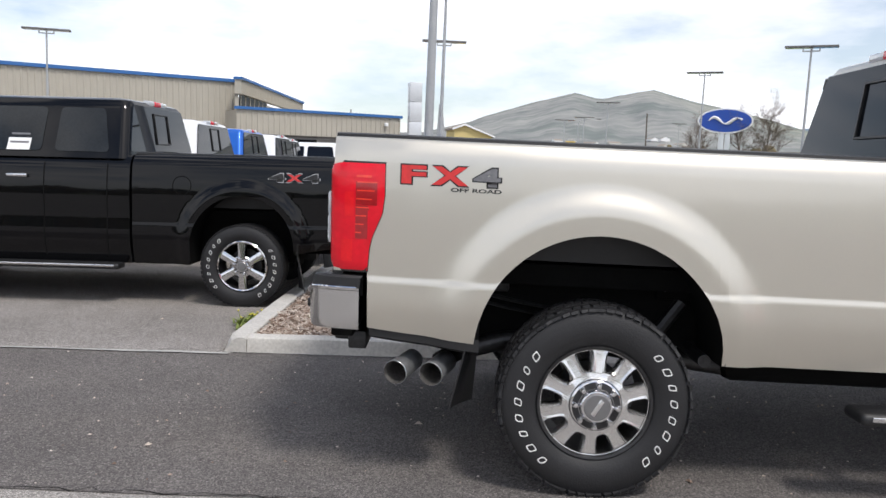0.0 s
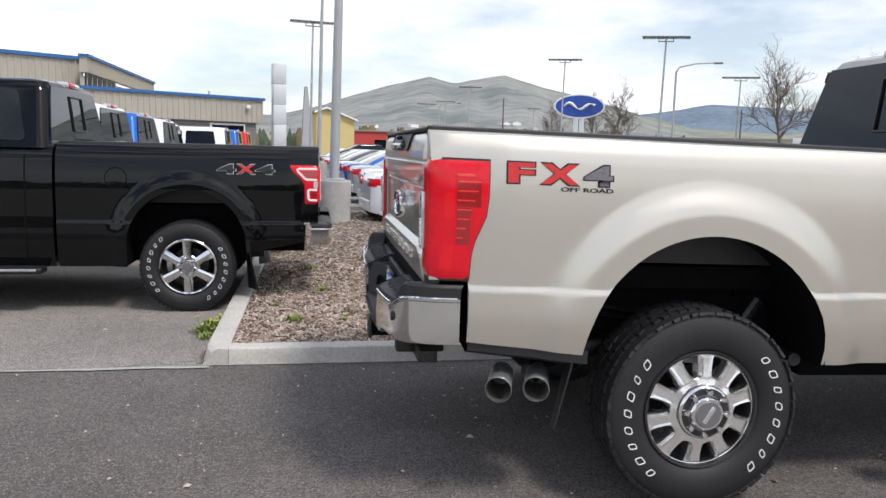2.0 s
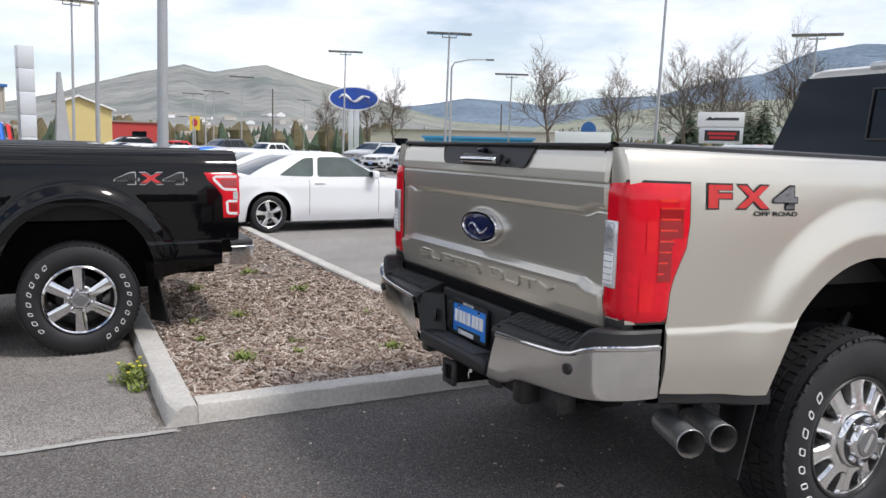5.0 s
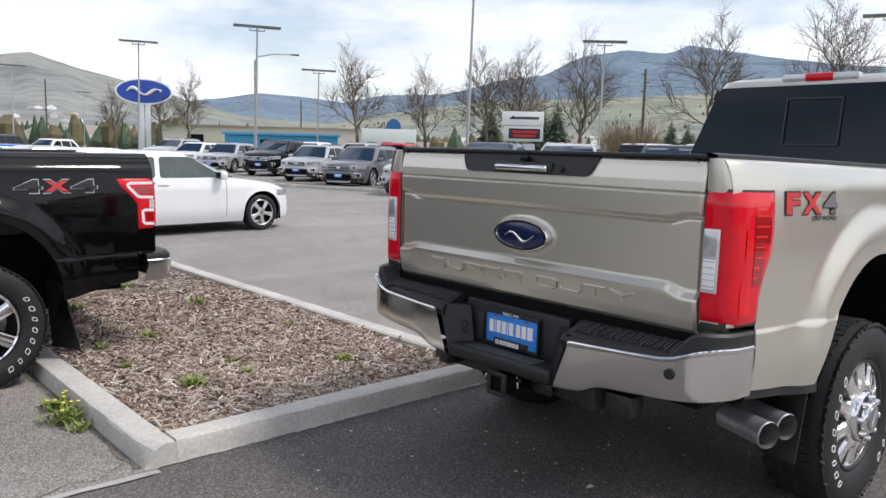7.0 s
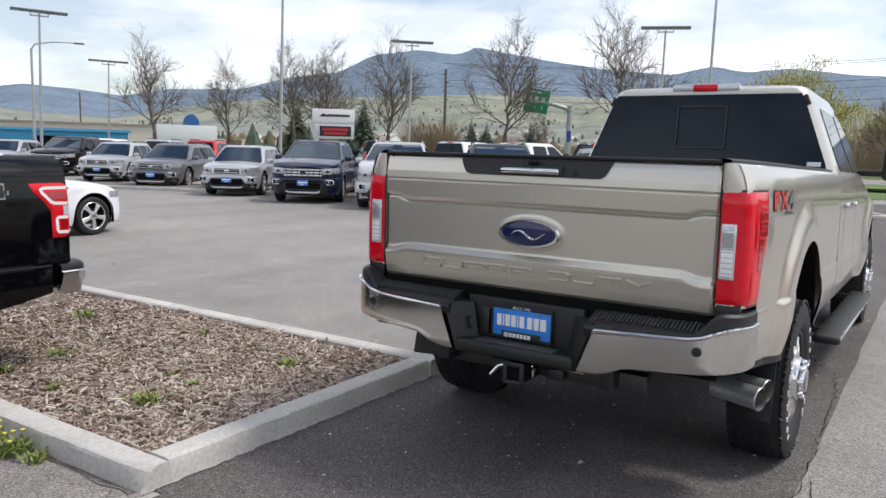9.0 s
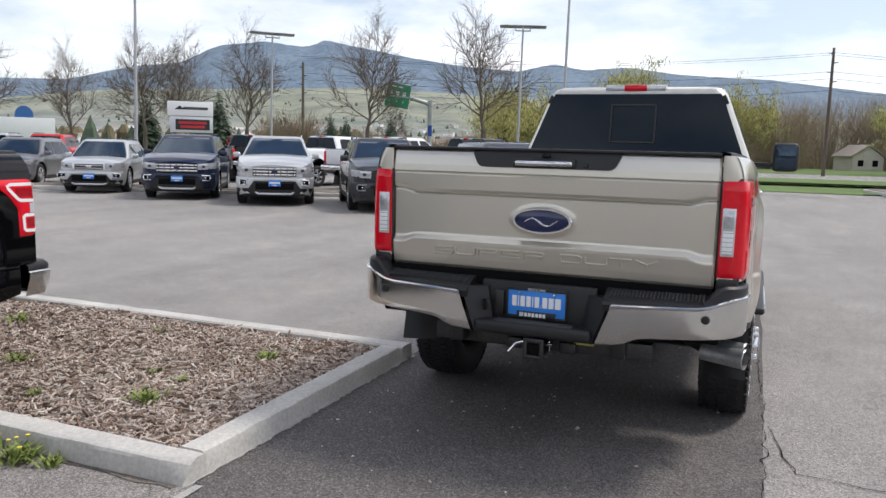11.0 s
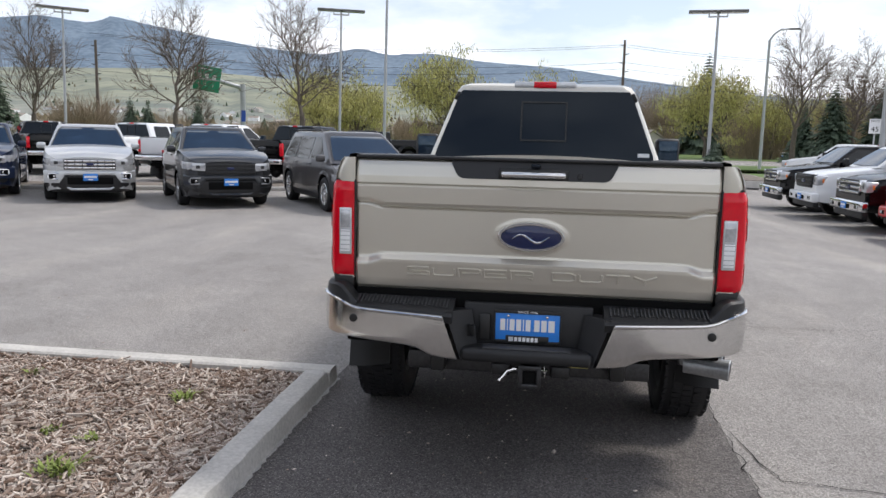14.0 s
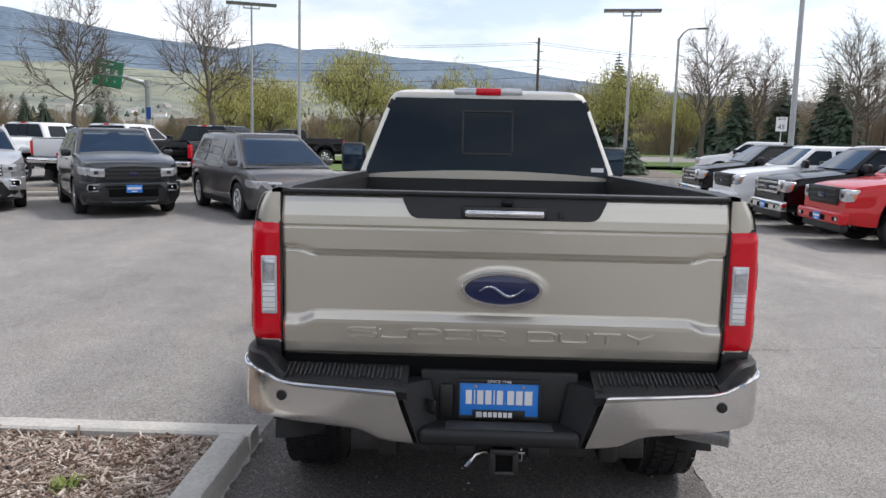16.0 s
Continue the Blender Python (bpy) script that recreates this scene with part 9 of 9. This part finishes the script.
ob = sheet("kerb_gap", lip, 0.0135, M_MULCHBED, "strip of dirt and bark along the kerb", "dirt")
ob.matrix_basis = lot_m

# small debris on the asphalt: bark bits, gravel and leaves
rs = np.random.RandomState(5)
V, F = [], []
for _ in range(900):
    x, y = rs.uniform(-5, 6), rs.uniform(-1.1, 1.25) if rs.rand() < 0.75 else rs.uniform(2, 9)
    if ISL_X0 < x < ISL_X1 and y > ISL_Y0 or (x < ISL_X0 and y > 1.4 and rs.rand() < 0.5):
        continue
    L = 0.0055 * rs.lognormal(0, 0.5)
    a = rs.uniform(0, 6.28)
    u, v = Vector((math.cos(a), math.sin(a), 0)) * L, Vector((-math.sin(a), math.cos(a), 0)) * L * rs.uniform(0.3, 0.9)
    o = Vector((x, y, 0.012))
    k = len(V)
    V += [o - u - v, o + u - v * 0.6, o + u * 0.8 + v, o - u * 0.7 + v * 0.8, o + Vector((0, 0, L * 0.7))]
    F += [(k, k + 1, k + 4), (k + 1, k + 2, k + 4), (k + 2, k + 3, k + 4), (k + 3, k, k + 4)]
ob = fast_mesh("debris", V, F, [M_CHIPS], None)
ob.matrix_basis = lot_m
tagged(ob, "scattered gravel and bark bits on the asphalt", "debris", kind="stuff")

# ---- more parked vehicles ----
for x, y, yaw, pm, col in ((22.6, 20.9, 40, M_BLACKPAINT, "black"), (21.1, 19.0, -15, M_WHITEPAINT, "white"), (20.3, 15.85, -15, M_WHITEPAINT, "white"), (19.6, 12.45, -15, M_BLACKPAINT, "black"), (44.3, 10.0, 100, M_BLACKPAINT, "black")):
    t = pickup("second_row_pickup", col + " pickup parked behind the crossovers", pose(x, y, 0, 0, 0, yaw), ROWT, pm, "pickups in the second row")
    plain_rear(t, ROWT, pm)
far = [(15.5, 56.0, 216, CROSS, M_WHITEPAINT, "white"), (21.0, 27.0, 30, CROSS, M_BLACKPAINT, "black"), (22.5, 32.0, 30, SUV, M_REDPAINT, "red"), (24.0, 37.0, 30, SUV, M_SILVER, "silver"), (25.0, 43, 30, SUV, M_WHITEPAINT, "white"),
       (14.0, 62.0, 216, SUV, M_DARKGREY, "dark grey"), (11.0, 66.0, 200, CROSS, M_REDPAINT, "red"), (8.5, 68.0, 190, SUV, M_BLACKPAINT, "black")]
for x, y, yaw, v, pm, col in far:
    car("far_crossover", col + " crossover parked across the lot", "crossover", pose(x, y, 0, 0, 0, yaw), v, pm, "crossovers across the lot")
for k, (y, pm, col) in enumerate(((18.4, M_WHITEPAINT, "white"), (21.5, M_SILVER, "silver"), (24.6, M_BLUEPAINT, "blue"), (27.7, M_WHITEPAINT, "white"), (31.5, M_GREYPAINT, "grey"), (35, M_WHITEPAINT, "white"), (39, M_SILVER, "silver"), (43, M_NAVY, "navy"), (48, M_WHITEPAINT, "white"))):
    car("parked_car", col + " low car parked in a row", "car", pose(1.0 + 0.02 * k, y, 0, 0, 0, 1.5), COUPE, pm, "cars parked beside the coupe")
car("silver_car", "silver car standing under the trees past the road", "car", pose(81.2, -28.4, 0.0, 0, 0, 92), CROSS, M_SILVER)
for x, y, pm, col in ((29.6, -13.0, M_WHITEPAINT, "white"), (27.6, -16.8, M_SILVER, "silver")):
    t = pickup("far_pickup", col + " pickup parked past the aisle", pose(x, y, lot_z(x, y), 0, 0, 60), ROWT, pm, "pickups past the aisle")
    plain_rear(t, ROWT, pm)
tk = thing("kerb_bed", "kerbed gravel strip behind the crossovers", "island", pose(17.6, 15.5, 0, 0, 0, 108), kind="structure")
part("kerb", box((26, 1.8, 0.14), (0, 0, 0.05), bevel=0.03), M_CONCRETE, tk)
part("gravel", box((25.6, 1.45, 0.05), (0, 0, 0.11)), M_MULCHBED, tk)
